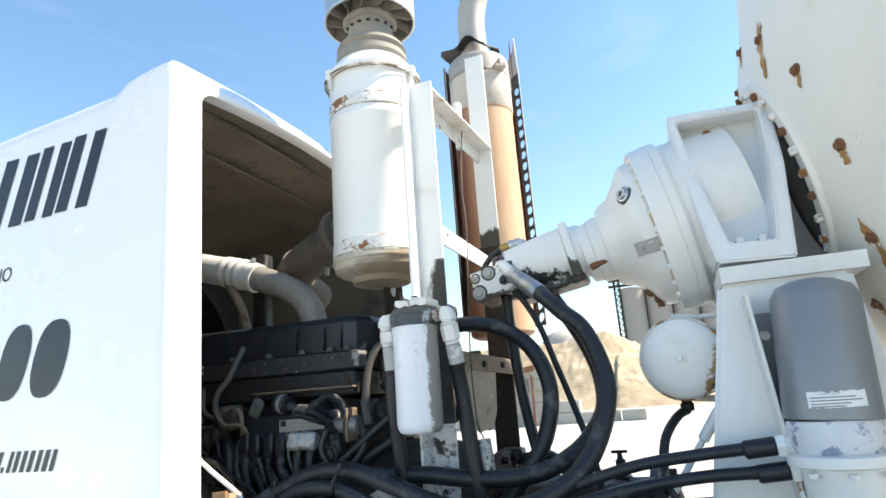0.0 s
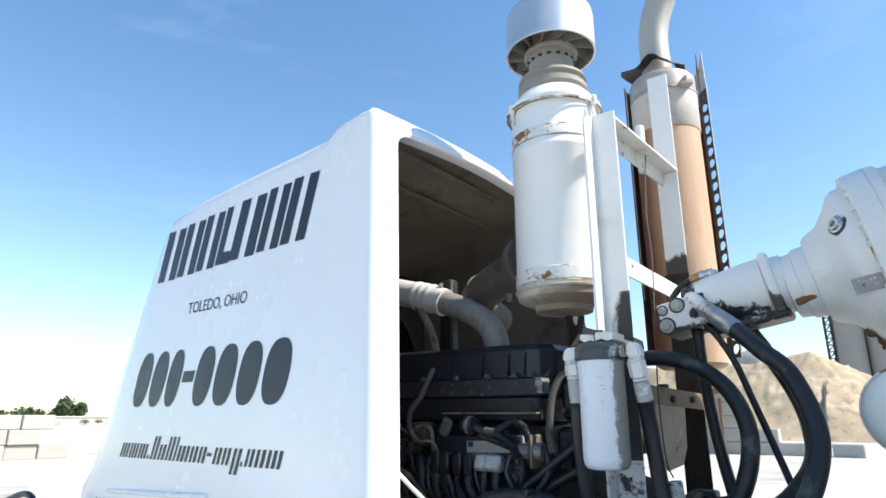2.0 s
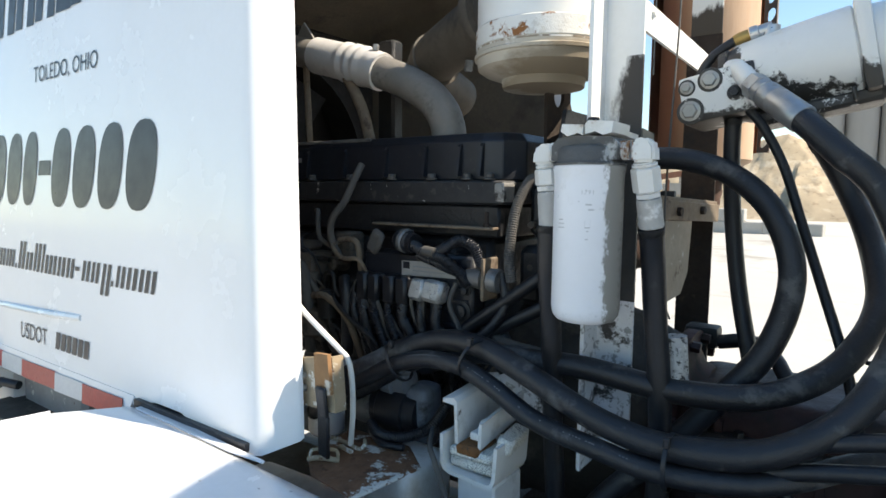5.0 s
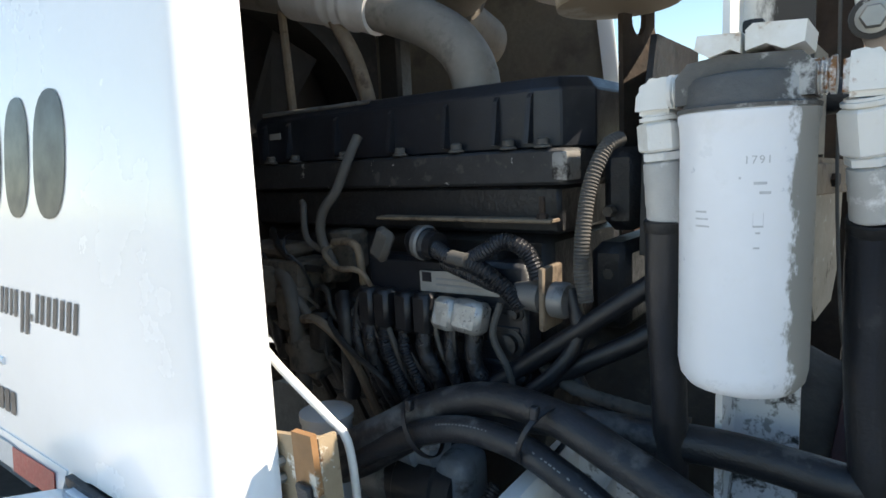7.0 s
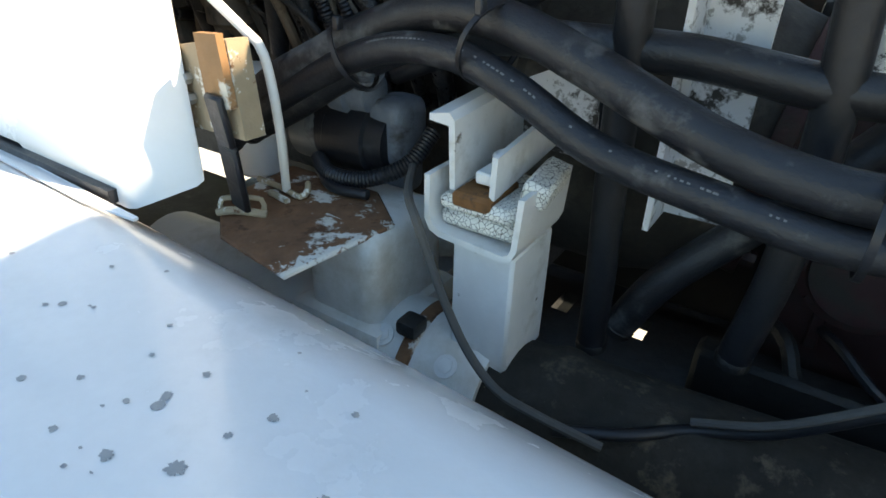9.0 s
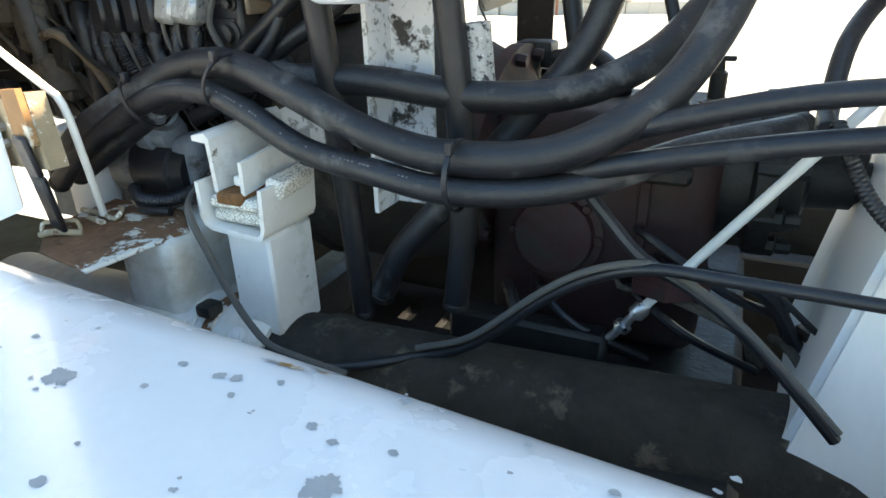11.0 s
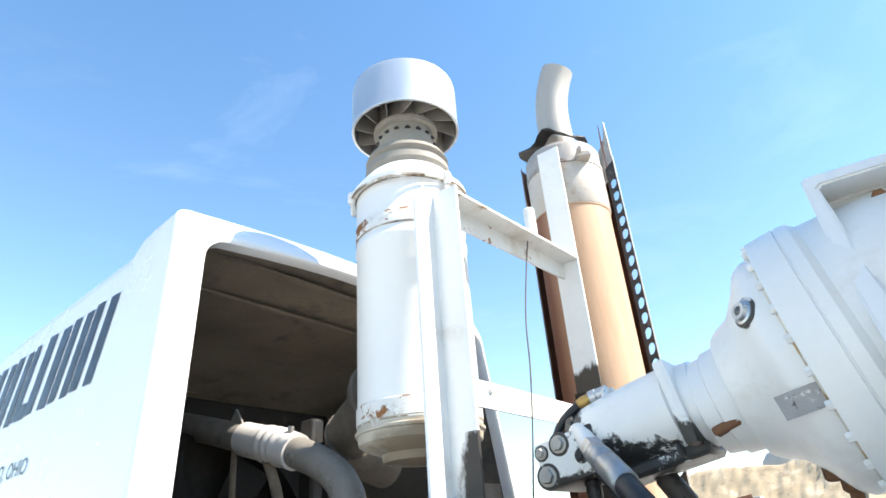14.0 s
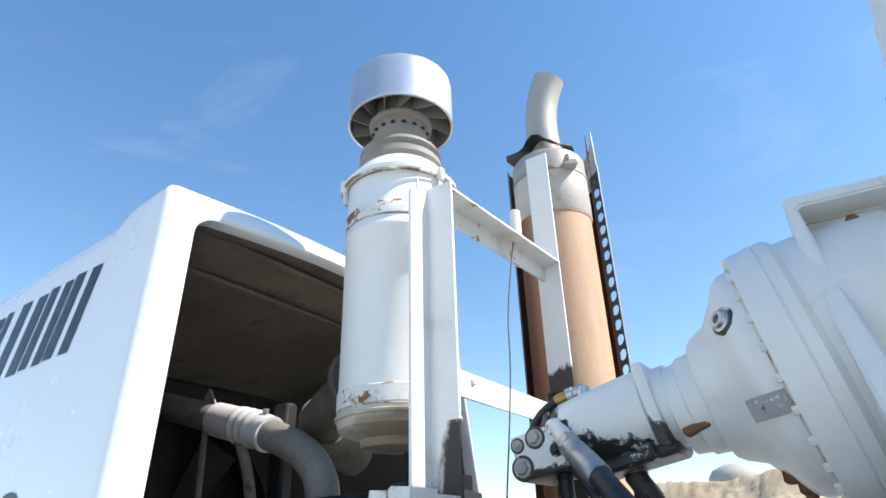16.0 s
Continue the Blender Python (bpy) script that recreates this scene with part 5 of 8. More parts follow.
# ---- engine ----
def make_engine():
    e = thing("diesel_engine", (-1.38, 2.25, 0.95), "greasy black diesel engine with a ribbed black valve cover", "engine")
    bm = B()
    prof = [(-1.842, 2.055), (-0.985, 2.055), (-0.93, 2.075), (-0.885, 2.135), (-0.885, 2.42), (-1.842, 2.42)]
    top = [(-1.825, 2.075), (-0.99, 2.075), (-0.94, 2.09), (-0.905, 2.14), (-0.905, 2.40), (-1.825, 2.40)]
    lo, mid, hi = [[bm.verts.new((x, y, z)) for x, y in p] for p, z in ((prof, 1.905), (prof, 2.015), (top, 2.040))]
    bm.faces.new(lo[::-1])
    bm.faces.new(hi)
    for a, b in ((lo, mid), (mid, hi)):
        for k in range(6):
            bm.faces.new((a[k], a[(k + 1) % 6], b[(k + 1) % 6], b[k]))
    bmesh.ops.bevel(bm, geom=list(bm.edges), offset=0.003, segments=1, affect="EDGES")
    cover = part("valve_cover", bm, "valve", e, "black ribbed plastic valve cover", smooth=False)
    for x in (-1.80, -1.70, -1.52, -1.34, -1.185, -1.06, -0.985):
        bm = B()
        plate(bm, [(x - 0.006, 2.056, 1.915), (x - 0.006, 2.034, 1.915), (x - 0.004, 2.046, 2.00), (x - 0.004, 2.056, 2.01)], (1, 0, 0), 0.011)
        part("rib", bm, "valve", cover, smooth=False)
        bm = B()
        lathe(bm, (x + 0.035, 2.038, 1.905), (0, 0, 1), [(0, 0.017), (0.004, 0.017), (0.006, 0.012), (0.016, 0.012), (0.019, 0.008)], 14)
        part("cover_bolt", bm, "dustgrey", cover)
    bm = B()
    box(bm, (-1.78, 2.051, 1.968), (-1.735, 2.053, 1.984), 0)
    part("cover_label", bm, "label", cover, "small worn grey label")
    bm = B()
    rod(bm, (-1.825, 2.07, 2.036), (-1.42, 2.07, 2.036), 0.006)
    part("cover_trim", bm, "alu", cover)
    # plate added to keep the sun off the valve cover's end
    bm = B()
    plate(bm, [(-0.79, 2.10, 1.70), (-0.79, 2.44, 1.70), (-0.79, 2.44, 2.10), (-0.79, 2.16, 2.10), (-0.79, 2.12, 1.98)], (1, 0, 0), 0.012)
    part("end_bracket", bm, "engine", e, "dark plate added at the engine's end to shade the valve cover", smooth=False)
    bm = B()
    box(bm, (-0.875, 2.13, 1.74), (-0.80, 2.40, 1.90), 0.02)
    box(bm, (-0.89, 2.10, 1.55), (-0.81, 2.40, 1.72), 0.02)
    part("gear_housing", bm, "engine", e)
    for z in (1.60, 1.66, 1.78):
        bm = B()
        hexnut(bm, (-0.85, 2.12, z), (0, -1, 0), 0.012, 0.022)
        part("housing_bolt", bm, "enginedust", e)
    bm = B()
    box(bm, (-1.86, 2.028, 1.835), (-0.90, 2.44, 1.903), 0.006)
    part("rocker_housing", bm, "ledge", e, "chipped grey rocker housing ledge")
    # corner in a pale tone: the sunlight on it is in the colour
    bm = B()
    box(bm, (-0.930, 2.0265, 1.842), (-0.896, 2.09, 1.898), 0.008, seg=2)
    part("housing_corner", bm, "corner", e, "pale housing corner with sunlight put into its colour")
    bm = B()
    box(bm, (-1.85, 2.045, 1.74), (-0.92, 2.42, 1.834), 0.008)
    part("cylinder_head", bm, "engine", e)
    bm = B()
    box(bm, (-1.36, 2.010, 1.812), (-0.925, 2.05, 1.820), 0.002)
    part("head_flange", bm, "tan", e)
    bm = B()
    rod(bm, (-0.948, 2.022, 1.815), (-0.948, 2.022, 1.862), 0.006)
    hexnut(bm, (-0.948, 2.022, 1.82), (0, 0, 1), 0.011, 0.01)
    part("stud", bm, "rustiron", e)
    bm = B()
    box(bm, (-1.85, 2.06, 1.28), (-0.95, 2.44, 1.74), 0.02)
    part("block", bm, "engine", e)
    bm = B()
    box(bm, (-1.80, 2.09, 1.02), (-0.98, 2.40, 1.28), 0.04, seg=2)
    part("oil_pan", bm, "engine", e)
    # ribs and bosses on the block
    rng = random.Random(11)
    for k in range(16):
        bm = B()
        x, z = -1.80 + 0.053 * k, 1.36 + 0.33 * rng.random()
        s = rng.uniform(0.018, 0.038)
        if k % 3:
            lathe(bm, (x, 2.07, z), (0, -1, 0), [(0, s), (0.03 + 0.03 * rng.random(), s * 0.9), (0.07, s * 0.7), (0.075, s * 0.3)], 14)
        else:
            box(bm, (x - s, 2.0, z - s * 1.2), (x + s, 2.07, z + s * 1.4), 0.008)
        part("block_boss", bm, ("engine", "enginedust")[k % 2 if x > -1.45 else 1], e)
    # control unit with its label and connectors
    bm = B()
    box(bm, (-1.37, 1.985, 1.47), (-0.965, 2.05, 1.738), 0.010)
    ecu = part("control_unit", bm, "valve", e, "black engine control unit")
    for k in range(5):
        bm = B()
        box(bm, (-1.355, 1.981, 1.50 + 0.035 * k), (-0.98, 1.987, 1.512 + 0.035 * k), 0.002)
        part("cooling_rib", bm, "valve", ecu)
    bm = B()
    box(bm, (-1.213, 1.9775, 1.671), (-1.020, 1.981, 1.715), 0.001, pose(0, 0, 0, 0, -1.5, 0).to_3x3().to_4x4())
    part("unit_label", bm, "label", ecu, "long worn grey label plate")
    bm = B()
    box(bm, (-1.206, 1.9765, 1.690), (-1.182, 1.9778, 1.710), 0)
    part("label_mark", bm, "navy", ecu, smooth=False)
    for k in range(2):
        bm = B()
        box(bm, (-1.17, 1.9765, 1.684 + 0.012 * k), (-1.04, 1.9778, 1.688 + 0.012 * k), 0)
        part("label_bar", bm, "greycan", ecu, smooth=False)
    for x in (-1.34, -1.295, -1.235, -1.185):
        bm = B()
        box(bm, (x - 0.022, 1.935, 1.585), (x + 0.02, 1.985, 1.67), 0.008)
        part("connector", bm, "black", ecu)
    for x, w in ((-1.12, 0.03), (-1.065, 0.038)):
        bm = B()
        box(bm, (x - w, 1.925, 1.605), (x + w * 0.8, 1.975, 1.668), 0.010, pose(0, 0, 0, -12, 6, 0).to_3x3().to_4x4())
        part("taped_connector", bm, "tapegrey", ecu, "silver taped connector")
    for k, (x, r, rib) in enumerate(((-1.34, 0.017, 0), (-1.295, 0.016, 1), (-1.24, 0.014, 1), (-1.185, 0.018, 0), (-1.12, 0.014, 0), (-1.065, 0.018, 0), (-1.38, 0.013, 0))):
        bm = B()
        dz = 0.02 * rng.random()
        pts = [(x, 1.955, 1.60), (x + 0.004, 1.945, 1.55), (x + 0.012 + 0.02 * rng.random(), 1.955, 1.48 + dz), (x + 0.03, 1.985, 1.40 + dz), (x + 0.02, 2.03, 1.34)]
        tube(bm, pts, r, 12, 0.0032 if rib else 0.007, corrugated if rib else (lambda i, n, k=k: 1.0 + 0.16 * noise.noise(Vector((i * 0.55, k * 3.1, 0)))))
        part("wire_loom", bm, "crinkle", e)
    # harness with corrugated sleeve
    bm = B()
    lathe(bm, (-1.237, 1.985, 1.775), (1, -0.15, -0.12), [(0, 0.02), (0.02, 0.034), (0.055, 0.034), (0.06, 0.028), (0.08, 0.028)], 18)
    part("harness_plug", bm, "black", e, "grey round harness plug")
    bm = B()
    lathe(bm, (-1.202, 1.978, 1.772), (1, -0.15, -0.12), [(0, 0.036), (0.012, 0.037), (0.016, 0.033)], 18)
    part("plug_collar", bm, "alu", e)
    for pts, r in (([(-1.17, 1.972, 1.765), (-1.11, 1.955, 1.745), (-1.05, 1.95, 1.735), (-1.0, 1.96, 1.70), (-0.965, 1.97, 1.66)], 0.017),
                   ([(-1.08, 1.955, 1.74), (-1.03, 1.95, 1.765), (-0.99, 1.955, 1.785), (-0.95, 1.965, 1.765), (-0.93, 1.97, 1.72)], 0.016),
                   ([(-1.14, 1.965, 1.735), (-1.08, 1.955, 1.72), (-1.02, 1.96, 1.70), (-0.98, 1.965, 1.69)], 0.013)):
        bm = B()
        tube(bm, pts, r, 14, 0.003, corrugated)
        part("corrugated_sleeve", bm, "crinkle", e, "black corrugated wiring sleeve")
    bm = B()
    tube(bm, [(-1.10, 1.94, 1.752), (-1.06, 1.935, 1.748)], 0.014, 10)
    part("loom_sleeve", bm, "dustgrey", e)
    # knob on a bracket
    bm = B()
    box(bm, (-0.925, 1.955, 1.625), (-0.913, 2.03, 1.74), 0.003)
    part("knob_bracket", bm, "tan", e)
    bm = B()
    lathe(bm, (-0.99, 1.985, 1.683), (1, -0.06, -0.02), [(0, 0.012), (0.005, 0.022), (0.03, 0.027), (0.062, 0.030), (0.065, 0.02), (0.083, 0.02), (0.085, 0.032), (0.108, 0.033), (0.114, 0.029)], 20)
    part("sensor_knob", bm, "alu", e, "grey ribbed sensor knob")
    # corrugated breather hose at the corner
    bm = B()
    tube(bm, [(-0.825, 2.09, 1.960), (-0.835, 2.05, 1.945), (-0.850, 2.02, 1.89), (-0.856, 2.0, 1.82), (-0.858, 1.99, 1.74), (-0.85, 1.99, 1.68)], 0.0145, 14, 0.003, corrugated)
    part("breather_hose", bm, "dustgrey", e, "grey corrugated breather hose")
    bm = B()
    tube(bm, [(-0.88, 1.99, 1.70), (-0.86, 1.98, 1.62), (-0.90, 1.96, 1.55), (-0.98, 1.94, 1.48)], 0.014, 10)
    part("loom", bm, "black", e)
    # oil pipes on the head and left of it
    for pts, r, mat in (([(-1.42, 2.03, 2.0), (-1.425, 2.0, 1.95), (-1.45, 1.98, 1.88), (-1.49, 1.97, 1.83), (-1.50, 1.97, 1.77), (-1.47, 1.98, 1.70)], 0.012, "dustgrey"),
                        ([(-1.62, 2.02, 1.85), (-1.58, 1.99, 1.845), (-1.57, 1.98, 1.80), (-1.56, 1.98, 1.76), (-1.52, 1.99, 1.735)], 0.008, "dustgrey"),
                        ([(-1.47, 1.98, 1.76), (-1.42, 1.97, 1.765), (-1.385, 1.97, 1.755), (-1.375, 1.97, 1.71), (-1.38, 1.98, 1.67)], 0.009, "tan"),
                        ([(-1.72, 2.0, 1.78), (-1.66, 1.97, 1.74), (-1.60, 1.97, 1.70), (-1.52, 1.98, 1.69)], 0.008, "darkiron"),
                        ([(-1.66, 1.96, 1.68), (-1.60, 1.94, 1.66), (-1.57, 1.93, 1.58), (-1.575, 1.94, 1.48), (-1.60, 1.97, 1.38)], 0.018, "dustgrey"),
                        ([(-1.52, 1.96, 1.62), (-1.50, 1.95, 1.655), (-1.47, 1.95, 1.65), (-1.46, 1.95, 1.60), (-1.43, 1.96, 1.57)], 0.008, "darkiron"),
                        ([(-1.44, 1.97, 1.64), (-1.415, 1.95, 1.60), (-1.41, 1.95, 1.50), (-1.43, 1.97, 1.40)], 0.020, "engine"),
                        ([(-1.74, 2.0, 1.62), (-1.70, 1.97, 1.55), (-1.66, 1.96, 1.46), (-1.62, 1.97, 1.38)], 0.016, "engine"),
                        ([(-1.80, 2.0, 1.90), (-1.78, 1.96, 1.80), (-1.80, 1.95, 1.70), (-1.76, 1.95, 1.60)], 0.007, "white")):
        bm = B()
        tube(bm, pts, r, 10, 0.012)
        part("engine_pipe", bm, mat, e)
    # clip, sensor, casting
    bm = B()
    box(bm, (-1.34, 1.965, 1.725), (-1.29, 1.99, 1.80), 0.01, pose(0, 0, 0, 0, 28, 0).to_3x3().to_4x4())
    part("sensor_clip", bm, "dustgrey", e)
    # fuel pump / filter bodies
    for x, z, r, h, mat in ((-1.60, 1.55, 0.045, 0.12, "engine"), (-1.50, 1.50, 0.035, 0.10, "darkiron"), (-1.68, 1.60, 0.05, 0.10, "engine"), (-1.56, 1.44, 0.05, 0.10, "darkiron")):
        bm = B()
        lathe(bm, (x, 1.95, z - h / 2), (0, 0, 1), [(0, r * 0.6), (0.012, r), (h - 0.012, r), (h, r * 0.7)], 20)
        part("pump_body", bm, "enginedust" if x < -1.55 else mat, e)
    # dust-caked clutter on the far length of the block
    rng = random.Random(21)
    bm = B()
    box(bm, (-1.86, 1.93, 1.575), (-1.56, 2.06, 1.665), 0.015, seg=2)
    box(bm, (-1.82, 1.95, 1.665), (-1.62, 2.05, 1.70), 0.012)
    part("pump_block", bm, "enginedust", e, "dust-caked fuel pump block")
    for k in range(22):
        x = -1.86 + 0.022 * k * (1.0 if k % 2 else 0.8)
        z = rng.uniform(1.32, 1.56)
        s = rng.uniform(0.016, 0.034)
        y = rng.uniform(1.93, 2.02)
        bm = B()
        if k % 3 == 0:
            box(bm, (x - s, y, z - s), (x + s * 1.4, y + 0.06, z + s * 1.2), 0.006, pose(0, 0, 0, rng.uniform(-12, 12), rng.uniform(-20, 20), 0).to_3x3().to_4x4())
        elif k % 3 == 1:
            lathe(bm, (x, y, z), (rng.uniform(-0.4, 0.4), -1, rng.uniform(-0.5, 0.6)), [(-0.05, s * 0.8), (0, s), (0.02, s), (0.022, s * 0.7), (0.04, s * 0.65), (0.042, s * 0.3)], 12)
        else:
            hexnut(bm, (x, y, z), (0, -1, 0.2), s * 0.8, 0.03)
            rod(bm, (x, y + 0.01, z), (x + 0.01, y + 0.08, z - 0.01), s * 0.5)
        part("fitting", bm, ("enginedust", "enginedust", "engine")[k % 3], e)
    for k in range(14):
        x0, z0 = rng.uniform(-1.84, -1.42), rng.uniform(1.55, 1.80)
        y0 = rng.uniform(1.93, 1.98)
        dx = rng.uniform(0.05, 0.22)
        bm = B()
        tube(bm, [(x0, y0 + 0.06, z0), (x0 + 0.02, y0, z0 - 0.01), (x0 + dx * 0.5, y0 - 0.01, z0 - rng.uniform(0.0, 0.08)), (x0 + dx, y0 + 0.0, z0 - rng.uniform(0.05, 0.2)), (x0 + dx + 0.01, y0 + 0.07, z0 - 0.24)], rng.choice((0.004, 0.005, 0.0065, 0.011)), 8, 0.015)
        part("engine_pipe", bm, ("darkiron", "enginedust", "tan", "dustgrey", "black")[k % 5], e)
    for k in range(9):
        x0 = -1.36 + 0.045 * k
        bm = B()
        tube(bm, [(x0, 1.95, 1.62), (x0 - 0.01, 1.935, 1.56), (x0 + rng.uniform(-0.02, 0.03), 1.935, 1.50), (x0 + rng.uniform(-0.03, 0.05), 1.96, 1.42), (x0 + 0.03, 2.02, 1.36)], rng.choice((0.005, 0.007, 0.009)), 8, 0.015)
        part("wire", bm, ("black", "engine", "dustgrey")[k % 3], e)
    for x, z, r in ((-1.00, 1.585, 0.020), (-0.975, 1.53, 0.014), (-1.03, 1.51, 0.012), (-0.985, 1.645, 0.010)):
        bm = B()
        lathe(bm, (x, 1.985, z), (0, -1, 0), [(0, r * 1.5), (0.006, r * 1.5), (0.008, r), (0.02, r), (0.022, r * 0.5)], 14)
        part("unit_bolt", bm, "engine", ecu)
    bm = B()
    lathe(bm, (-1.46, 1.90, 1.10), (0.02, 0, 1), [(0, 0.05), (0.01, 0.058), (0.20, 0.058), (0.21, 0.063), (0.225, 0.063), (0.23, 0.05)], 28)
    part("spin_on_filter", bm, "white", e, "white spin-on filter under the hoses")
    bm = B()
    tube(bm, [(-0.93, 1.98, 1.50), (-0.85, 1.96, 1.475), (-0.75, 1.955, 1.465), (-0.66, 1.96, 1.455)], 0.013, 10, 0.008, corrugated)
    part("ribbed_line", bm, "enginedust", e)
    bm = B()
    tube(bm, [(-0.90, 2.02, 1.58), (-0.86, 1.99, 1.52), (-0.80, 1.99, 1.47), (-0.74, 2.0, 1.40), (-0.72, 2.0, 1.30)], 0.014, 10, 0.015)
    part("engine_pipe", bm, "engine", e)
    # starter motor
    bm = B()
    lathe(bm, (-1.24, 1.875, 1.255), (1, 0.02, 0.02), [(0, 0.035), (0.008, 0.06), (0.06, 0.066), (0.064, 0.07), (0.15, 0.07), (0.154, 0.062), (0.19, 0.06)], 28)
    part("starter_motor", bm, "black", e, "dark starter motor")
    bm = B()
    lathe(bm, (-1.27, 1.87, 1.252), (1, 0.02, 0.02), [(0, 0.03), (0.006, 0.06), (0.05, 0.063), (0.07, 0.060)], 28)
    part("starter_cap", bm, "alu", e)
    bm = B()
    lathe(bm, (-1.18, 1.86, 1.345), (1, 0.02, -0.02), [(0, 0.03), (0.01, 0.045), (0.05, 0.047), (0.054, 0.038), (0.09, 0.036), (0.10, 0.02)], 24)
    part("solenoid", bm, "bluegrey", e, "bluish grey solenoid")
    bm = B()
    box(bm, (-1.10, 1.84, 1.22), (-1.02, 1.93, 1.34), 0.028, seg=3)
    box(bm, (-1.085, 1.86, 1.16), (-1.03, 1.93, 1.25), 0.02, seg=2)
    part("starter_nose", bm, "bluegrey", e, "bluish cast starter nose")
    bm = B()
    lathe(bm, (-1.10, 1.85, 1.375), (0.5, -0.6, 0.6), [(0, 0.03), (0.03, 0.034), (0.034, 0.028), (0.06, 0.028), (0.065, 0.01)], 20)
    part("solenoid_end", bm, "bluegrey", e)
    bm = B()
    tube(bm, [(-1.18, 1.80, 1.225), (-1.12, 1.77, 1.218), (-1.05, 1.78, 1.222), (-0.99, 1.82, 1.25), (-0.97, 1.87, 1.30)], 0.015, 14, 0.003, corrugated)
    part("starter_sleeve", bm, "black", e)
    bm = B()
    tube(bm, [(-1.17, 1.79, 1.21), (-1.10, 1.75, 1.205), (-1.03, 1.76, 1.205)], 0.009, 10)
    part("starter_cable", bm, "black", e)
    # belt-end clutter seen under the pipe
    for k, (x, y, z, r) in enumerate(((-1.95, 2.2, 1.72, 0.16), (-1.96, 2.35, 1.42, 0.19), (-1.95, 2.05, 1.52, 0.10))):
        bm = B()
        lathe(bm, (x, y, z), (-1, 0, 0), [(0, r), (0.01, r * 1.02), (0.03, r * 0.9), (0.05, r * 1.02), (0.06, r), (0.062, r * 0.3)], 30)
        part("pulley", bm, "engine", e)
    bm = B()
    box(bm, (-1.60, 2.3, 2.04), (-1.52, 2.36, 2.42), 0.01)
    part("stay_bracket", bm, "darkiron", e)

    low = ("control_unit", "wire_loom", "harness_plug", "plug_collar", "corrugated_sleeve", "loom_sleeve", "knob_bracket", "sensor_knob", "loom", "engine_pipe", "sensor_clip", "head_flange", "stud", "breather_hose")
    for ob in e.children:
        if ob.name.split(".")[0] in low:
            ob.location += Vector((0.010, -0.016, -0.046))


make_engine()


def make_radiator():
    bm = B()
    box(bm, (-2.45, 1.62, 1.25), (-2.32, 3.1, 2.65), 0.02)
    r = thing("radiator", (-2.4, 2.36, 1.25), "dark dusty radiator with a fan shroud inside the hood", "radiator")
    part("core", bm, "fandark", r)
    bm = B()
    lathe(bm, (-2.32, 2.3, 1.95), (1, 0, 0), [(0, 0.56), (0.16, 0.52), (0.2, 0.50), (0.2, 0.48), (0.02, 0.50)], 40, ends=False)
    part("fan_shroud", bm, "fandark", r)
    for k in range(6):
        bm = B()
        a = k * math.pi / 3
        c, s = math.cos(a), math.sin(a)
        plate(bm, [(-2.24, 2.3 + c * 0.06 - s * 0.04, 1.95 + s * 0.06 + c * 0.04), (-2.24, 2.3 + c * 0.45 - s * 0.09, 1.95 + s * 0.45 + c * 0.09), (-2.19, 2.3 + c * 0.45 + s * 0.09, 1.95 + s * 0.45 - c * 0.09), (-2.19, 2.3 + c * 0.06 + s * 0.04, 1.95 + s * 0.06 - c * 0.04)], (1, 0, 0), 0.006)
        part("fan_blade", bm, "fandark", r, smooth=False)


make_radiator()


def make_intake_pipe():
    p = thing("charge_air_pipe", (-1.5, 2.3, 2.1), "dusty grey intake pipe with ribbed sleeve above the engine", "pipe")
    path = [(-2.30, 2.2, 2.51), (-2.05, 2.2, 2.443), (-1.87, 2.2, 2.392), (-1.70, 2.2, 2.345), (-1.56, 2.2, 2.306), (-1.455, 2.2, 2.268), (-1.352, 2.2, 2.225), (-1.268, 2.2, 2.172), (-1.215, 2.2, 2.105), (-1.198, 2.2, 2.03)]
    bm = B()
    tube(bm, path, 0.056, 24, 0.02)
    part("pipe", bm, "pipe", p)
    bm = B()
    sl = spline(path[2:6], 0.011)

    def hump(i, n):
        return 1.10 + (0.09 if (n * 0.40 < i < n * 0.78 and (i // 2) % 2) else 0.0)

    tube(bm, sl[6:-3], 0.060, 24, smooth_path=False, radius=hump)
    part("ribbed_sleeve", bm, "sleeve", p, "ribbed grey rubber sleeve")
    bm = B()
    hexnut(bm, (-1.50, 2.18, 2.352), (0.2, 0, 1), 0.012, 0.02)
    part("clamp_screw", bm, "steel", p)
    bm = B()
    tube(bm, [(-1.66, 2.19, 2.30), (-1.61, 2.18, 2.24), (-1.55, 2.17, 2.15), (-1.51, 2.17, 2.03)], 0.020, 12)
    part("support_strut", bm, "tan", p)
    bm = B()
    tube(bm, [(-1.83, 2.18, 2.03), (-1.84, 2.18, 2.2), (-1.85, 2.18, 2.36)], 0.012, 8)
    part("support_rod", bm, "tan", p)
    bm = B()
    plate(bm, [(-1.90, 2.18, 2.44), (-1.78, 2.18, 2.40), (-1.86, 2.18, 2.50)], (0, 1, 0), 0.01)
    part("pipe_tab", bm, "pipe", p, smooth=False)


make_intake_pipe()


# ---- air cleaner and exhaust ----
AC = Vector((-0.845, 2.145, 0))


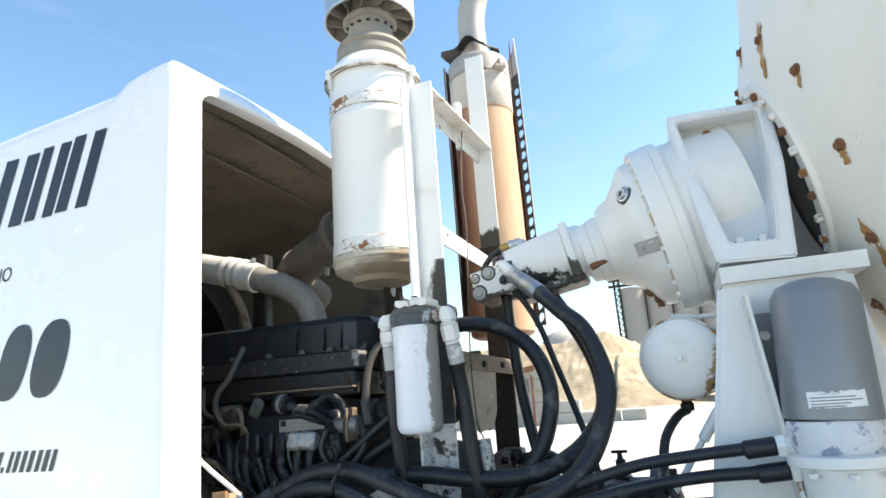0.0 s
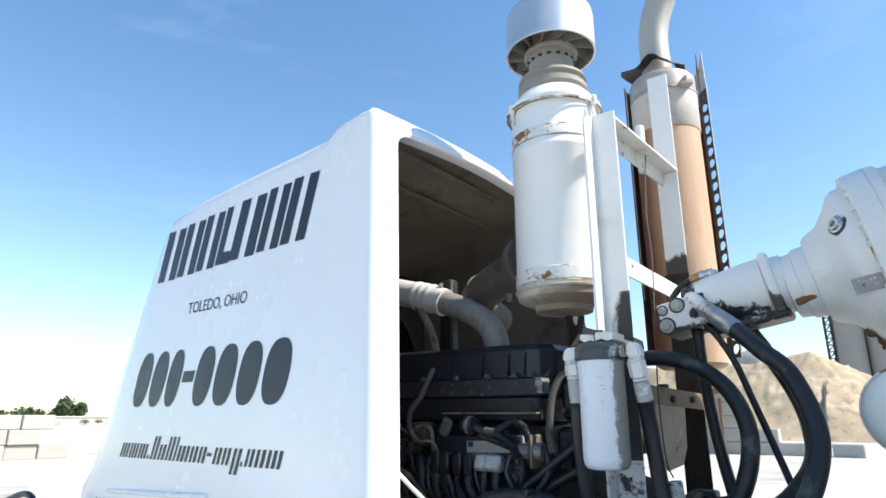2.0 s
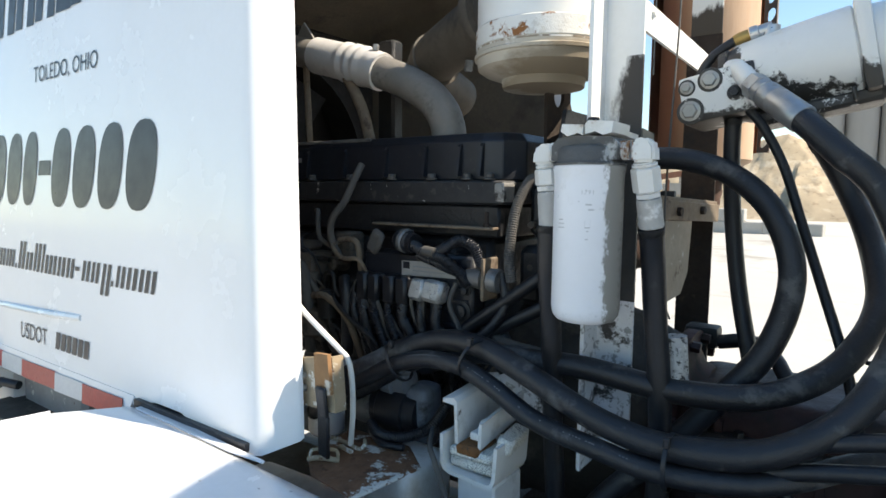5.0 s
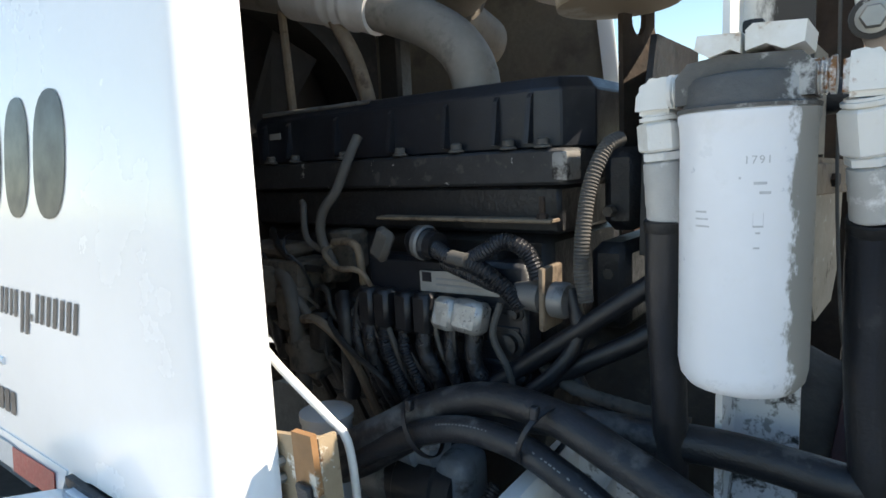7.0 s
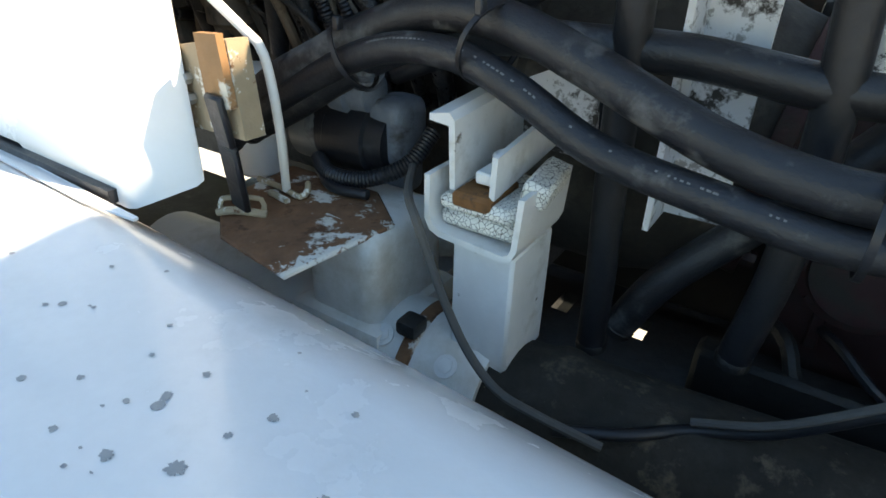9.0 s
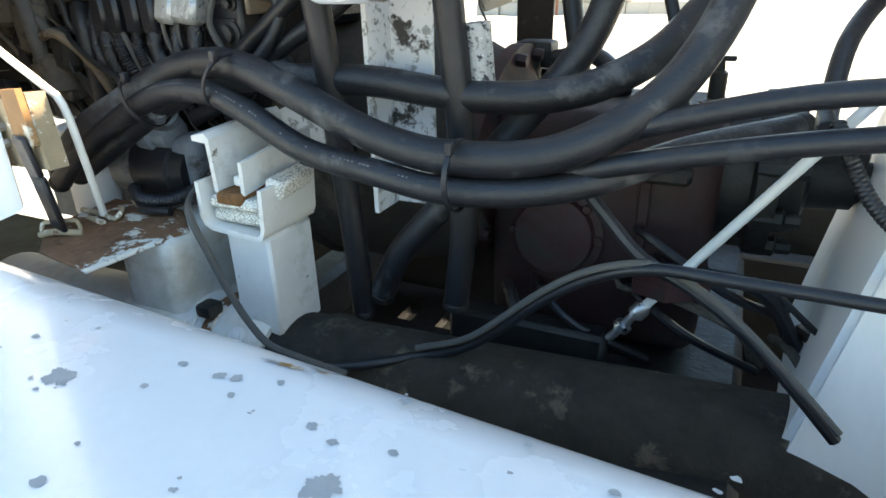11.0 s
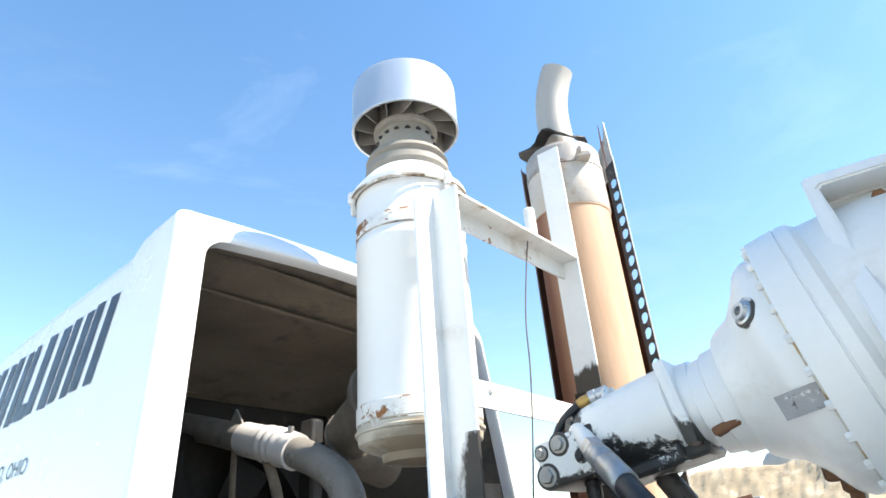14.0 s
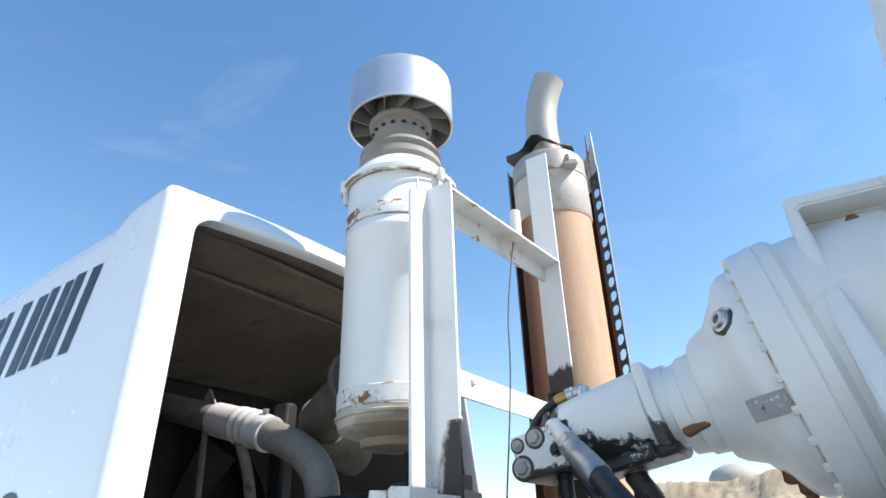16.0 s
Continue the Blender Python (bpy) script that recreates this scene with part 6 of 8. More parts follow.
def make_air_cleaner():
    a = thing("air_cleaner", (AC.x, AC.y, 2.13), "tall white air cleaner with rust bands and silver cap", "air cleaner")
    up = (0, 0, 1)
    bm = B()
    lathe(bm, (AC.x, AC.y, 2.235), up, [(0, 0.172), (0.015, 0.184), (0.05, 0.185), (0.58, 0.185), (0.585, 0.1885), (0.60, 0.1885), (0.605, 0.185), (0.80, 0.185), (0.805, 0.17)], 56)
    part("body", bm, "canister", a)
    bm = B()
    lathe(bm, (AC.x, AC.y, 2.862), up, [(0, 0.1862), (0.002, 0.188), (0.045, 0.188), (0.048, 0.1862)], 56, ends=False)
    part("rust_band", bm, "rustband", a, "rust-flaked upper band")
    bm = B()
    lathe(bm, (AC.x, AC.y, 2.262), up, [(0, 0.1862), (0.002, 0.189), (0.05, 0.189), (0.053, 0.1862)], 56, ends=False)
    part("rust_band", bm, "rustband", a, "rust-flaked lower band")
    for z, r in ((2.857, 0.1868), (2.256, 0.1878), (3.0215, 0.1885)):
        bm = B()
        lathe(bm, (AC.x, AC.y, z), up, [(0, r - 0.004), (0.0005, r), (0.0045, r), (0.005, r - 0.004)], 56, ends=False)
        part("seam", bm, "rustseam", a, "rusty dark seam")
    bm = B()
    ringp = [(AC.x + 0.2035 * math.cos(2 * math.pi * k / 48), AC.y + 0.2035 * math.sin(2 * math.pi * k / 48), 3.022 + 0.004 * math.sin(2 * math.pi * k / 24)) for k in range(49)]
    tube(bm, ringp, 0.0045, 8, smooth_path=False)
    part("clamp_ring", bm, "rustseam", a, "tarnished clamp ring")
    bm = B()
    lathe(bm, (AC.x, AC.y, 2.135), up, [(0.022, 0.10), (0.024, 0.112), (0.046, 0.116), (0.050, 0.128), (0.062, 0.165), (0.074, 0.182), (0.098, 0.186), (0.100, 0.192), (0.108, 0.193), (0.112, 0.187), (0.128, 0.187)], 56)
    part("dust_cup", bm, "cupdirt", a, "dusty white dust cup")
    bm = B()
    lathe(bm, (AC.x, AC.y, 3.025), up, [(0, 0.1862), (0.004, 0.202), (0.018, 0.204), (0.024, 0.190), (0.05, 0.180), (0.085, 0.152), (0.10, 0.135), (0.105, 0.11)], 56)
    part("lid", bm, "canister", a)
    for ang in (-125, -10, 110):
        bm = B()
        c, s = math.cos(radians(ang)), math.sin(radians(ang))
        lathe(bm, (AC.x + 0.203 * c, AC.y + 0.203 * s, 3.005), up, [(0, 0.009), (0.01, 0.014), (0.04, 0.014), (0.046, 0.009)], 12)
        bar(bm, (AC.x + 0.197 * c, AC.y + 0.197 * s, 2.96), (AC.x + 0.20 * c, AC.y + 0.20 * s, 3.02), 0.02, 0.008)
        part("lid_latch", bm, "rustywhite", a)
    bm = B()
    lathe(bm, (AC.x, AC.y, 3.115), up, [(0, 0.140), (0.018, 0.153), (0.042, 0.150), (0.052, 0.138), (0.06, 0.138), (0.070, 0.150), (0.088, 0.142), (0.10, 0.112), (0.105, 0.10), (0.30, 0.10), (0.305, 0.095)], 40)
    part("neck", bm, "vane", a, "beige-grey rubber neck")
    bm = B()
    lathe(bm, (AC.x, AC.y, 3.315), up, [(0.0, 0.102), (0.004, 0.118), (0.02, 0.12), (0.024, 0.10)], 40, ends=False)
    part("neck_collar", bm, "vane", a)
    bm = B()
    lathe(bm, (AC.x, AC.y, 3.332), up, [(0.0, 0.192), (0.0, 0.200), (0.004, 0.201), (0.008, 0.199), (0.175, 0.199), (0.196, 0.195), (0.206, 0.184), (0.214, 0.150), (0.224, 0.08), (0.228, 0.004)], 56, ends=False)
    bm2 = bm
    part("rain_cap", bm2, "cap", a, "dull silver rain cap")
    bm = B()
    lathe(bm, (AC.x, AC.y, 3.46), up, [(0, 0.02), (0.004, 0.188), (0.01, 0.188)], 40)
    part("cap_baffle", bm, "vane", a)
    for k in range(12):
        bm = B()
        t = 2 * math.pi * k / 12
        c, s = math.cos(t), math.sin(t)
        c2, s2 = math.cos(t + 0.35), math.sin(t + 0.35)
        plate(bm, [(AC.x + 0.10 * c, AC.y + 0.10 * s, 3.345), (AC.x + 0.192 * c2, AC.y + 0.192 * s2, 3.338), (AC.x + 0.192 * c2, AC.y + 0.192 * s2, 3.46), (AC.x + 0.10 * c, AC.y + 0.10 * s, 3.46)], (-s, c, 0), 0.004)
        part("vane", bm, "vane", a, smooth=False)
    for k in range(16):
        bm = B()
        t = 2 * math.pi * k / 16
        c, s = math.cos(t), math.sin(t)
        box(bm, (AC.x + 0.1 * c - 0.008, AC.y + 0.1 * s - 0.008, 3.285), (AC.x + 0.1 * c + 0.008, AC.y + 0.1 * s + 0.008, 3.293), 0.001)
        part("neck_slot", bm, "black", a)
    # outlet elbow into the hood
    bm = B()
    tube(bm, [(-0.93, 2.15, 2.42), (-1.06, 2.19, 2.39), (-1.20, 2.27, 2.375), (-1.38, 2.36, 2.335), (-1.46, 2.45, 2.30), (-1.48, 2.66, 2.25)], 0.086, 24, 0.02)
    part("outlet_elbow", bm, "elbowrubber", a, "dusty grey rubber elbow")
    bm = B()
    lathe(bm, (-1.02, 2.175, 2.40), (-1, 0.36, -0.14), [(0, 0.086), (0.002, 0.112), (0.018, 0.118), (0.038, 0.112), (0.042, 0.086)], 32)
    part("elbow_collar", bm, "elbowrubber", a)
    bm = B()
    lathe(bm, (-1.36, 2.35, 2.338), (-1, 0.5, -0.22), [(0, 0.086), (0.002, 0.096), (0.022, 0.096), (0.024, 0.086)], 32)
    part("elbow_clamp", bm, "elbowrubber", a)
    bm = B()
    hexnut(bm, (-1.16, 2.25, 2.292), (-0.1, 0, -1), 0.014, 0.035)
    part("drain_plug", bm, "alu", a)


make_air_cleaner()


def make_frame():
    f = thing("stack_frame", (-0.55, 2.3, 1.2), "white angle-iron frame between air cleaner and muffler, chipped foot", "steel frame")
    bm = B()
    plate(bm, [(-0.606, 1.880, 1.22), (-0.597, 1.880, 1.22), (-0.597, 1.962, 1.22), (-0.512, 1.962, 1.22), (-0.512, 1.971, 1.22), (-0.606, 1.971, 1.22)], (0, 0, 1), 0.40)
    lower = part("post", bm, "peeled", f, "scuffed lower post with peeling white paint", smooth=False)
    bm = B()
    plate(bm, [(-0.606, 1.880, 1.62), (-0.597, 1.880, 1.62), (-0.597, 1.962, 1.62), (-0.512, 1.962, 1.62), (-0.512, 1.971, 1.62), (-0.606, 1.971, 1.62)], (0, 0, 1), 0.32)
    part("post", bm, "grime", f, "oil-blackened stretch of the post", smooth=False)
    bm = B()
    plate(bm, [(-0.606, 1.880, 1.94), (-0.597, 1.880, 1.94), (-0.597, 1.962, 1.94), (-0.512, 1.962, 1.94), (-0.512, 1.971, 1.94), (-0.606, 1.971, 1.94)], (0, 0, 1), 0.24)
    part("post", bm, "postsoot", f, "oil-streaked stretch of the white post", smooth=False)
    bm = B()
    plate(bm, [(-0.606, 1.880, 2.18), (-0.597, 1.880, 2.18), (-0.597, 1.962, 2.18), (-0.512, 1.962, 2.18), (-0.512, 1.971, 2.18), (-0.606, 1.971, 2.18)], (0, 0, 1), 0.66)
    for v in bm.verts:
        if v.co.z > 2.8 and v.co.y > 1.95:
            v.co.z += 0.035
    part("post", bm, "white", f, smooth=False)
    bm = B()
    plate(bm, [(-0.597, 2.690, 1.22), (-0.492, 2.690, 1.22), (-0.492, 2.698, 1.22), (-0.597, 2.698, 1.22)], (0, 0, 1), 1.16)
    part("post", bm, "rustiron", f, "rust-brown lower post", smooth=False)
    bm = B()
    plate(bm, [(-0.587, 2.688, 2.38), (-0.494, 2.688, 2.38), (-0.494, 2.697, 2.38), (-0.587, 2.697, 2.38)], (0, 0, 1), 0.17)
    part("post", bm, "farpostsoot", f, "soot-stained stretch of the far post", smooth=False)
    bm = B()
    plate(bm, [(-0.587, 2.688, 2.55), (-0.494, 2.688, 2.55), (-0.494, 2.697, 2.55), (-0.587, 2.697, 2.55)], (0, 0, 1), 0.835)
    part("post", bm, "white", f, smooth=False)
    # upper beam: angle with its flange below
    bm = B()
    plate(bm, [(-0.603, 1.97, 2.875), (-0.528, 1.97, 2.875), (-0.490, 2.69, 2.875), (-0.565, 2.69, 2.875)], (0, 0, -1), 0.008)
    plate(bm, [(-0.603, 1.97, 2.867), (-0.595, 1.97, 2.867), (-0.557, 2.69, 2.867), (-0.565, 2.69, 2.867)], (0, 0, -1), 0.062)
    part("upper_beam", bm, "rustywhite", f, smooth=False)
    bm = B()
    bar(bm, (-0.525, 1.97, 2.275), (-0.528, 2.69, 2.275), 0.008, 0.07, bevel=0.001)
    part("lower_beam", bm, "white", f)
    bm = B()
    bar(bm, (-0.60, 1.972, 1.870), (-0.525, 2.688, 1.842), 0.09, 0.012)
    bar(bm, (-0.555, 1.972, 1.838), (-0.480, 2.688, 1.810), 0.010, 0.055)
    part("cross_rail", bm, "tan", f, "dusty rust-brown cross rail")
    for y, x in ((2.33, -0.513), (2.52, -0.493)):
        bm = B()
        hexnut(bm, (x, y, 1.822), (1, -0.12, 0), 0.014, 0.012)
        part("bolt", bm, "rustiron", f)
    bm = B()
    hexnut(bm, (-0.55, 2.36, 1.861), (0, 0, 1), 0.022, 0.018)
    part("bolt", bm, "darkiron", f)
    bm = B()
    plate(bm, [(-0.52, 1.973, 1.872), (-0.512, 2.035, 1.872), (-0.512, 2.035, 2.010), (-0.52, 1.973, 2.018)], (1, 0.1, 0), 0.010)
    part("gusset", bm, "dustytan", f, "dusty tan gusset plate", smooth=False)
    bm = B()
    rod(bm, (-0.515, 2.012, 1.985), (-0.495, 2.012, 1.985), 0.009)
    part("gusset_bolt", bm, "rustiron", f)
    bm = B()
    plate(bm, [(-0.540, 2.199, 1.815), (-0.512, 2.462, 1.808), (-0.514, 2.441, 1.642), (-0.519, 2.392, 1.583), (-0.533, 2.263, 1.569), (-0.541, 2.186, 1.667)], (1, -0.1, 0), 0.008)
    part("shield_plate", bm, "dustytan", f, "bent dusty tan shield plate", smooth=False)
    bm = B()
    hexnut(bm, (-0.533, 2.05, 2.29), (1, 0, 0), 0.011, 0.02)
    part("bolt", bm, "rustywhite", f)
    # strap round the air cleaner
    bm = B()
    bar(bm, (-0.604, 1.92, 2.875), (-0.66, 2.02, 2.88), 0.008, 0.05)
    part("clamp_tab", bm, "rustywhite", f)
    bm = B()
    bar(bm, (-0.604, 1.92, 2.285), (-0.66, 2.02, 2.29), 0.008, 0.045)
    part("clamp_tab", bm, "rustywhite", f)
    # thin wire hanging from the beam
    bm = B()
    tube(bm, [(-0.548, 2.42, 2.866), (-0.546, 2.38, 2.75), (-0.535, 2.31, 2.55), (-0.512, 2.255, 2.38), (-0.505, 2.21, 2.2), (-0.497, 2.15, 2.0), (-0.488, 2.10, 1.8), (-0.475, 2.08, 1.62), (-0.47, 2.12, 1.56)], 0.0026, 6, 0.03)
    solo("hanging_wire", bm, "dustgrey", "thin grey wire hanging from the white frame", "wire")


make_frame()

MUF = Vector((-0.577, 2.905, 0))


def make_muffler():
    m = thing("exhaust_muffler", (MUF.x, MUF.y, 1.95), "heat-faded tan exhaust muffler with rust bands and grey stack", "muffler")
    up = (0, 0, 1)
    bm = B()
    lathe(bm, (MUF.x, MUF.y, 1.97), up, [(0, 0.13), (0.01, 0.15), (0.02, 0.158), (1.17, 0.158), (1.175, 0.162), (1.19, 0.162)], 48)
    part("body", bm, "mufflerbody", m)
    bm = B()
    lathe(bm, (MUF.x, MUF.y, 3.15), up, [(0, 0.162), (0.004, 0.165), (0.195, 0.165), (0.198, 0.162)], 48)
    part("lower_band", bm, "bandlow", m, "rust-stained band")
    bm = B()
    lathe(bm, (MUF.x, MUF.y, 3.346), up, [(0, 0.160), (0.002, 0.168), (0.018, 0.168), (0.020, 0.163)], 48)
    part("band_ring", bm, "band", m, "grey clamp ring")
    bm = B()
    lathe(bm, (MUF.x, MUF.y, 3.365), up, [(0, 0.163), (0.075, 0.164), (0.085, 0.160), (0.098, 0.150), (0.10, 0.085)], 48)
    part("upper_band", bm, "bandtop", m, "scorched grey top band")
    bm = B()
    tube(bm, [(MUF.x - 0.034, MUF.y + 0.09, 3.42), (MUF.x - 0.040, MUF.y + 0.09, 3.62), (MUF.x - 0.043, MUF.y + 0.09, 3.77), (MUF.x - 0.030, MUF.y + 0.09, 3.88), (MUF.x - 0.001, MUF.y + 0.09, 3.975), (MUF.x + 0.027, MUF.y + 0.09, 4.035)], 0.079, 32, 0.02)
    part("stack_pipe", bm, "stack", m, "curved grey stack pipe")
    # torn flange under the stack pipe
    bm = B()
    ring = []
    for k in range(28):
        a = 2 * math.pi * k / 28
        left, front, right = max(0.0, math.cos(a - 3.4)) ** 7, max(0.0, math.cos(a - 4.75)) ** 9, max(0.0, math.cos(a + 0.25)) ** 7
        rr = 0.122 + 0.070 * left + 0.02 * front + 0.030 * right + 0.012 * noise.noise(Vector((k * 0.9, 0, 0)))
        zz = 3.565 + 0.04 * left + 0.055 * front - 0.01 * right + 0.01 * noise.noise(Vector((k * 0.7, 4.0, 0)))
        ring.append((Vector((MUF.x - 0.026 + 0.084 * math.cos(a), MUF.y + 0.09 + 0.084 * math.sin(a), 3.60 + 0.03 * front)), Vector((MUF.x - 0.034 + rr * math.cos(a), MUF.y + 0.07 + rr * math.sin(a), zz))))
    vi, vo = [bm.verts.new(p) for p, _ in ring], [bm.verts.new(q) for _, q in ring]
    wi, wo = [bm.verts.new(p - Vector((0, 0, 0.006))) for p, _ in ring], [bm.verts.new(q - Vector((0, 0, 0.006))) for _, q in ring]
    for k in range(28):
        j = (k + 1) % 28
        bm.faces.new((vi[k], vi[j], vo[j], vo[k]))
        bm.faces.new((wi[k], wo[k], wo[j], wi[j]))
        bm.faces.new((vo[k], vo[j], wo[j], wo[k]))
        bm.faces.new((vi[k], wi[k], wi[j], vi[j]))
    part("torn_flange", bm, "darkiron", m, "torn dark flange")
    # heat shield half shell behind, with slotted edge
    bm = B()
    pts, pts2 = [], []
    for k in range(19):
        a = radians(28 + 165 * k / 18)
        pts.append((MUF.x + 0.192 * math.cos(a), MUF.y + 0.192 * math.sin(a)))
        pts2.append((MUF.x + 0.189 * math.cos(a), MUF.y + 0.189 * math.sin(a)))
    z0, z1 = 2.02, 3.48
    loop = pts + pts2[::-1]
    plate(bm, [(x, y, z0) for x, y in loop], (0, 0, 1), z1 - z0)
    for v in bm.verts:
        if v.co.z > 3 and v.co.x > MUF.x + 0.16:
            v.co.z += 0.14
    part("heat_shield", bm, "mufflerdark", m, "dark rusted heat shield")
    # slotted flange strip along the shield's near edge
    xe, ye = MUF.x + 0.158, MUF.y + 0.085
    dx, dy = 0.038, 0.016
    wide = math.hypot(dx, dy)
    loops = [[(0.0, z0), (wide, z0), (wide, 3.42), (0.0, 3.38)]]
    z = z0 + 0.04
    while z < 3.35:
        loops.append([(wide * 0.52 + 0.0145 * math.cos(q * math.pi / 6), z + 0.009 * math.cos(q * math.pi / 6) + 0.0215 * math.sin(q * math.pi / 6)) for q in range(12)])
        z += 0.062
    bm = B()
    sheets = []
    for back in (0.0, 0.003):
        rings = [[bm.verts.new((xe + dx * u / wide + 0.4 * back, ye + dy * u / wide + 0.9 * back, h)) for u, h in lp] for lp in loops]
        edges = [bm.edges.new((r[k], r[(k + 1) % len(r)])) for r in rings for k in range(len(r))]
        bmesh.ops.triangle_fill(bm, edges=edges, use_beauty=True)
        sheets.append(rings)
    for r0, r1 in zip(*sheets):
        for k in range(len(r0)):
            j = (k + 1) % len(r0)
            bm.faces.new((r0[k], r0[j], r1[j], r1[k]))
    part("slotted_edge", bm, "slotdark", m, "dark shield edge pierced with oval slots", smooth=False)
    # bright metal rod imitates sky light on the strip's outer edge
    bm = B()
    rod(bm, (xe + dx * 1.04, ye + dy * 1.04, z0), (xe + dx * 1.04, ye + dy * 1.04, 3.44), 0.0028, 8)
    part("shield_rim", bm, "cap", m, "bright rim standing in for the sky-lit shield edge")
    bm = B()
    plate(bm, [(xe - 0.02, ye, 3.30), (xe + dx, ye + dy, 3.36), (xe + dx - 0.004, ye + dy, 3.635), (xe + dx - 0.022, ye + dy, 3.545), (xe - 0.03, ye + 0.02, 3.47)], (0.5, 0.86, 0), 0.004)
    part("shield_fin", bm, "band", m, smooth=False)
    bm = B()
    box(bm, (MUF.x + 0.115, MUF.y - 0.135, 3.345), (MUF.x + 0.175, MUF.y - 0.085, 3.375), 0.005, pose(0, 0, 0, 0, 0, 35).to_3x3().to_4x4())
    hexnut(bm, (MUF.x + 0.15, MUF.y - 0.15, 3.36), (0.4, -0.9, 0), 0.012, 0.03)
    part("band_clamp", bm, "band", m)
    bm = B()
    plate(bm, [(MUF.x - 0.175, MUF.y - 0.06, 2.3), (MUF.x - 0.165, MUF.y - 0.08, 2.3), (MUF.x - 0.165, MUF.y - 0.08, 3.46), (MUF.x - 0.175, MUF.y - 0.06, 3.46)], (0.3, 0.9, 0), 0.004)
    part("shield_edge", bm, "band", m, smooth=False)
    # lower pipe into the engine bay
    bm = B()
    tube(bm, [(MUF.x, MUF.y, 2.0), (MUF.x, MUF.y, 1.85), (MUF.x - 0.06, MUF.y - 0.06, 1.72), (MUF.x - 0.2, MUF.y - 0.2, 1.66), (MUF.x - 0.4, MUF.y - 0.35, 1.66)], 0.065, 20, 0.015, lambda i, n: 1.0 if i % 2 else 0.94)
    part("flex_pipe", bm, "flexdark", m, "rusty flexible exhaust pipe")
    # small capped pipe behind
    bm = B()
    rod(bm, (-0.62, 2.60, 2.86), (-0.62, 2.60, 3.10), 0.022)
    part("small_stub", bm, "white", m)


make_muffler()


# ---- hydraulic oil filter ----
FI = Vector((-0.556, 1.778, 0))


def make_filter():
    f = thing("oil_filter", (FI.x, FI.y, 1.62), "white spin-on hydraulic oil filter under a cast head with white elbows", "oil filter")
    up = (0, 0, 1)
    bm = B()
    lathe(bm, (FI.x, FI.y, 1.604), up, [(0, 0.05), (0.004, 0.060), (0.014, 0.0675), (0.03, 0.0705), (0.294, 0.0705), (0.308, 0.0715), (0.312, 0.073), (0.320, 0.073), (0.325, 0.069)], 48)
    can = part("can", bm, "filtercan2", f, "white can with ragged grey overspray")

    def on_can(a, z, r=0.0708):
        return (FI.x + r * math.cos(a), FI.y + r * math.sin(a), z)

    mid = radians(-97)
    lettering("print_number", "1791", can, "canprint", lambda x, y: on_can(mid + 0.28 + x / 0.0708, 1.868 + y), 0.012, 1.2)
    # faded print: thin bars, a dot and a cup outline
    for u0, u1, z0, z1 in ((0.42, 0.60, 1.846, 1.849), (0.50, 0.66, 1.836, 1.839), (0.22, 0.25, 1.852, 1.8545), (0.42, 0.425, 1.802, 1.816), (0.56, 0.565, 1.802, 1.816), (0.42, 0.565, 1.801, 1.803), (0.46, 0.525, 1.794, 1.796), (0.43, 0.52, 1.778, 1.780),
                           (-0.45, -0.20, 1.80, 1.802), (-0.45, -0.22, 1.808, 1.810), (-0.45, -0.25, 1.816, 1.818)):
        bm = B()
        n = 5
        lo = [bm.verts.new(on_can(mid + u0 + (u1 - u0) * k / n, z0)) for k in range(n + 1)]
        hi = [bm.verts.new(on_can(mid + u0 + (u1 - u0) * k / n, z1)) for k in range(n + 1)]
        for k in range(n):
            bm.faces.new((lo[k], lo[k + 1], hi[k + 1], hi[k]))
        part("print_bar", bm, "canprint", can, smooth=False)
    # cast head: lip, round body, port block with sloping shoulders
    bm = B()
    lathe(bm, (FI.x, FI.y, 1.925), up, [(0, 0.060), (0.001, 0.0735), (0.005, 0.074), (0.007, 0.069), (0.012, 0.0665), (0.030, 0.0655), (0.038, 0.060), (0.042, 0.045)], 40)
    plate(bm, [(-0.625, FI.y - 0.036, 1.936), (-0.487, FI.y - 0.036, 1.936), (-0.487, FI.y - 0.036, 1.968), (-0.500, FI.y - 0.036, 1.981), (-0.575, FI.y - 0.036, 1.986), (-0.612, FI.y - 0.036, 1.981), (-0.625, FI.y - 0.036, 1.966)], (0, 1, 0), 0.076)
    part("head", bm, "filterhead", f, "dark grey cast filter head")
    # split mounting bracket, flame-cut along its lower edge
    bm = B()
    plate(bm, [(-0.603, 1.735, 1.994), (-0.588, 1.735, 1.984), (-0.566, 1.735, 1.990), (-0.556, 1.735, 1.985), (-0.556, 1.735, 2.006), (-0.600, 1.735, 2.009)], (0, 1, 0), 0.10)
    plate(bm, [(-0.552, 1.738, 1.987), (-0.532, 1.738, 1.992), (-0.515, 1.738, 1.984), (-0.497, 1.738, 1.989), (-0.495, 1.738, 2.010), (-0.545, 1.738, 2.014), (-0.552, 1.738, 2.008)], (0, 1, 0), 0.10)
    part("bracket", bm, "rustywhite", f, "split white mounting bracket", smooth=False)
    bm = B()
    hexnut(bm, (FI.x + 0.005, FI.y, 2.012), up, 0.012, 0.012)
    part("bolt", bm, "darkiron", f)
    bm = B()
    plate(bm, [(FI.x - 0.03, 1.830, 1.990), (FI.x + 0.05, 1.830, 1.990), (FI.x + 0.04, 1.963, 1.990), (FI.x - 0.03, 1.963, 1.990)], up, 0.012)
    part("arm", bm, "rustywhite", f)
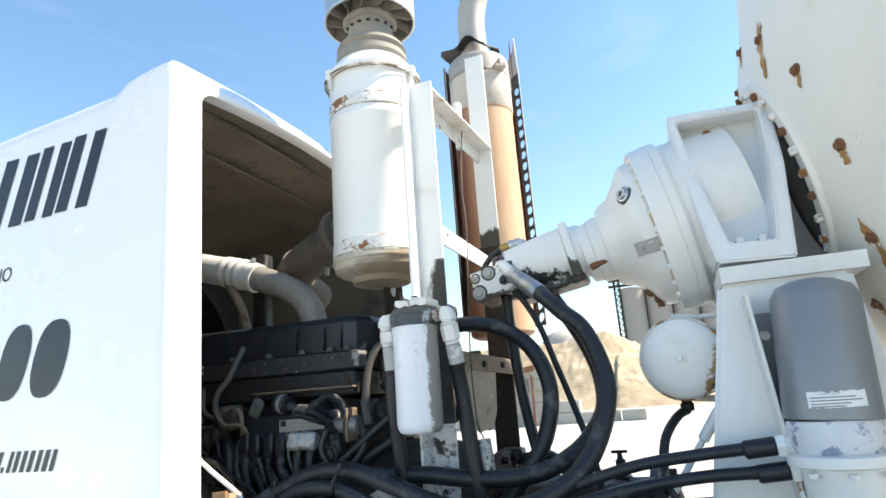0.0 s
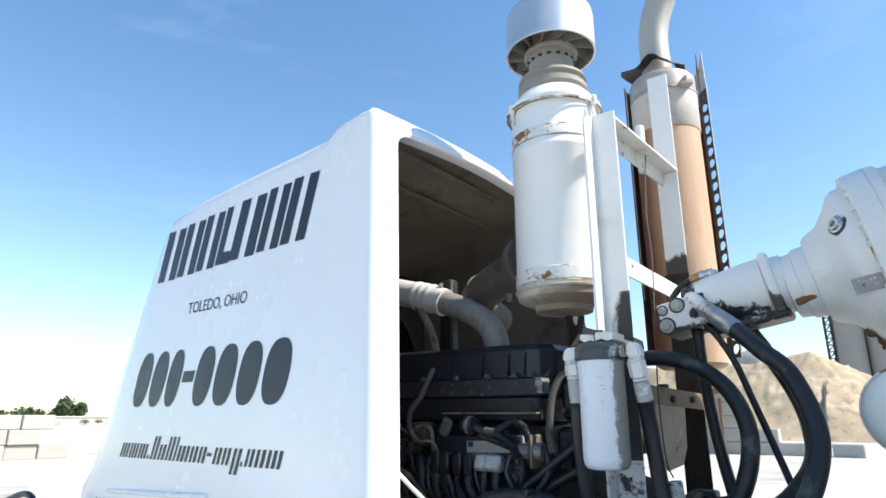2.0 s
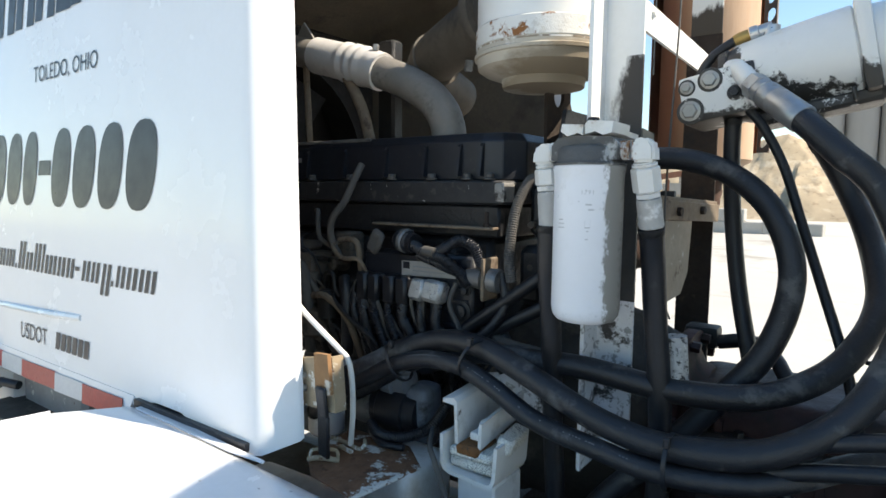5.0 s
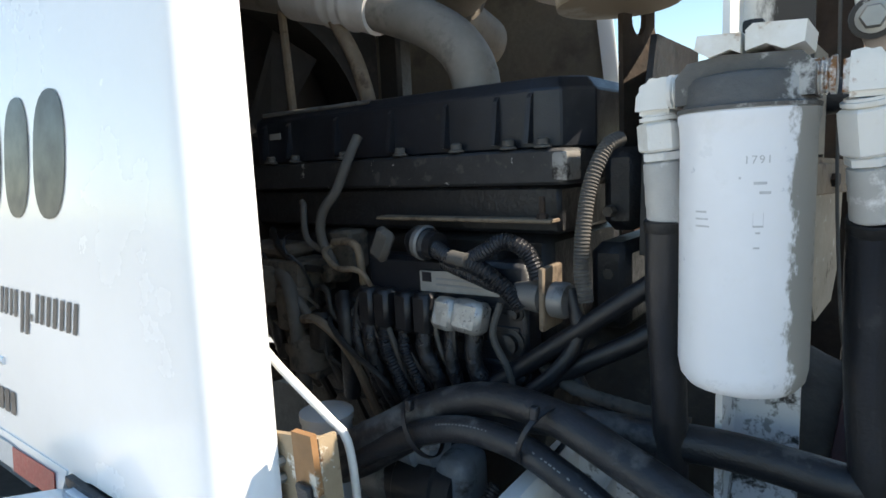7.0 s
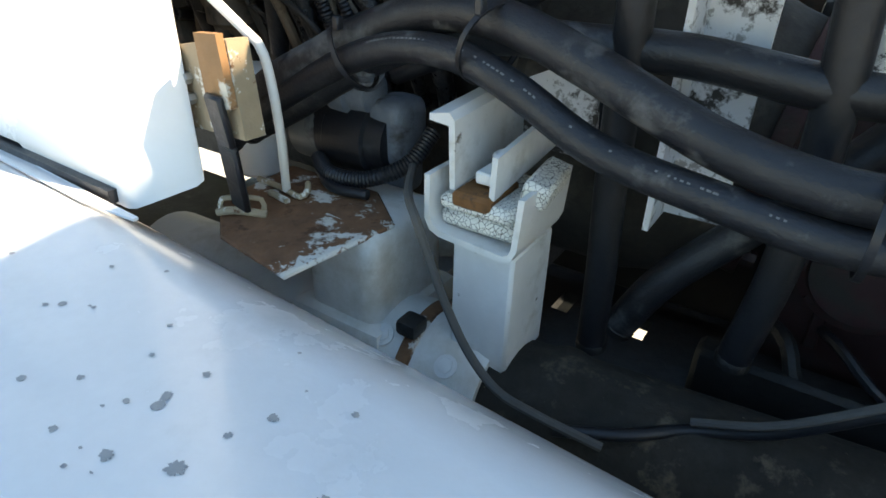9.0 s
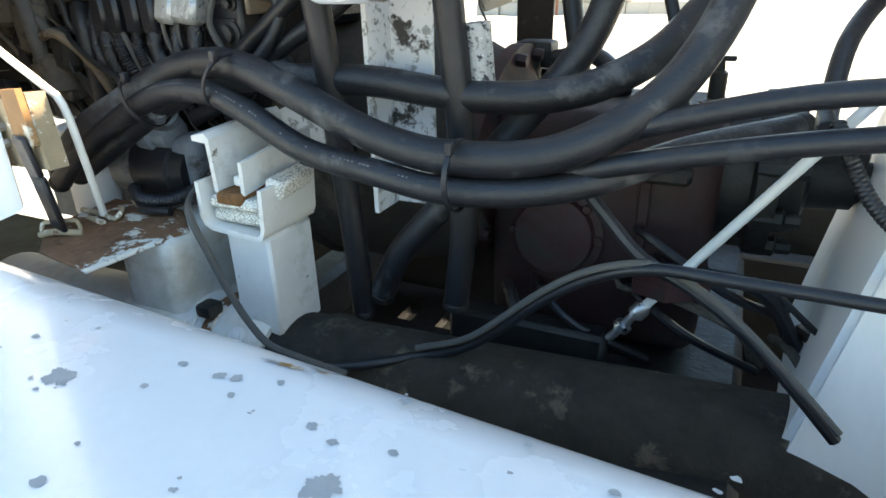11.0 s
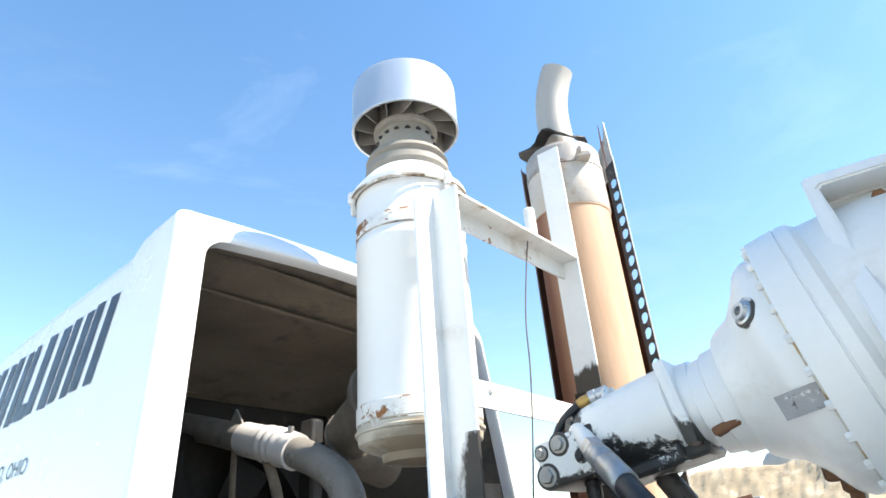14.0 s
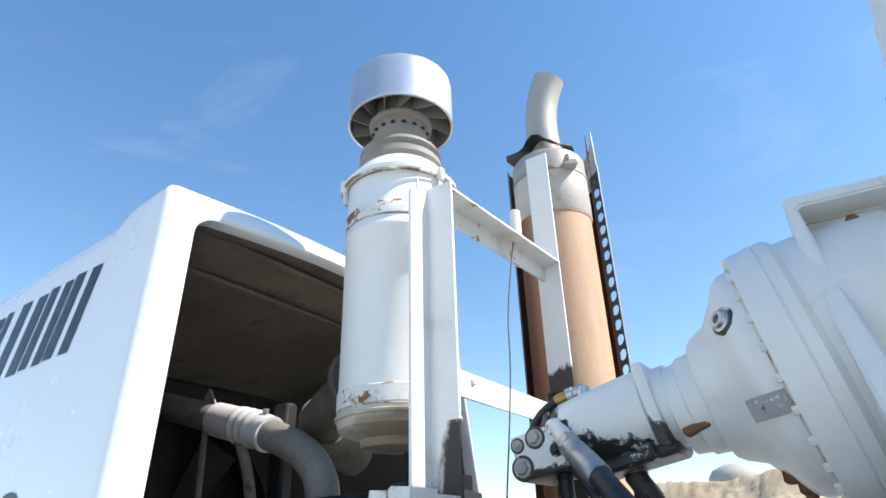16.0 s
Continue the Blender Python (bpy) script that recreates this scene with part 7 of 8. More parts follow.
    for sx, x0, x1, y, d, nut, short, end in ((-1, -0.625, -0.657, 1.788, (0.06, 0.05, -1), 0.036, 0.012, 0.088), (1, -0.487, -0.444, 1.776, (0.09, 0.22, -1), 0.050, 0.011, 0.062)):
        d = Vector(d).normalized()
        el = B()
        lathe(el, (x0 - sx * 0.006, FI.y, 1.956), (sx, 0, 0), [(0, 0.019), (0.006, 0.019), (0.007, 0.017), (0.009, 0.020), (0.011, 0.017), (0.013, 0.020), (0.015, 0.017), (0.017, 0.020), (0.022, 0.020)], 18)
        # forged elbow: squarish body with a rounded outer corner
        prof = [(0.010, 1.975), (0.034, 1.979), (0.046, 1.974), (0.054, 1.962), (0.056, 1.930), (0.010, 1.930)] if sx > 0 else [(0.005, 1.971), (0.030, 1.976), (0.046, 1.972), (0.056, 1.960), (0.058, 1.930), (0.010, 1.930)]
        off = x0 + (0.012 if sx > 0 else 0.0)
        body = B()
        plate(body, [(off + sx * px_, y - 0.021, z_) for px_, z_ in prof], (0, 1, 0), 0.042)
        bmesh.ops.recalc_face_normals(body, faces=list(body.faces))
        bmesh.ops.bevel(body, geom=list(body.edges), offset=0.006, segments=2, affect="EDGES")
        me_ = bpy.data.meshes.new("elbow_body")
        body.to_mesh(me_)
        body.free()
        el.from_mesh(me_)
        elbow = part("elbow", el, "rustywhite", f, "white painted elbow fitting")
        top = Vector((x1, y, 1.932))
        bm = B()
        lathe(bm, top, d, [(0, 0.021), (0.003, 0.021), (0.0035, 0.0245), (0.008, 0.0245), (0.0085, 0.020), (0.010, 0.020)], 20)
        part("thread_ring", bm, "rustywhite", elbow)
        at = top + d * 0.010
        bm = B()
        lathe(bm, at, d, [(0, 0.0245), (0.003, 0.0280), (nut - 0.003, 0.0280), (nut, 0.0245)], 6, phase=0.3)
        part("hex_nut", bm, "rustywhite", elbow)
        at = at + d * nut
        bm = B()
        lathe(bm, at, d, [(0, 0.021), (0.002, 0.0255), (short - 0.001, 0.0255), (short, 0.022)], 6, phase=0.7)
        part("hex_collar", bm, "grimywhite", elbow)
        at = at + d * short
        bm = B()
        lathe(bm, at, d, [(0, 0.019), (0.003, 0.0235), (end * 0.3, 0.0245), (end * 0.34, 0.0238), (end * 0.62, 0.0246), (end * 0.66, 0.0238), (end - 0.003, 0.0245), (end, 0.022)], 20)
        part("hose_ferrule", bm, "dustferrule", elbow, "ferrule dulled with grey overspray")


make_filter()


# ---- drum drive: motor, gearbox, bracket, drum ----
G0 = Vector((0.205, 2.28, 2.237))
GA = Vector((0.982, 0, 0.191)).normalized()
GD, GU, GV = axes(GA)


def on_axis(s, a, r):
    """A place at s along the drive axis, at angle a (degrees; 0 is up, 90 is towards the near side), r out."""
    up = (Vector((0, 0, 1)) - GD * GD.z).normalized()
    near = Vector((0, -1, 0))
    return G0 + GD * s + (up * math.cos(radians(a)) + near * math.sin(radians(a))) * r


def make_drive():
    g = thing("drum_gearbox", G0 - Vector((0, 0, 0.3)), "white painted drum gearbox with hydraulic motor, oily seams and bolted flange", "gearbox")
    bm = B()
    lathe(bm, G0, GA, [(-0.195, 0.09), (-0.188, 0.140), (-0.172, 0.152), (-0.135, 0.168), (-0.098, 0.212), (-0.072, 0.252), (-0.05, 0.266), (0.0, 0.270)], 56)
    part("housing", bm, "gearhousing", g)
    bm = B()
    lathe(bm, G0, GA, [(-0.018, 0.27), (-0.015, 0.298), (0.045, 0.302), (0.047, 0.2985), (0.049, 0.2985), (0.051, 0.302), (0.075, 0.300), (0.09, 0.285), (0.22, 0.280), (0.30, 0.27)], 64)
    part("ring_flange", bm, "gearwhite", g)
    for k in range(28):
        bm = B()
        a = 360 * k / 28
        hexnut(bm, on_axis(-0.015, a, 0.287), -GD, 0.0098, 0.012)
        part("flange_bolt", bm, "rustywhite" if k % 2 else "gearwhite", g)
    bm = B()
    lathe(bm, G0, GA, [(-0.0185, 0.266), (-0.0215, 0.271), (-0.0195, 0.2755), (-0.015, 0.2765)], 64, ends=False)
    part("seam", bm, "seam", g, "rust-yellow stained seam")
    # plug and type plate
    bm = B()
    c = on_axis(-0.073, 67, 0.250)
    n = ((on_axis(-0.1, 67, 1.0) - on_axis(-0.1, 67, 0.0)).normalized() - GD * 0.7).normalized()
    lathe(bm, c - n * 0.008, n, [(0, 0.032), (0.0085, 0.032), (0.0105, 0.029), (0.0105, 0.024)], 24)
    part("plug_ring", bm, "blacktar", g, "black oil ring round the plug")
    bm = B()
    lathe(bm, c - n * 0.008, n, [(0, 0.026), (0.014, 0.026), (0.016, 0.021), (0.024, 0.018), (0.024, 0.010), (0.012, 0.009)], 20)
    part("drain_plug", bm, "chrome", g, "steel hex plug")
    bm = B()
    c = on_axis(-0.045, 112, 0.267)
    d = (on_axis(-0.05, 112, 1) - on_axis(-0.05, 112, 0)).normalized()
    u = GD
    w = d.cross(u)
    plate(bm, [c + u * 0.052 + w * 0.023, c - u * 0.052 + w * 0.023, c - u * 0.052 - w * 0.023, c + u * 0.052 - w * 0.023], d - GD * 0.3, 0.004)
    part("type_plate", bm, "typeplate", g, "worn grey metal type plate", smooth=False)
    bm = B()
    lathe(bm, G0, GA, [(-0.275, 0.09), (-0.27, 0.108), (-0.235, 0.113), (-0.23, 0.12), (-0.19, 0.123), (-0.186, 0.10)], 40)
    part("adapter", bm, "gearwhite", g)
    bm = B()
    c = on_axis(-0.235, 150, 0.108)
    c += Vector((-0.004, 0, 0.022))
    box(bm, c - Vector((0.03, 0.05, 0.006)), c + Vector((0.034, 0.02, 0.014)), 0.004, pose(0, 0, 0, 0, -17, 0).to_3x3().to_4x4())
    part("rust_gap", bm, "plate", g, "rusty open gap")
    # hydraulic motor
    bm = B()
    off = Vector((0, 0, 0.018))
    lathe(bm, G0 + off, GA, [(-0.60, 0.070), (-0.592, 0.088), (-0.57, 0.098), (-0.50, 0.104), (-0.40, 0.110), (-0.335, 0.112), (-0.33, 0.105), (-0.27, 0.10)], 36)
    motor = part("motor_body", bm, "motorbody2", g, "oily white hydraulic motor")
    bm = B()
    lathe(bm, G0 + off, GA, [(-0.617, 0.07), (-0.612, 0.092), (-0.594, 0.0945), (-0.590, 0.088)], 36)
    part("oil_seam", bm, "blacktar", g, "black oil-smeared seam")
    bm = B()
    tilt = pose(0, 0, 0, 0, -11, 0).to_3x3().to_4x4()
    c = on_axis(-0.315, 100, 0.0)
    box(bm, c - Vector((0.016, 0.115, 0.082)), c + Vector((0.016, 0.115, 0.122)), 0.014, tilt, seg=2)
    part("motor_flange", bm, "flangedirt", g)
    bm = B()
    box(bm, c - Vector((0.022, 0.10, 0.10)), c + Vector((-0.012, 0.10, -0.07)), 0.004, tilt)
    part("flange_grime", bm, "blacktar", g)
    bm = B()
    c = G0 + GD * -0.625 + Vector((0, 0.0, -0.005))
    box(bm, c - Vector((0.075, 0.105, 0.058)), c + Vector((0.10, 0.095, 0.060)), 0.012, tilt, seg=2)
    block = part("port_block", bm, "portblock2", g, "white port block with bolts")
    for dx, dz, r in ((-0.055, -0.028, 0.019), (-0.055, 0.030, 0.012), (0.0, 0.035, 0.017), (0.05, -0.01, 0.011)):
        bm = B()
        p = c + GD * dx + Vector((-GD.z, 0, GD.x)) * dz + Vector((0, -0.104, 0))
        lathe(bm, p + Vector((0, 0.001, 0)), (0, -1, 0), [(0, r * 1.75), (0.0025, r * 1.7), (0.003, r * 1.2)], 22)
        part("oil_ring", bm, "blacktar", block, "black oil ring round a bolt")
        bm = B()
        lathe(bm, p + Vector((0, 0.000, 0)), (0, -1, 0), [(0, r * 1.3), (0.005, r * 1.3), (0.006, r)], 18)
        hexnut(bm, p + Vector((0, -0.003, 0)), (0, -1, 0), r, 0.013)
        part("bolt", bm, "steel" if r != 0.011 else "black", block)
    bm = B()
    box(bm, on_axis(-0.42, 180, 0.082) - Vector((0.13, 0.07, 0.02)), on_axis(-0.42, 180, 0.082) + Vector((0.13, 0.07, 0.016)), 0.01, tilt)
    part("sump_lip", bm, "blacktar", g)
    bm = B()
    c3 = on_axis(-0.08, 178, 0.215)
    box(bm, c3 - Vector((0.036, 0.03, 0.012)), c3 + Vector((0.036, 0.03, 0.03)), 0.005)
    box(bm, c3 - Vector((0.012, 0.02, 0.036)), c3 + Vector((0.022, 0.02, 0.0)), 0.006)
    hexnut(bm, c3 + Vector((0.008, 0, -0.03)), (0, 0, -1), 0.014, 0.022)
    part("drain_boss", bm, "plate", g, "rusty drain boss")
    # small top port with brass fitting and lead
    bm = B()
    p = on_axis(-0.50, 10, 0.09)
    lathe(bm, p, (0.1, 0, 1), [(0, 0.03), (0.02, 0.028), (0.024, 0.02), (0.05, 0.018)], 16)
    lathe(bm, p + Vector((0.005, 0, 0.045)), (-1, -0.1, -0.25), [(0, 0.016), (0.03, 0.016), (0.032, 0.019), (0.05, 0.019)], 12)
    part("top_port", bm, "chrome", g)
    bm = B()
    lathe(bm, p + Vector((-0.045, -0.005, 0.034)), (-1, -0.1, -0.4), [(0, 0.014), (0.02, 0.016), (0.035, 0.014)], 12)
    part("brass_fitting", bm, "brass", g)
    bm = B()
    tube(bm, [p + Vector((-0.075, -0.008, 0.022)), p + Vector((-0.12, -0.02, -0.01)), p + Vector((-0.15, -0.03, -0.06)), p + Vector((-0.16, -0.02, -0.12))], 0.012, 10)
    part("case_drain_hose", bm, "black", g)
    # swivel fitting of the front hose, straight fitting of the rear one
    q, d = Vector((-0.359, 2.190, 2.159)), Vector((0.62, -0.57, -0.53)).normalized()
    bm = B()
    tube(bm, [q + Vector((-0.03, 0.045, 0.012)), q + Vector((-0.012, 0.015, 0.014)), q + Vector((0.006, 0, 0.006)), q + d * 0.06], 0.023, 16, 0.006)
    fit = part("swivel_elbow", bm, "motorwhite", g, "white splashed swivel elbow")
    bm = B()
    lathe(bm, q + d * 0.062, d, [(0, 0.024), (0.003, 0.030), (0.032, 0.030), (0.035, 0.025)], 6)
    part("swivel_nut", bm, "zinc", fit)
    bm = B()
    lathe(bm, q + d * 0.097, d, [(0, 0.024), (0.002, 0.028), (0.018, 0.028), (0.020, 0.0255), (0.024, 0.0255), (0.026, 0.0300), (0.050, 0.0302), (0.053, 0.0285), (0.058, 0.0285), (0.061, 0.0305), (0.150, 0.0308), (0.155, 0.028)], 24)
    part("hose_ferrule", bm, "zinc", fit)
    q, d = Vector((-0.232, 2.306, 2.085)), Vector((0.44, 0.25, -0.80)).normalized()
    bm = B()
    box(bm, q - Vector((0.05, 0.04, 0.014)), q + Vector((0.05, 0.04, 0.03)), 0.01, tilt)
    part("under_port", bm, "blacktar", g, "oil-black port under the motor")
    bm = B()
    lathe(bm, q, d, [(0, 0.026), (0.03, 0.026), (0.032, 0.022), (0.04, 0.028), (0.115, 0.029), (0.119, 0.027)], 18)
    part("hose_ferrule", bm, "oilferrule", g, "oil-brown hose ferrule")

make_drive()


def make_pedestal():
    p = thing("drum_pedestal", (0.45, 2.2, 0.9), "white cast pedestal carrying the drum gearbox, rust-streaked", "pedestal")
    # cast yoke with an open pocket: frame of four walls and a recessed back
    near = Vector((0, -1, 0))
    bm = B()
    outer = [Vector(v) for v in ((0.288, 2.09, 2.58), (0.60, 2.09, 2.565), (0.575, 1.93, 2.30), (0.545, 1.865, 2.005), (0.345, 1.865, 2.015), (0.300, 2.02, 2.35))]
    inner = [Vector(v) for v in ((0.314, 2.075, 2.545), (0.560, 2.075, 2.535), (0.540, 1.925, 2.29), (0.505, 1.868, 2.062), (0.388, 1.868, 2.068), (0.345, 2.0, 2.32))]
    back = [x - near * 0.10 for x in inner]
    outb = [x - near * 0.22 for x in outer]
    O, I, K, W = [[bm.verts.new(x) for x in lst] for lst in (outer, inner, back, outb)]
    n = len(O)
    for k in range(n):
        j = (k + 1) % n
        bm.faces.new((O[k], O[j], I[j], I[k]))
        bm.faces.new((I[k], I[j], K[j], K[k]))
        bm.faces.new((O[j], O[k], W[k], W[j]))
    bm.faces.new(K)
    bm.faces.new(W[::-1])
    bmesh.ops.bevel(bm, geom=list(bm.edges), offset=0.006, segments=2, affect="EDGES")
    part("yoke", bm, "yokerust", p, "white cast yoke with a hollow pocket")
    for x, y, z, mt in ((0.42, 1.95, 2.085, "white"), (0.48, 1.95, 2.083, "white"), (0.405, 2.13, 2.50, "plate")):
        bm = B()
        hexnut(bm, (x, y, z), near, 0.014, 0.02)
        part("yoke_bolt", bm, mt, p)
    bm = B()
    plate(bm, [(0.345, 1.86, 2.0), (0.70, 1.86, 2.0), (0.70, 1.86, 1.955), (0.345, 1.86, 1.955)], (0, 1, 0), 0.5)
    part("top_pad", bm, "pedwhite", p, smooth=False)
    # sloped column
    bm = B()
    lo = [(0.13, 1.82, 0.88), (0.78, 1.82, 0.88), (0.78, 2.45, 0.88), (0.20, 2.45, 0.88)]
    hi = [(0.335, 1.875, 1.955), (0.66, 1.865, 1.955), (0.66, 2.36, 1.955), (0.352, 2.36, 1.955)]
    L, H = [bm.verts.new(v) for v in lo], [bm.verts.new(v) for v in hi]
    bm.faces.new(L[::-1])
    bm.faces.new(H)
    for k in range(4):
        bm.faces.new((L[k], L[(k + 1) % 4], H[(k + 1) % 4], H[k]))
    bmesh.ops.bevel(bm, geom=list(bm.edges), offset=0.012, segments=2, affect="EDGES")
    part("column", bm, "pedwhite", p, "white sloped box column")
    bm = B()
    plate(bm, [(0.385, 1.76, 1.905), (0.393, 1.76, 1.905), (0.43, 1.74, 1.40), (0.42, 1.74, 1.40)], (0, 1, 0.02), 0.11)
    part("bracket_rib", bm, "rustywhite", p, smooth=False)
    bm = B()
    plate(bm, [(0.395, 1.832, 1.86), (0.48, 1.832, 1.86), (0.52, 1.812, 1.56), (0.425, 1.812, 1.56)], (0, 1, 0), 0.012)
    part("bracket_plate", bm, "greyplate", p, smooth=False)
    for x, z in ((0.412, 1.80), (0.447, 1.655)):
        bm = B()
        hexnut(bm, (x + 0.01, 1.835, z), (0, -1, 0), 0.015, 0.014)
        part("bracket_bolt", bm, "grimywhite", p)


make_pedestal()


def make_canister():
    c = thing("grey_filter_can", (0.515, 1.73, 1.50), "grey metal filter canister with a worn caution label", "filter canister")
    up = (0.06, 0.02, 1)
    bm = B()
    lathe(bm, (0.518, 1.74, 1.588), up, [(0, 0.100), (0.003, 0.104), (0.29, 0.098), (0.315, 0.085), (0.33, 0.055), (0.338, 0.02)], 48)
    can = part("can", bm, "greycan", c)
    bm = B()
    lathe(bm, (0.516, 1.74, 1.515), (0, 0, 1), [(0, 0.088), (0.02, 0.098), (0.06, 0.100), (0.074, 0.096)], 40)
    part("peeling_collar", bm, "bluepeel", c, "collar with peeling blue and white paint")
    bm = B()
    lathe(bm, (0.516, 1.74, 1.485), (0, 0, 1), [(0, 0.10), (0.004, 0.112), (0.026, 0.112), (0.030, 0.10)], 40)
    part("base_flange", bm, "white", c)
    bm = B()
    lathe(bm, (0.516, 1.74, 1.33), (0, 0, 1), [(0, 0.075), (0.02, 0.084), (0.13, 0.086), (0.155, 0.092)], 36)
    part("base", bm, "white", c)
    for k in range(8):
        bm = B()
        a = 2 * math.pi * k / 8
        hexnut(bm, (0.516 + 0.103 * math.cos(a), 1.74 + 0.103 * math.sin(a), 1.478), (0, 0, -1), 0.011, 0.012)
        part("base_bolt", bm, "white", c)

    def wrap(a, z, r=0.1045):
        return (0.520 + r * math.cos(a), 1.741 + r * math.sin(a), z)

    bm = B()
    n = 14
    a0, a1 = radians(-125), radians(-58)
    lo = [bm.verts.new(wrap(a0 + (a1 - a0) * k / n, 1.618)) for k in range(n + 1)]
    hi = [bm.verts.new(wrap(a0 + (a1 - a0) * k / n, 1.655)) for k in range(n + 1)]
    for k in range(n):
        lo[k].co.z += 0.010 * max(0.0, noise.noise(Vector((k * 0.8, 1.0, 0))))
        hi[k].co.z -= 0.012 * max(0.0, noise.noise(Vector((k * 0.9, 7.0, 0))))
        bm.faces.new((lo[k], lo[k + 1], hi[k + 1], hi[k]))
    part("caution_label", bm, "filter", can, "worn white label", smooth=True)
    lettering("caution_word", "CAUTION", can, "greycan", lambda x, y: wrap(radians(-112) + x / 0.105, 1.647 + y, 0.1052), 0.009, 1.1)
    for r, z in enumerate((1.640, 1.633, 1.626, 1.620)):
        bm = B()
        b0, b1 = radians(-122), radians((-72, -64, -78, -84)[r])
        lo = [bm.verts.new(wrap(b0 + (b1 - b0) * k / n, z, 0.1052)) for k in range(n + 1)]
        hi = [bm.verts.new(wrap(b0 + (b1 - b0) * k / n, z + 0.003, 0.1052)) for k in range(n + 1)]
        for k in range(n):
            bm.faces.new((lo[k], lo[k + 1], hi[k + 1], hi[k]))
        part("label_bar", bm, "greycan", can)
    for z, dx in ((1.535, 0.0), (1.478, 0.02)):
        bm = B()
        lathe(bm, (0.43 + dx, 1.745, z), (-1, 0.06, -0.05), [(0, 0.022), (0.02, 0.022), (0.021, 0.028), (0.04, 0.028), (0.041, 0.02)], 6)
        port = part("port_nut", bm, "white", c, "white hex port nut")
        bm = B()
        lathe(bm, (0.39 + dx, 1.748, z - 0.002), (-1, 0.10, -0.12), [(0, 0.018), (0.004, 0.0225), (0.07, 0.0225), (0.075, 0.017)], 16)
        part("hose_ferrule", bm, "black", port)


make_canister()


def make_tank():
    t = thing("air_tank", (0.21, 2.3, 1.65), "white round-ended air tank with a rusty rim, strapped to the pedestal", "air tank")
    bm = B()
    d = Vector((0.16, 1, 0.02))
    c = Vector((0.208, 2.02, 1.768))
    lathe(bm, c, d, [(-0.012, 0.004), (-0.011, 0.04), (-0.004, 0.09), (0.008, 0.115), (0.018, 0.122), (0.03, 0.124)], 48)
    head = bm
    part("end_cap", head, "tankshell2", t, "white domed end, rusted along one side")
    bm = B()
    lathe(bm, c, d, [(0.03, 0.10), (0.031, 0.124), (0.42, 0.124), (0.44, 0.10)], 48)
    part("shell", bm, "white", t)
    bm = B()
    lathe(bm, c, d, [(0.014, 0.1215), (0.016, 0.1265), (0.026, 0.1275), (0.03, 0.125)], 48, ends=False)
    part("rim", bm, "rustband", t, "rusty rim")
    bm = B()
    lathe(bm, c - d.normalized() * 0.014, -d, [(-0.004, 0.019), (0.004, 0.019), (0.005, 0.012)], 18)
    hexnut(bm, c - d.normalized() * 0.016, -d, 0.0115, 0.012)
    part("end_plug", bm, "white", t, "hex end plug")
    bm = B()
    tube(bm, [(0.20, 2.10, 1.905), (0.29, 2.10, 1.895), (0.36, 2.05, 1.892), (0.40, 2.0, 1.895)], 0.008, 8)
    part("strap", bm, "grimywhite", t)
    bm = B()
    tube(bm, [(0.17, 2.11, 1.655), (0.26, 2.12, 1.645), (0.34, 2.08, 1.638), (0.40, 2.02, 1.635)], 0.010, 8)
    part("strap", bm, "grimywhite", t)
    bm = B()
    lathe(bm, (0.205, 2.13, 1.655), (0, 0, -1), [(0, 0.018), (0.02, 0.016), (0.024, 0.022), (0.045, 0.02)], 10)
    part("drain_cock", bm, "darkiron", t)


make_tank()


DR0, DRA = G0, GA


def on_drum(s, a, r):
    up = (Vector((0, 0, 1)) - DRA * DRA.z).normalized()
    return DR0 + DRA * s + (up * math.cos(radians(a)) + Vector((0, -1, 0)) * math.sin(radians(a))) * r


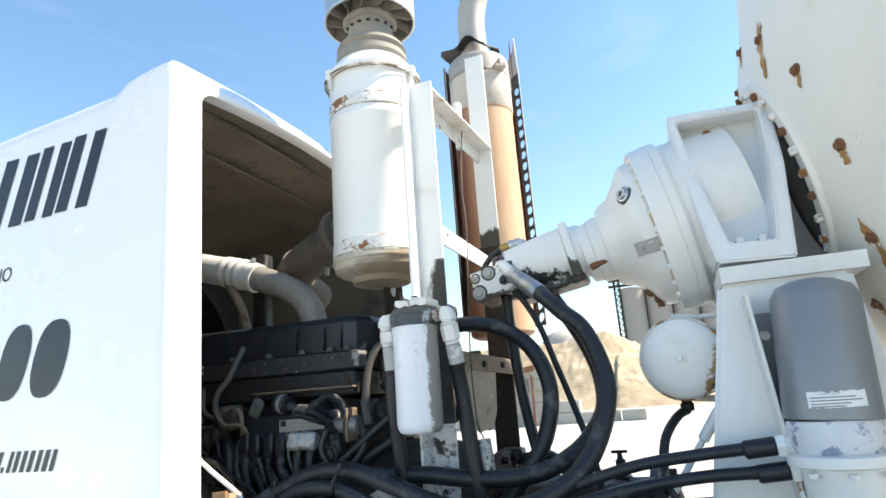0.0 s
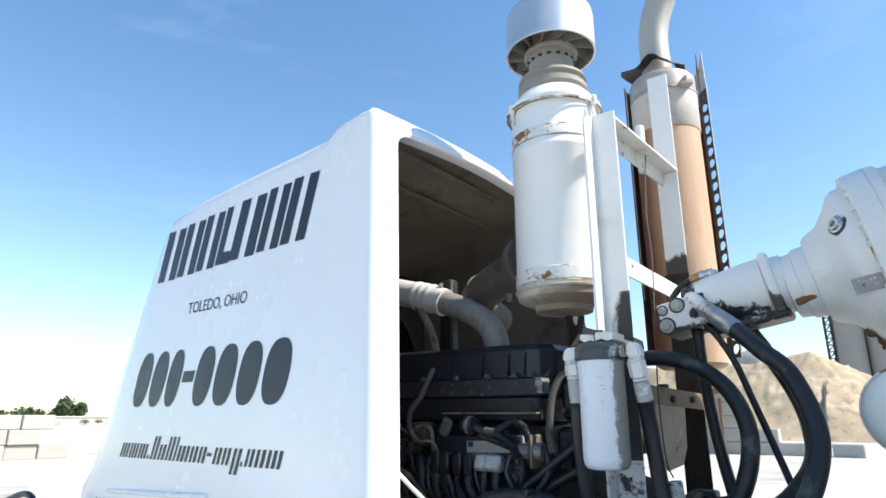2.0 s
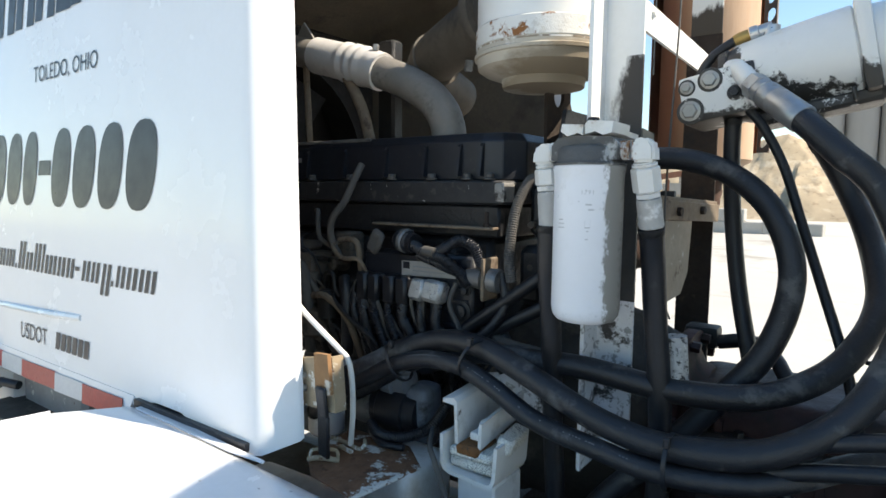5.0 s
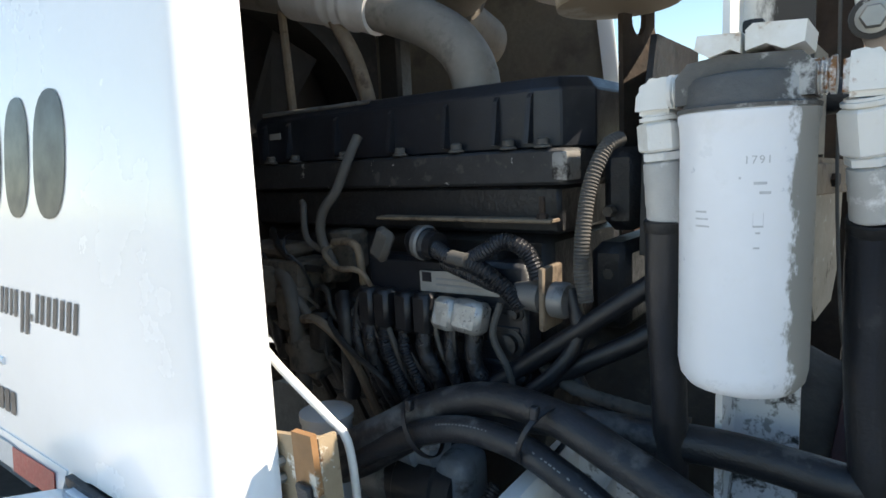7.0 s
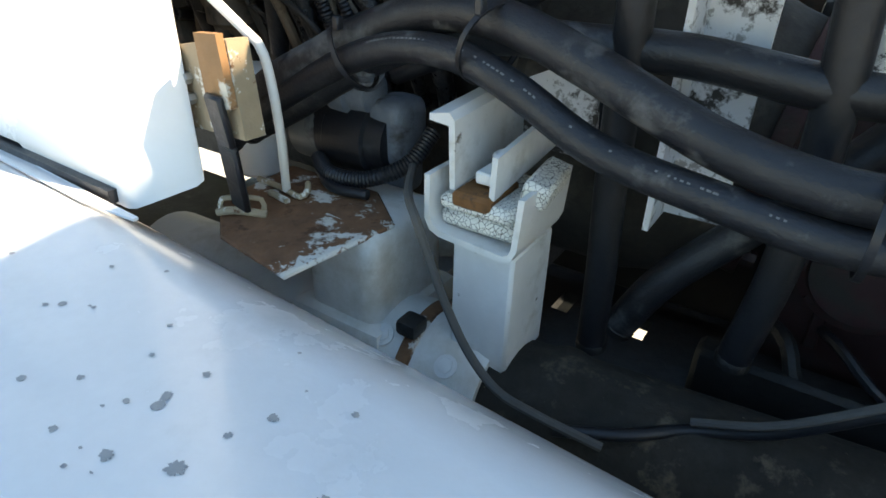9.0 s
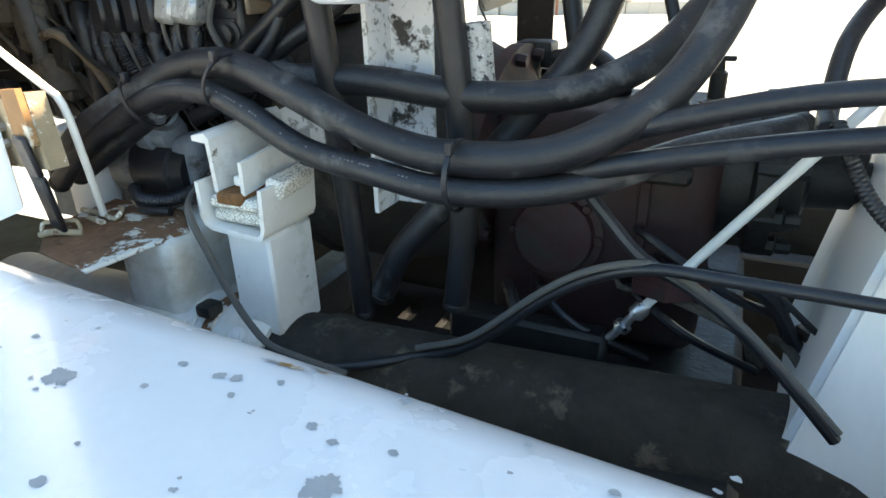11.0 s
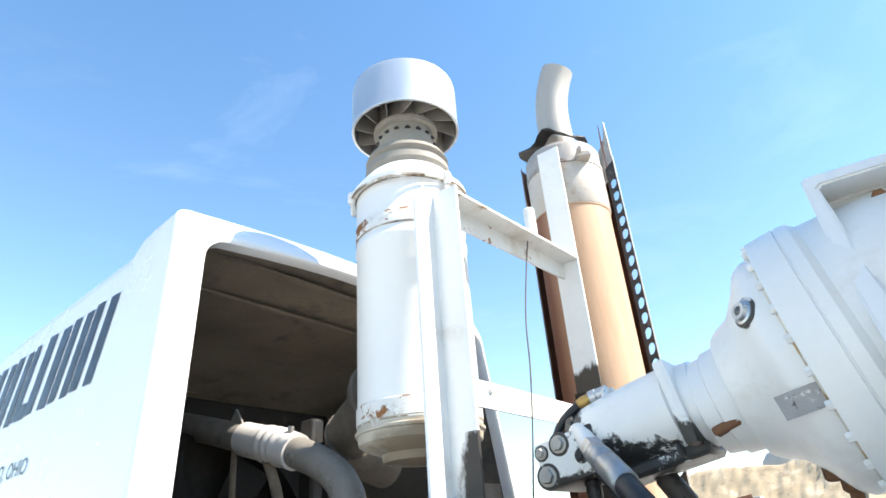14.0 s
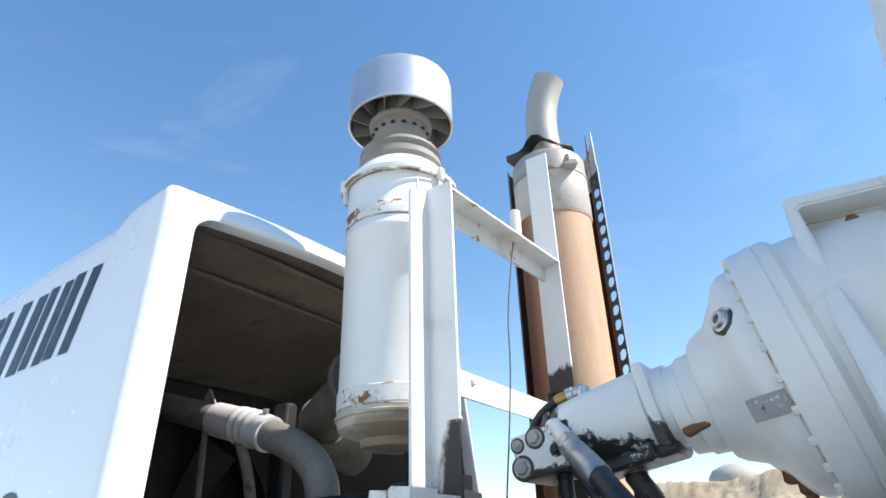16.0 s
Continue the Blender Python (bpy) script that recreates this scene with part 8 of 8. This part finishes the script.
def make_drum():
    d = thing("mixer_drum", DR0 + DRA * 2.0 - Vector((0, 0, 1.2)), "huge white mixer drum end with a bolted rust-stained ring", "mixer drum")
    bm = B()
    lathe(bm, DR0, DRA, [(0.57, 0.276), (0.56, 0.304), (0.418, 0.306), (0.414, 0.312), (0.416, 0.362), (0.422, 0.368), (0.430, 0.370), (0.436, 0.380), (0.470, 0.50), (0.515, 0.60), (0.557, 0.70), (0.590, 0.80), (0.622, 0.90), (0.657, 1.0), (0.70, 1.10), (0.755, 1.19), (0.87, 1.27), (1.3, 1.34), (2.4, 1.35), (4.0, 0.95)], 96)
    part("shell", bm, "drum", d)
    # near-black disc stands in for deep shade between yoke and drum
    bm = B()
    lathe(bm, DR0, DRA, [(0.505, 0.10), (0.506, 0.304), (0.515, 0.304), (0.52, 0.26)], 64)
    part("bearing_seal", bm, "gapshade", d, "black disc for the deep shade in the drum's hub")
    for k in range(30):
        bm = B()
        hexnut(bm, on_drum(0.417, 12 * k + 4, 0.338), -DRA, 0.014, 0.018)
        part("ring_bolt", bm, "rustband" if k % 3 else "plate", d)
    def on_shell(p, lift):
        """The point p moved along the axis onto the drum's conical end, lifted by lift."""
        q = Vector(p) - DR0
        out = q - DRA * q.dot(DRA)
        r = out.length
        return DR0 + DRA * (0.470 + (r - 0.50) * (0.42 if r > 0.50 else 0.285) - lift) + out

    for k in range(12):
        bm = B()
        a = 30 * k + 7
        c = on_drum(0.470, a, 0.50)
        n = ((on_drum(0.5, a, 1.0) - on_drum(0.5, a, 0)).normalized() * 0.34 - DRA).normalized()
        lathe(bm, c - n * 0.002, n, [(0, 0.020), (0.004, 0.019), (0.005, 0.014)], 16)
        hexnut(bm, c + n * 0.003, n, 0.012, 0.010)
        part("hatch_bolt", bm, "plate", d)
        down = (Vector((0, 0, -1)) + n * n.z).normalized()
        side = n.cross(down)
        long, wide = (0.10, 0.024) if k % 3 == 1 else (0.035, 0.016)
        bm = B()
        rows = []
        for q in range(25):
            t = -1 + 2 * q / 24
            half = wide * (math.sqrt(max(0.0, 1 - t * t)) * (0.75 + 0.8 * noise.noise(Vector((t * 3.0 + k, 0.3, 0)))) + 0.02)
            mid = wide * 0.6 * noise.noise(Vector((t * 2.0 + k * 2, 5.0, 0)))
            p = c + down * (0.012 + long * (0.25 + t))
            rows.append([bm.verts.new(on_shell(p + side * (mid + half * f), 0.0030)) for f in (-1, -0.5, 0, 0.5, 1)])
        for r0, r1 in zip(rows, rows[1:]):
            for j in range(4):
                bm.faces.new((r0[j], r0[j + 1], r1[j + 1], r1[j]))
        part("rust_stain", bm, "ruststain", d, "flaking rust stain below a bolt")


make_drum()


# ---- transmission under the hoses ----
def make_transmission():
    t = thing("transmission", (-0.3, 2.3, 0.88), "grimy black and dark red transmission housing behind the engine", "transmission")
    y0, z0 = 2.28, 1.26
    bm = B()
    lathe(bm, (-0.93, y0, z0), (1, 0, 0), [(0, 0.31), (0.04, 0.315), (0.05, 0.30), (0.24, 0.30), (0.34, 0.275), (0.42, 0.235), (0.46, 0.22)], 40)
    part("bell_housing", bm, "belldust", t, "dust-caked bell housing")
    bm = B()
    lathe(bm, (-0.50, y0, z0), (1, 0, -0.12), [(0, 0.20), (0.004, 0.245), (0.035, 0.248), (0.04, 0.20), (0.06, 0.17), (0.09, 0.16)], 40)
    flange = part("red_flange", bm, "red", t, "red painted bolted flange")
    for k in range(12):
        bm = B()
        a = radians(15 + 30 * k)
        hexnut(bm, (-0.462 + 0.027 * math.sin(a), y0 - 0.222 * math.cos(a), z0 + 0.222 * math.sin(a)), (1, 0, -0.12), 0.015, 0.022)
        part("flange_bolt", bm, "darkred", flange)
    bm = B()
    box(bm, (-0.45, 2.10, 0.90), (0.0, 2.46, 1.395), 0.05, seg=3)
    part("case", bm, "darkred", t, "dark red gear case under grime")
    for k in range(2):
        bm = B()
        x = -0.34 + 0.21 * k
        bar(bm, (x, 2.10, 0.98), (x, 2.094, 1.34), 0.012, 0.020)
        part("case_rib", bm, "darkred", t)
    bm = B()
    lathe(bm, (-0.30, 2.11, 1.14), (0, -1, 0.1), [(0, 0.10), (0.02, 0.10), (0.025, 0.085), (0.04, 0.08), (0.045, 0.03)], 28)
    part("side_cover", bm, "red", t, "round red side cover")
    for k in range(8):
        bm = B()
        a = math.pi * k / 4
        hexnut(bm, (-0.30 + 0.09 * math.cos(a), 2.092, 1.142 + 0.09 * math.sin(a)), (0, -1, 0.1), 0.010, 0.012)
        part("cover_bolt", bm, "darkred", t)
    bm = B()
    box(bm, (-0.40, 2.06, 1.28), (-0.05, 2.12, 1.31), 0.008)
    part("case_ledge", bm, "darkiron", t)
    for k in range(5):
        bm = B()
        hexnut(bm, (-0.37 + 0.075 * k, 2.085, 1.31), (0, 0, 1), 0.013, 0.012)
        part("case_bolt", bm, "darkiron", t)
    bm = B()
    lathe(bm, (-0.02, y0, z0), (1, 0, 0), [(0, 0.11), (0.005, 0.138), (0.07, 0.138), (0.075, 0.15), (0.078, 0.165), (0.115, 0.165), (0.12, 0.12), (0.16, 0.11), (0.17, 0.08)], 32)
    part("output_housing", bm, "darkiron", t, "dark flanged output housing")
    for k in range(10):
        bm = B()
        a = radians(18 + 36 * k)
        lathe(bm, (0.055, y0 - 0.148 * math.cos(a), z0 + 0.148 * math.sin(a)), (1, 0, 0), [(0, 0.02), (0.02, 0.022), (0.055, 0.022), (0.06, 0.015), (0.085, 0.014)], 8)
        part("output_bolt", bm, "darkiron", t)
    bm = B()
    plate(bm, [(0.14, 2.24, 1.32), (0.24, 2.25, 1.325), (0.25, 2.29, 1.325), (0.24, 2.33, 1.325), (0.14, 2.34, 1.32)], (0, 0, -1), 0.03)
    lathe(bm, (0.14, y0, z0), (1, 0, 0), [(0, 0.06), (0.09, 0.055), (0.10, 0.04), (0.75, 0.04)], 18)
    part("drive_yoke", bm, "darkiron", t)
    bm = B()
    lathe(bm, (-0.037, 2.28, 1.37), (0, 0, 1), [(0, 0.03), (0.03, 0.03), (0.035, 0.017), (0.085, 0.017), (0.09, 0.010), (0.11, 0.008)], 14)
    bar(bm, (-0.065, 2.28, 1.482), (-0.01, 2.28, 1.482), 0.010, 0.010)
    part("tee_handle", bm, "darkiron", t, "T-handled dipstick")
    bm = B()
    plate(bm, [(-0.13, 2.05, 1.10), (0.0, 2.05, 1.12), (0.01, 1.95, 1.12), (-0.06, 1.93, 1.11), (-0.12, 1.97, 1.10)], (0, 0, 1), 0.025)
    part("lug", bm, "red", t, smooth=False)
    bm = B()
    box(bm, (-0.49, 2.36, 1.44), (-0.40, 2.43, 1.50), 0.012, seg=2)
    rod(bm, (-0.44, 2.36, 1.40), (-0.44, 2.36, 1.46), 0.016)
    part("vent_block", bm, "darkiron", t)
    bm = B()
    tube(bm, [(-0.40, 2.38, 1.46), (-0.32, 2.37, 1.475), (-0.26, 2.34, 1.45), (-0.22, 2.30, 1.40)], 0.02, 10)
    part("vent_hose", bm, "black", t)
    bm = B()
    box(bm, (-0.50, 1.98, 0.80), (-0.16, 2.04, 0.98), 0.01)
    part("guard_strip", bm, "darkiron", t)
    # low clutter: lines, clips and levers on the near side
    rng = random.Random(33)
    for k in range(12):
        x, z = rng.uniform(-0.55, 0.25), rng.uniform(0.98, 1.20)
        bm = B()
        tube(bm, [(x, 2.09, z), (x + 0.03, 2.03, z + 0.01), (x + rng.uniform(0.08, 0.2), 2.0, z - rng.uniform(-0.05, 0.08)), (x + rng.uniform(0.2, 0.3), 2.06, z - 0.12)], rng.choice((0.006, 0.009, 0.014)), 8, 0.02)
        part("line", bm, ("black", "darkiron", "enginedust")[k % 3], t)
    bm = B()
    box(bm, (-1.10, 1.625, 0.70), (-0.98, 2.755, 0.86), 0.02)
    part("sub_frame", bm, "darkiron", t)
    bm = B()
    box(bm, (-0.35, 1.625, 0.70), (0.1, 2.755, 0.89), 0.02)
    part("sub_frame", bm, "darkiron", t)


make_transmission()


# ---- hoses and cables ----
def hose(name, pts, r, label, mat="hose", category="hose", group="hydraulic hoses", seg=14):
    h = thing(name, pts[len(pts) // 2], label, category, group)
    bm = B()
    tube(bm, pts, r, seg, 0.015)
    part("hose_body", bm, mat, h)
    path = spline(pts, 0.007)
    for k, j in ((0, 3), (len(path) - 1, len(path) - 4)):
        bm = B()
        d = path[j] - path[k]
        lathe(bm, path[k], d, [(0, r * 0.9), (0.002, r * 1.06), (0.014, r * 1.06), (0.016, r * 1.0)], 16)
        part("end_crimp", bm, "darkiron", h)
    if r == 0.022 and mat == "hose":
        rng = random.Random(int(1000 * r) + len(pts))
        k = int(len(path) * 0.26)
        while k < len(path) * 0.62:
            d = (path[k + 1] - path[k]).normalized()
            face = Vector((0.15, -0.75, 0.65))
            face = (face - d * face.dot(d)).normalized()
            w = face.cross(d)
            ln = rng.uniform(0.0012, 0.003)
            c = path[k] + face * (r + 0.0005)
            bm = B()
            bm.faces.new([bm.verts.new(c + d * a + w * b) for a, b in ((-ln, -0.0013), (ln, -0.0013), (ln, 0.0013), (-ln, 0.0013))])
            part("print_bar", bm, "hoseprint", h, smooth=False)
            k += rng.choice((1, 1, 1, 2, 1, 1, 3, 8))
    return h


def make_hoses():
    big = "thick dusty black hydraulic hose looping beside the engine"
    hA = hose("hydraulic_hose", [(-1.36, 1.76, 1.27), (-1.217, 1.752, 1.368), (-1.13, 1.775, 1.418), (-1.065, 1.795, 1.455), (-0.94, 1.80, 1.498), (-0.81, 1.78, 1.504), (-0.675, 1.75, 1.472), (-0.50, 1.735, 1.41), (-0.356, 1.73, 1.392), (-0.20, 1.75, 1.415), (-0.07, 1.82, 1.51), (-0.008, 1.92, 1.69), (-0.058, 1.985, 1.87), (-0.135, 2.0, 1.955), (-0.19, 2.035, 2.012), (-0.215, 2.058, 2.034)], 0.027, big)
    hose("hydraulic_hose", [(-1.36, 1.80, 1.24), (-1.22, 1.79, 1.315), (-1.10, 1.82, 1.392), (-0.98, 1.83, 1.448), (-0.84, 1.83, 1.474), (-0.72, 1.84, 1.476), (-0.58, 1.86, 1.475), (-0.40, 1.88, 1.455), (-0.24, 1.91, 1.465), (-0.13, 1.97, 1.515), (-0.07, 2.06, 1.585), (-0.050, 2.14, 1.645), (-0.056, 2.21, 1.70), (-0.072, 2.28, 1.76), (-0.093, 2.322, 1.817), (-0.119, 2.35, 1.873), (-0.150, 2.352, 1.935), (-0.178, 2.336, 1.986), (-0.19, 2.33, 2.007)], 0.027, big)
    hose("hydraulic_hose", [(-1.36, 1.75, 1.23), (-1.23, 1.745, 1.325), (-1.10, 1.762, 1.402), (-0.98, 1.762, 1.450), (-0.86, 1.752, 1.458), (-0.76, 1.738, 1.432), (-0.64, 1.725, 1.382), (-0.50, 1.715, 1.36), (-0.36, 1.715, 1.345), (-0.20, 1.75, 1.36), (-0.05, 1.86, 1.40), (0.1, 1.98, 1.42)], 0.022, big)
    hose("hydraulic_hose", [(-0.56, 2.09, 1.955), (-0.45, 2.10, 1.953), (-0.342, 2.105, 1.915), (-0.25, 2.08, 1.83), (-0.205, 2.05, 1.70), (-0.235, 2.02, 1.55), (-0.325, 1.98, 1.42), (-0.45, 1.93, 1.27), (-0.56, 1.90, 1.14), (-0.62, 1.90, 1.02)], 0.027, big)
    hose("filter_hose", [(-0.651, 1.792, 1.80), (-0.653, 1.80, 1.70), (-0.655, 1.83, 1.55), (-0.657, 1.86, 1.30), (-0.652, 1.87, 1.15), (-0.650, 1.88, 0.98)], 0.024, "black hose running down from the oil filter", "black")
    hose("filter_hose", [(-0.434, 1.806, 1.805), (-0.436, 1.84, 1.72), (-0.432, 1.865, 1.58), (-0.42, 1.875, 1.42), (-0.42, 1.885, 1.22), (-0.44, 1.89, 1.04)], 0.025, "black hose running down from the oil filter", "black")
    hose("return_hose", [(-0.42, 1.80, 1.37), (-0.25, 1.79, 1.40), (-0.10, 1.78, 1.45), (0.06, 1.765, 1.495), (0.20, 1.76, 1.515), (0.33, 1.755, 1.528)], 0.0155, "smooth black return hose to the grey canister", "black")
    hose("return_hose", [(-0.42, 1.78, 1.34), (-0.25, 1.765, 1.365), (-0.10, 1.76, 1.405), (0.08, 1.755, 1.445), (0.22, 1.755, 1.465), (0.34, 1.752, 1.472)], 0.0155, "smooth black return hose to the grey canister", "black")
    hose("pressure_line", [(-0.33, 2.19, 2.075), (-0.29, 2.19, 2.02), (-0.245, 2.185, 1.93), (-0.20, 2.16, 1.80), (-0.15, 2.12, 1.66), (-0.10, 2.06, 1.52), (-0.07, 2.0, 1.40)], 0.011, "thin black line hanging from the hydraulic motor", "black", "line", "lines")
    hose("pressure_line", [(-0.37, 2.24, 2.06), (-0.37, 2.25, 1.95), (-0.355, 2.24, 1.78), (-0.33, 2.22, 1.62), (-0.29, 2.18, 1.46)], 0.020, "straight black line hanging from the hydraulic motor", "black", "line", "lines")
    hose("tank_line", [(0.205, 2.13, 1.615), (0.17, 2.09, 1.595), (0.13, 2.0, 1.54), (0.115, 1.92, 1.46), (0.112, 1.86, 1.44)], 0.014, "dark blue-black air line curving down from the air tank", "black", "line", "lines")
    # flaking silver braid round the drain line
    bm = B()
    tube(bm, [(-0.40, 1.898, 1.57), (-0.393, 1.902, 1.478), (-0.398, 1.905, 1.43)], 0.0235, 16, 0.004, lambda i, n: 1.0 + 0.035 * noise.noise(Vector((i * 1.7, 0, 0))))
    solo("braided_sleeve", bm, "braid", "flaking silver braided sleeve round a hose", "hose sleeve")
    # corrugated sleeve to the pedestal
    bm = B()
    tube(bm, [(0.115, 1.82, 1.46), (0.135, 1.79, 1.42), (0.172, 1.775, 1.367), (0.23, 1.765, 1.322), (0.313, 1.755, 1.274), (0.40, 1.74, 1.25)], 0.010, 12, 0.003, corrugated)
    solo("corrugated_cable", bm, "black", "black corrugated cable sleeve across the pedestal", "cable", "cables")
    bm = B()
    tube(bm, [(-0.62, 1.66, 0.99), (-0.53, 1.70, 1.0), (-0.46, 1.76, 1.0), (-0.364, 1.78, 1.035), (-0.236, 1.78, 1.155), (-0.16, 1.78, 1.21), (-0.07, 1.76, 1.25), (0.03, 1.74, 1.26), (0.12, 1.73, 1.265), (0.24, 1.72, 1.27), (0.45, 1.71, 1.29)], 0.0095, 10, 0.02)
    solo("wiring_loom", bm, "black", "black wiring loom sagging over the frame tube", "cable", "cables")
    bm = B()
    tube(bm, [(-0.46, 1.755, 1.02), (-0.36, 1.77, 1.06), (-0.236, 1.77, 1.175), (-0.16, 1.77, 1.228), (-0.08, 1.765, 1.255), (-0.024, 1.77, 1.235), (0.055, 1.77, 1.18), (0.14, 1.77, 1.10), (0.20, 1.77, 1.04)], 0.006, 8, 0.02)
    solo("grey_lead", bm, "dustgrey", "pale grey electric lead clipped along the loom", "cable", "cables")
    bm = B()
    tube(bm, [(-0.20, 1.80, 1.36), (-0.15, 1.79, 1.31), (-0.09, 1.78, 1.255), (-0.02, 1.78, 1.22), (0.06, 1.78, 1.165), (0.14, 1.78, 1.085), (0.20, 1.78, 1.02)], 0.010, 8, 0.02)
    solo("wiring_loom", bm, "black", "black wiring loom sagging over the frame tube", "cable", "cables")
    bm = B()
    tube(bm, [(-0.95, 1.78, 1.27), (-0.90, 1.70, 1.265), (-0.853, 1.655, 1.255), (-0.826, 1.655, 1.19), (-0.796, 1.655, 1.125), (-0.757, 1.652, 1.068), (-0.702, 1.64, 1.036), (-0.640, 1.64, 1.025), (-0.55, 1.66, 1.0)], 0.0068, 8, 0.015)
    solo("grey_lead", bm, "dustgrey", "dusty grey cable draped over the frame tube", "cable", "cables")
    bm = B()
    tube(bm, [(-1.16, 1.93, 1.40), (-1.02, 1.95, 1.46), (-0.92, 1.96, 1.53), (-0.80, 1.97, 1.62), (-0.72, 1.98, 1.68)], 0.018, 10)
    solo("wiring_loom", bm, "black", "black wiring loom rising behind the hoses", "cable", "cables")
    bm = B()
    tube(bm, [(-1.10, 1.93, 1.36), (-0.98, 1.96, 1.42), (-0.88, 1.97, 1.50), (-0.76, 1.98, 1.57), (-0.69, 2.0, 1.62)], 0.018, 10)
    solo("wiring_loom", bm, "black", "black wiring loom rising behind the hoses", "cable", "cables")
    # ties
    for a, r, d in (((-1.065, 1.785, 1.426), 0.054, (0.8, 0.2, 0.45)), ((-0.815, 1.77, 1.474), 0.053, (0.9, -0.3, -0.30)), ((-0.356, 1.722, 1.368), 0.052, (1, 0, 0))):
        bm = B()
        lathe(bm, Vector(a) - Vector(d).normalized() * 0.004, d, [(0, r), (0.0, r + 0.003), (0.008, r + 0.003), (0.008, r)], 28, ends=False)
        box(bm, Vector(a) + Vector((-0.006, -r * 0.6 - 0.008, r * 0.75)), Vector(a) + Vector((0.006, -r * 0.6 + 0.006, r * 0.75 + 0.02)), 0.002)
        solo("cable_tie", bm, "black", "black plastic tie round the hose bundle", "cable tie", "cable ties")
    # white push rod with threaded end
    rd = thing("push_rod", (-0.1, 1.95, 1.05), "white push rod with a threaded clevis end", "push rod")
    bm = B()
    a, b = Vector((-0.10, 2.0, 1.055)), Vector((0.31, 2.0, 1.645))
    rod(bm, a, b, 0.0095)
    part("rod", bm, "white", rd)
    d = (a - b).normalized()
    bm = B()
    lathe(bm, a - d * 0.01, d, [(0, 0.012), (0.01, 0.017), (0.03, 0.017), (0.032, 0.009), (0.06, 0.009), (0.061, 0.017), (0.075, 0.017), (0.076, 0.009), (0.11, 0.009), (0.112, 0.004)], 10)
    part("threaded_end", bm, "chrome", rd)
    bm = B()
    lathe(bm, b + d * 0.14, -d, [(0, 0.011), (0.004, 0.016), (0.10, 0.016), (0.104, 0.012)], 14)
    part("rod_sleeve", bm, "white", rd)


make_hoses()


def make_lifting_eye():
    eye = thing("lifting_eye", (-0.81, 2.19, 1.80), "dark rusty lifting eye at the engine's end", "lifting eye")
    bm = B()
    n = 14
    outer = [(-0.865, 1.80), (-0.715, 1.80), (-0.735, 1.98), (-0.775, 2.10)]
    outer += [(-0.822 + 0.047 * math.cos(math.pi * k / n), 2.135 + 0.03 * math.sin(math.pi * k / n)) for k in range(n + 1)]
    outer += [(-0.868, 2.05)]
    hole = [(-0.822 + 0.020 * math.cos(2 * math.pi * k / 16), 2.115 + 0.032 * math.sin(2 * math.pi * k / 16)) for k in range(16)]

    def at(p, back):
        u = p[0] + 0.822
        return (-0.840 + 0.35 * u - 0.94 * back, 2.242 + 0.95 * u + 0.34 * back, p[1] + 0.035)

    for back in (0.0, 0.012):
        o, h = [bm.verts.new(at(p, back)) for p in outer], [bm.verts.new(at(p, back)) for p in hole]
        es = [bm.edges.new((c[k], c[(k + 1) % len(c)])) for c in (o, h) for k in range(len(c))]
        bmesh.ops.triangle_fill(bm, edges=es, use_beauty=True)
    vs = list(bm.verts)
    m = len(outer) + len(hole)
    for base, ln in ((0, len(outer)), (len(outer), len(hole))):
        for k in range(ln):
            a, b = base + k, base + (k + 1) % ln
            bm.faces.new((vs[a], vs[b], vs[m + b], vs[m + a]))
    part("eye_plate", bm, "rustiron", eye, smooth=False)
    bm = B()
    hexnut(bm, (-0.80, 2.225, 1.90), (0.94, -0.34, 0), 0.014, 0.014)
    part("bolt", bm, "rustiron", eye)


make_lifting_eye()
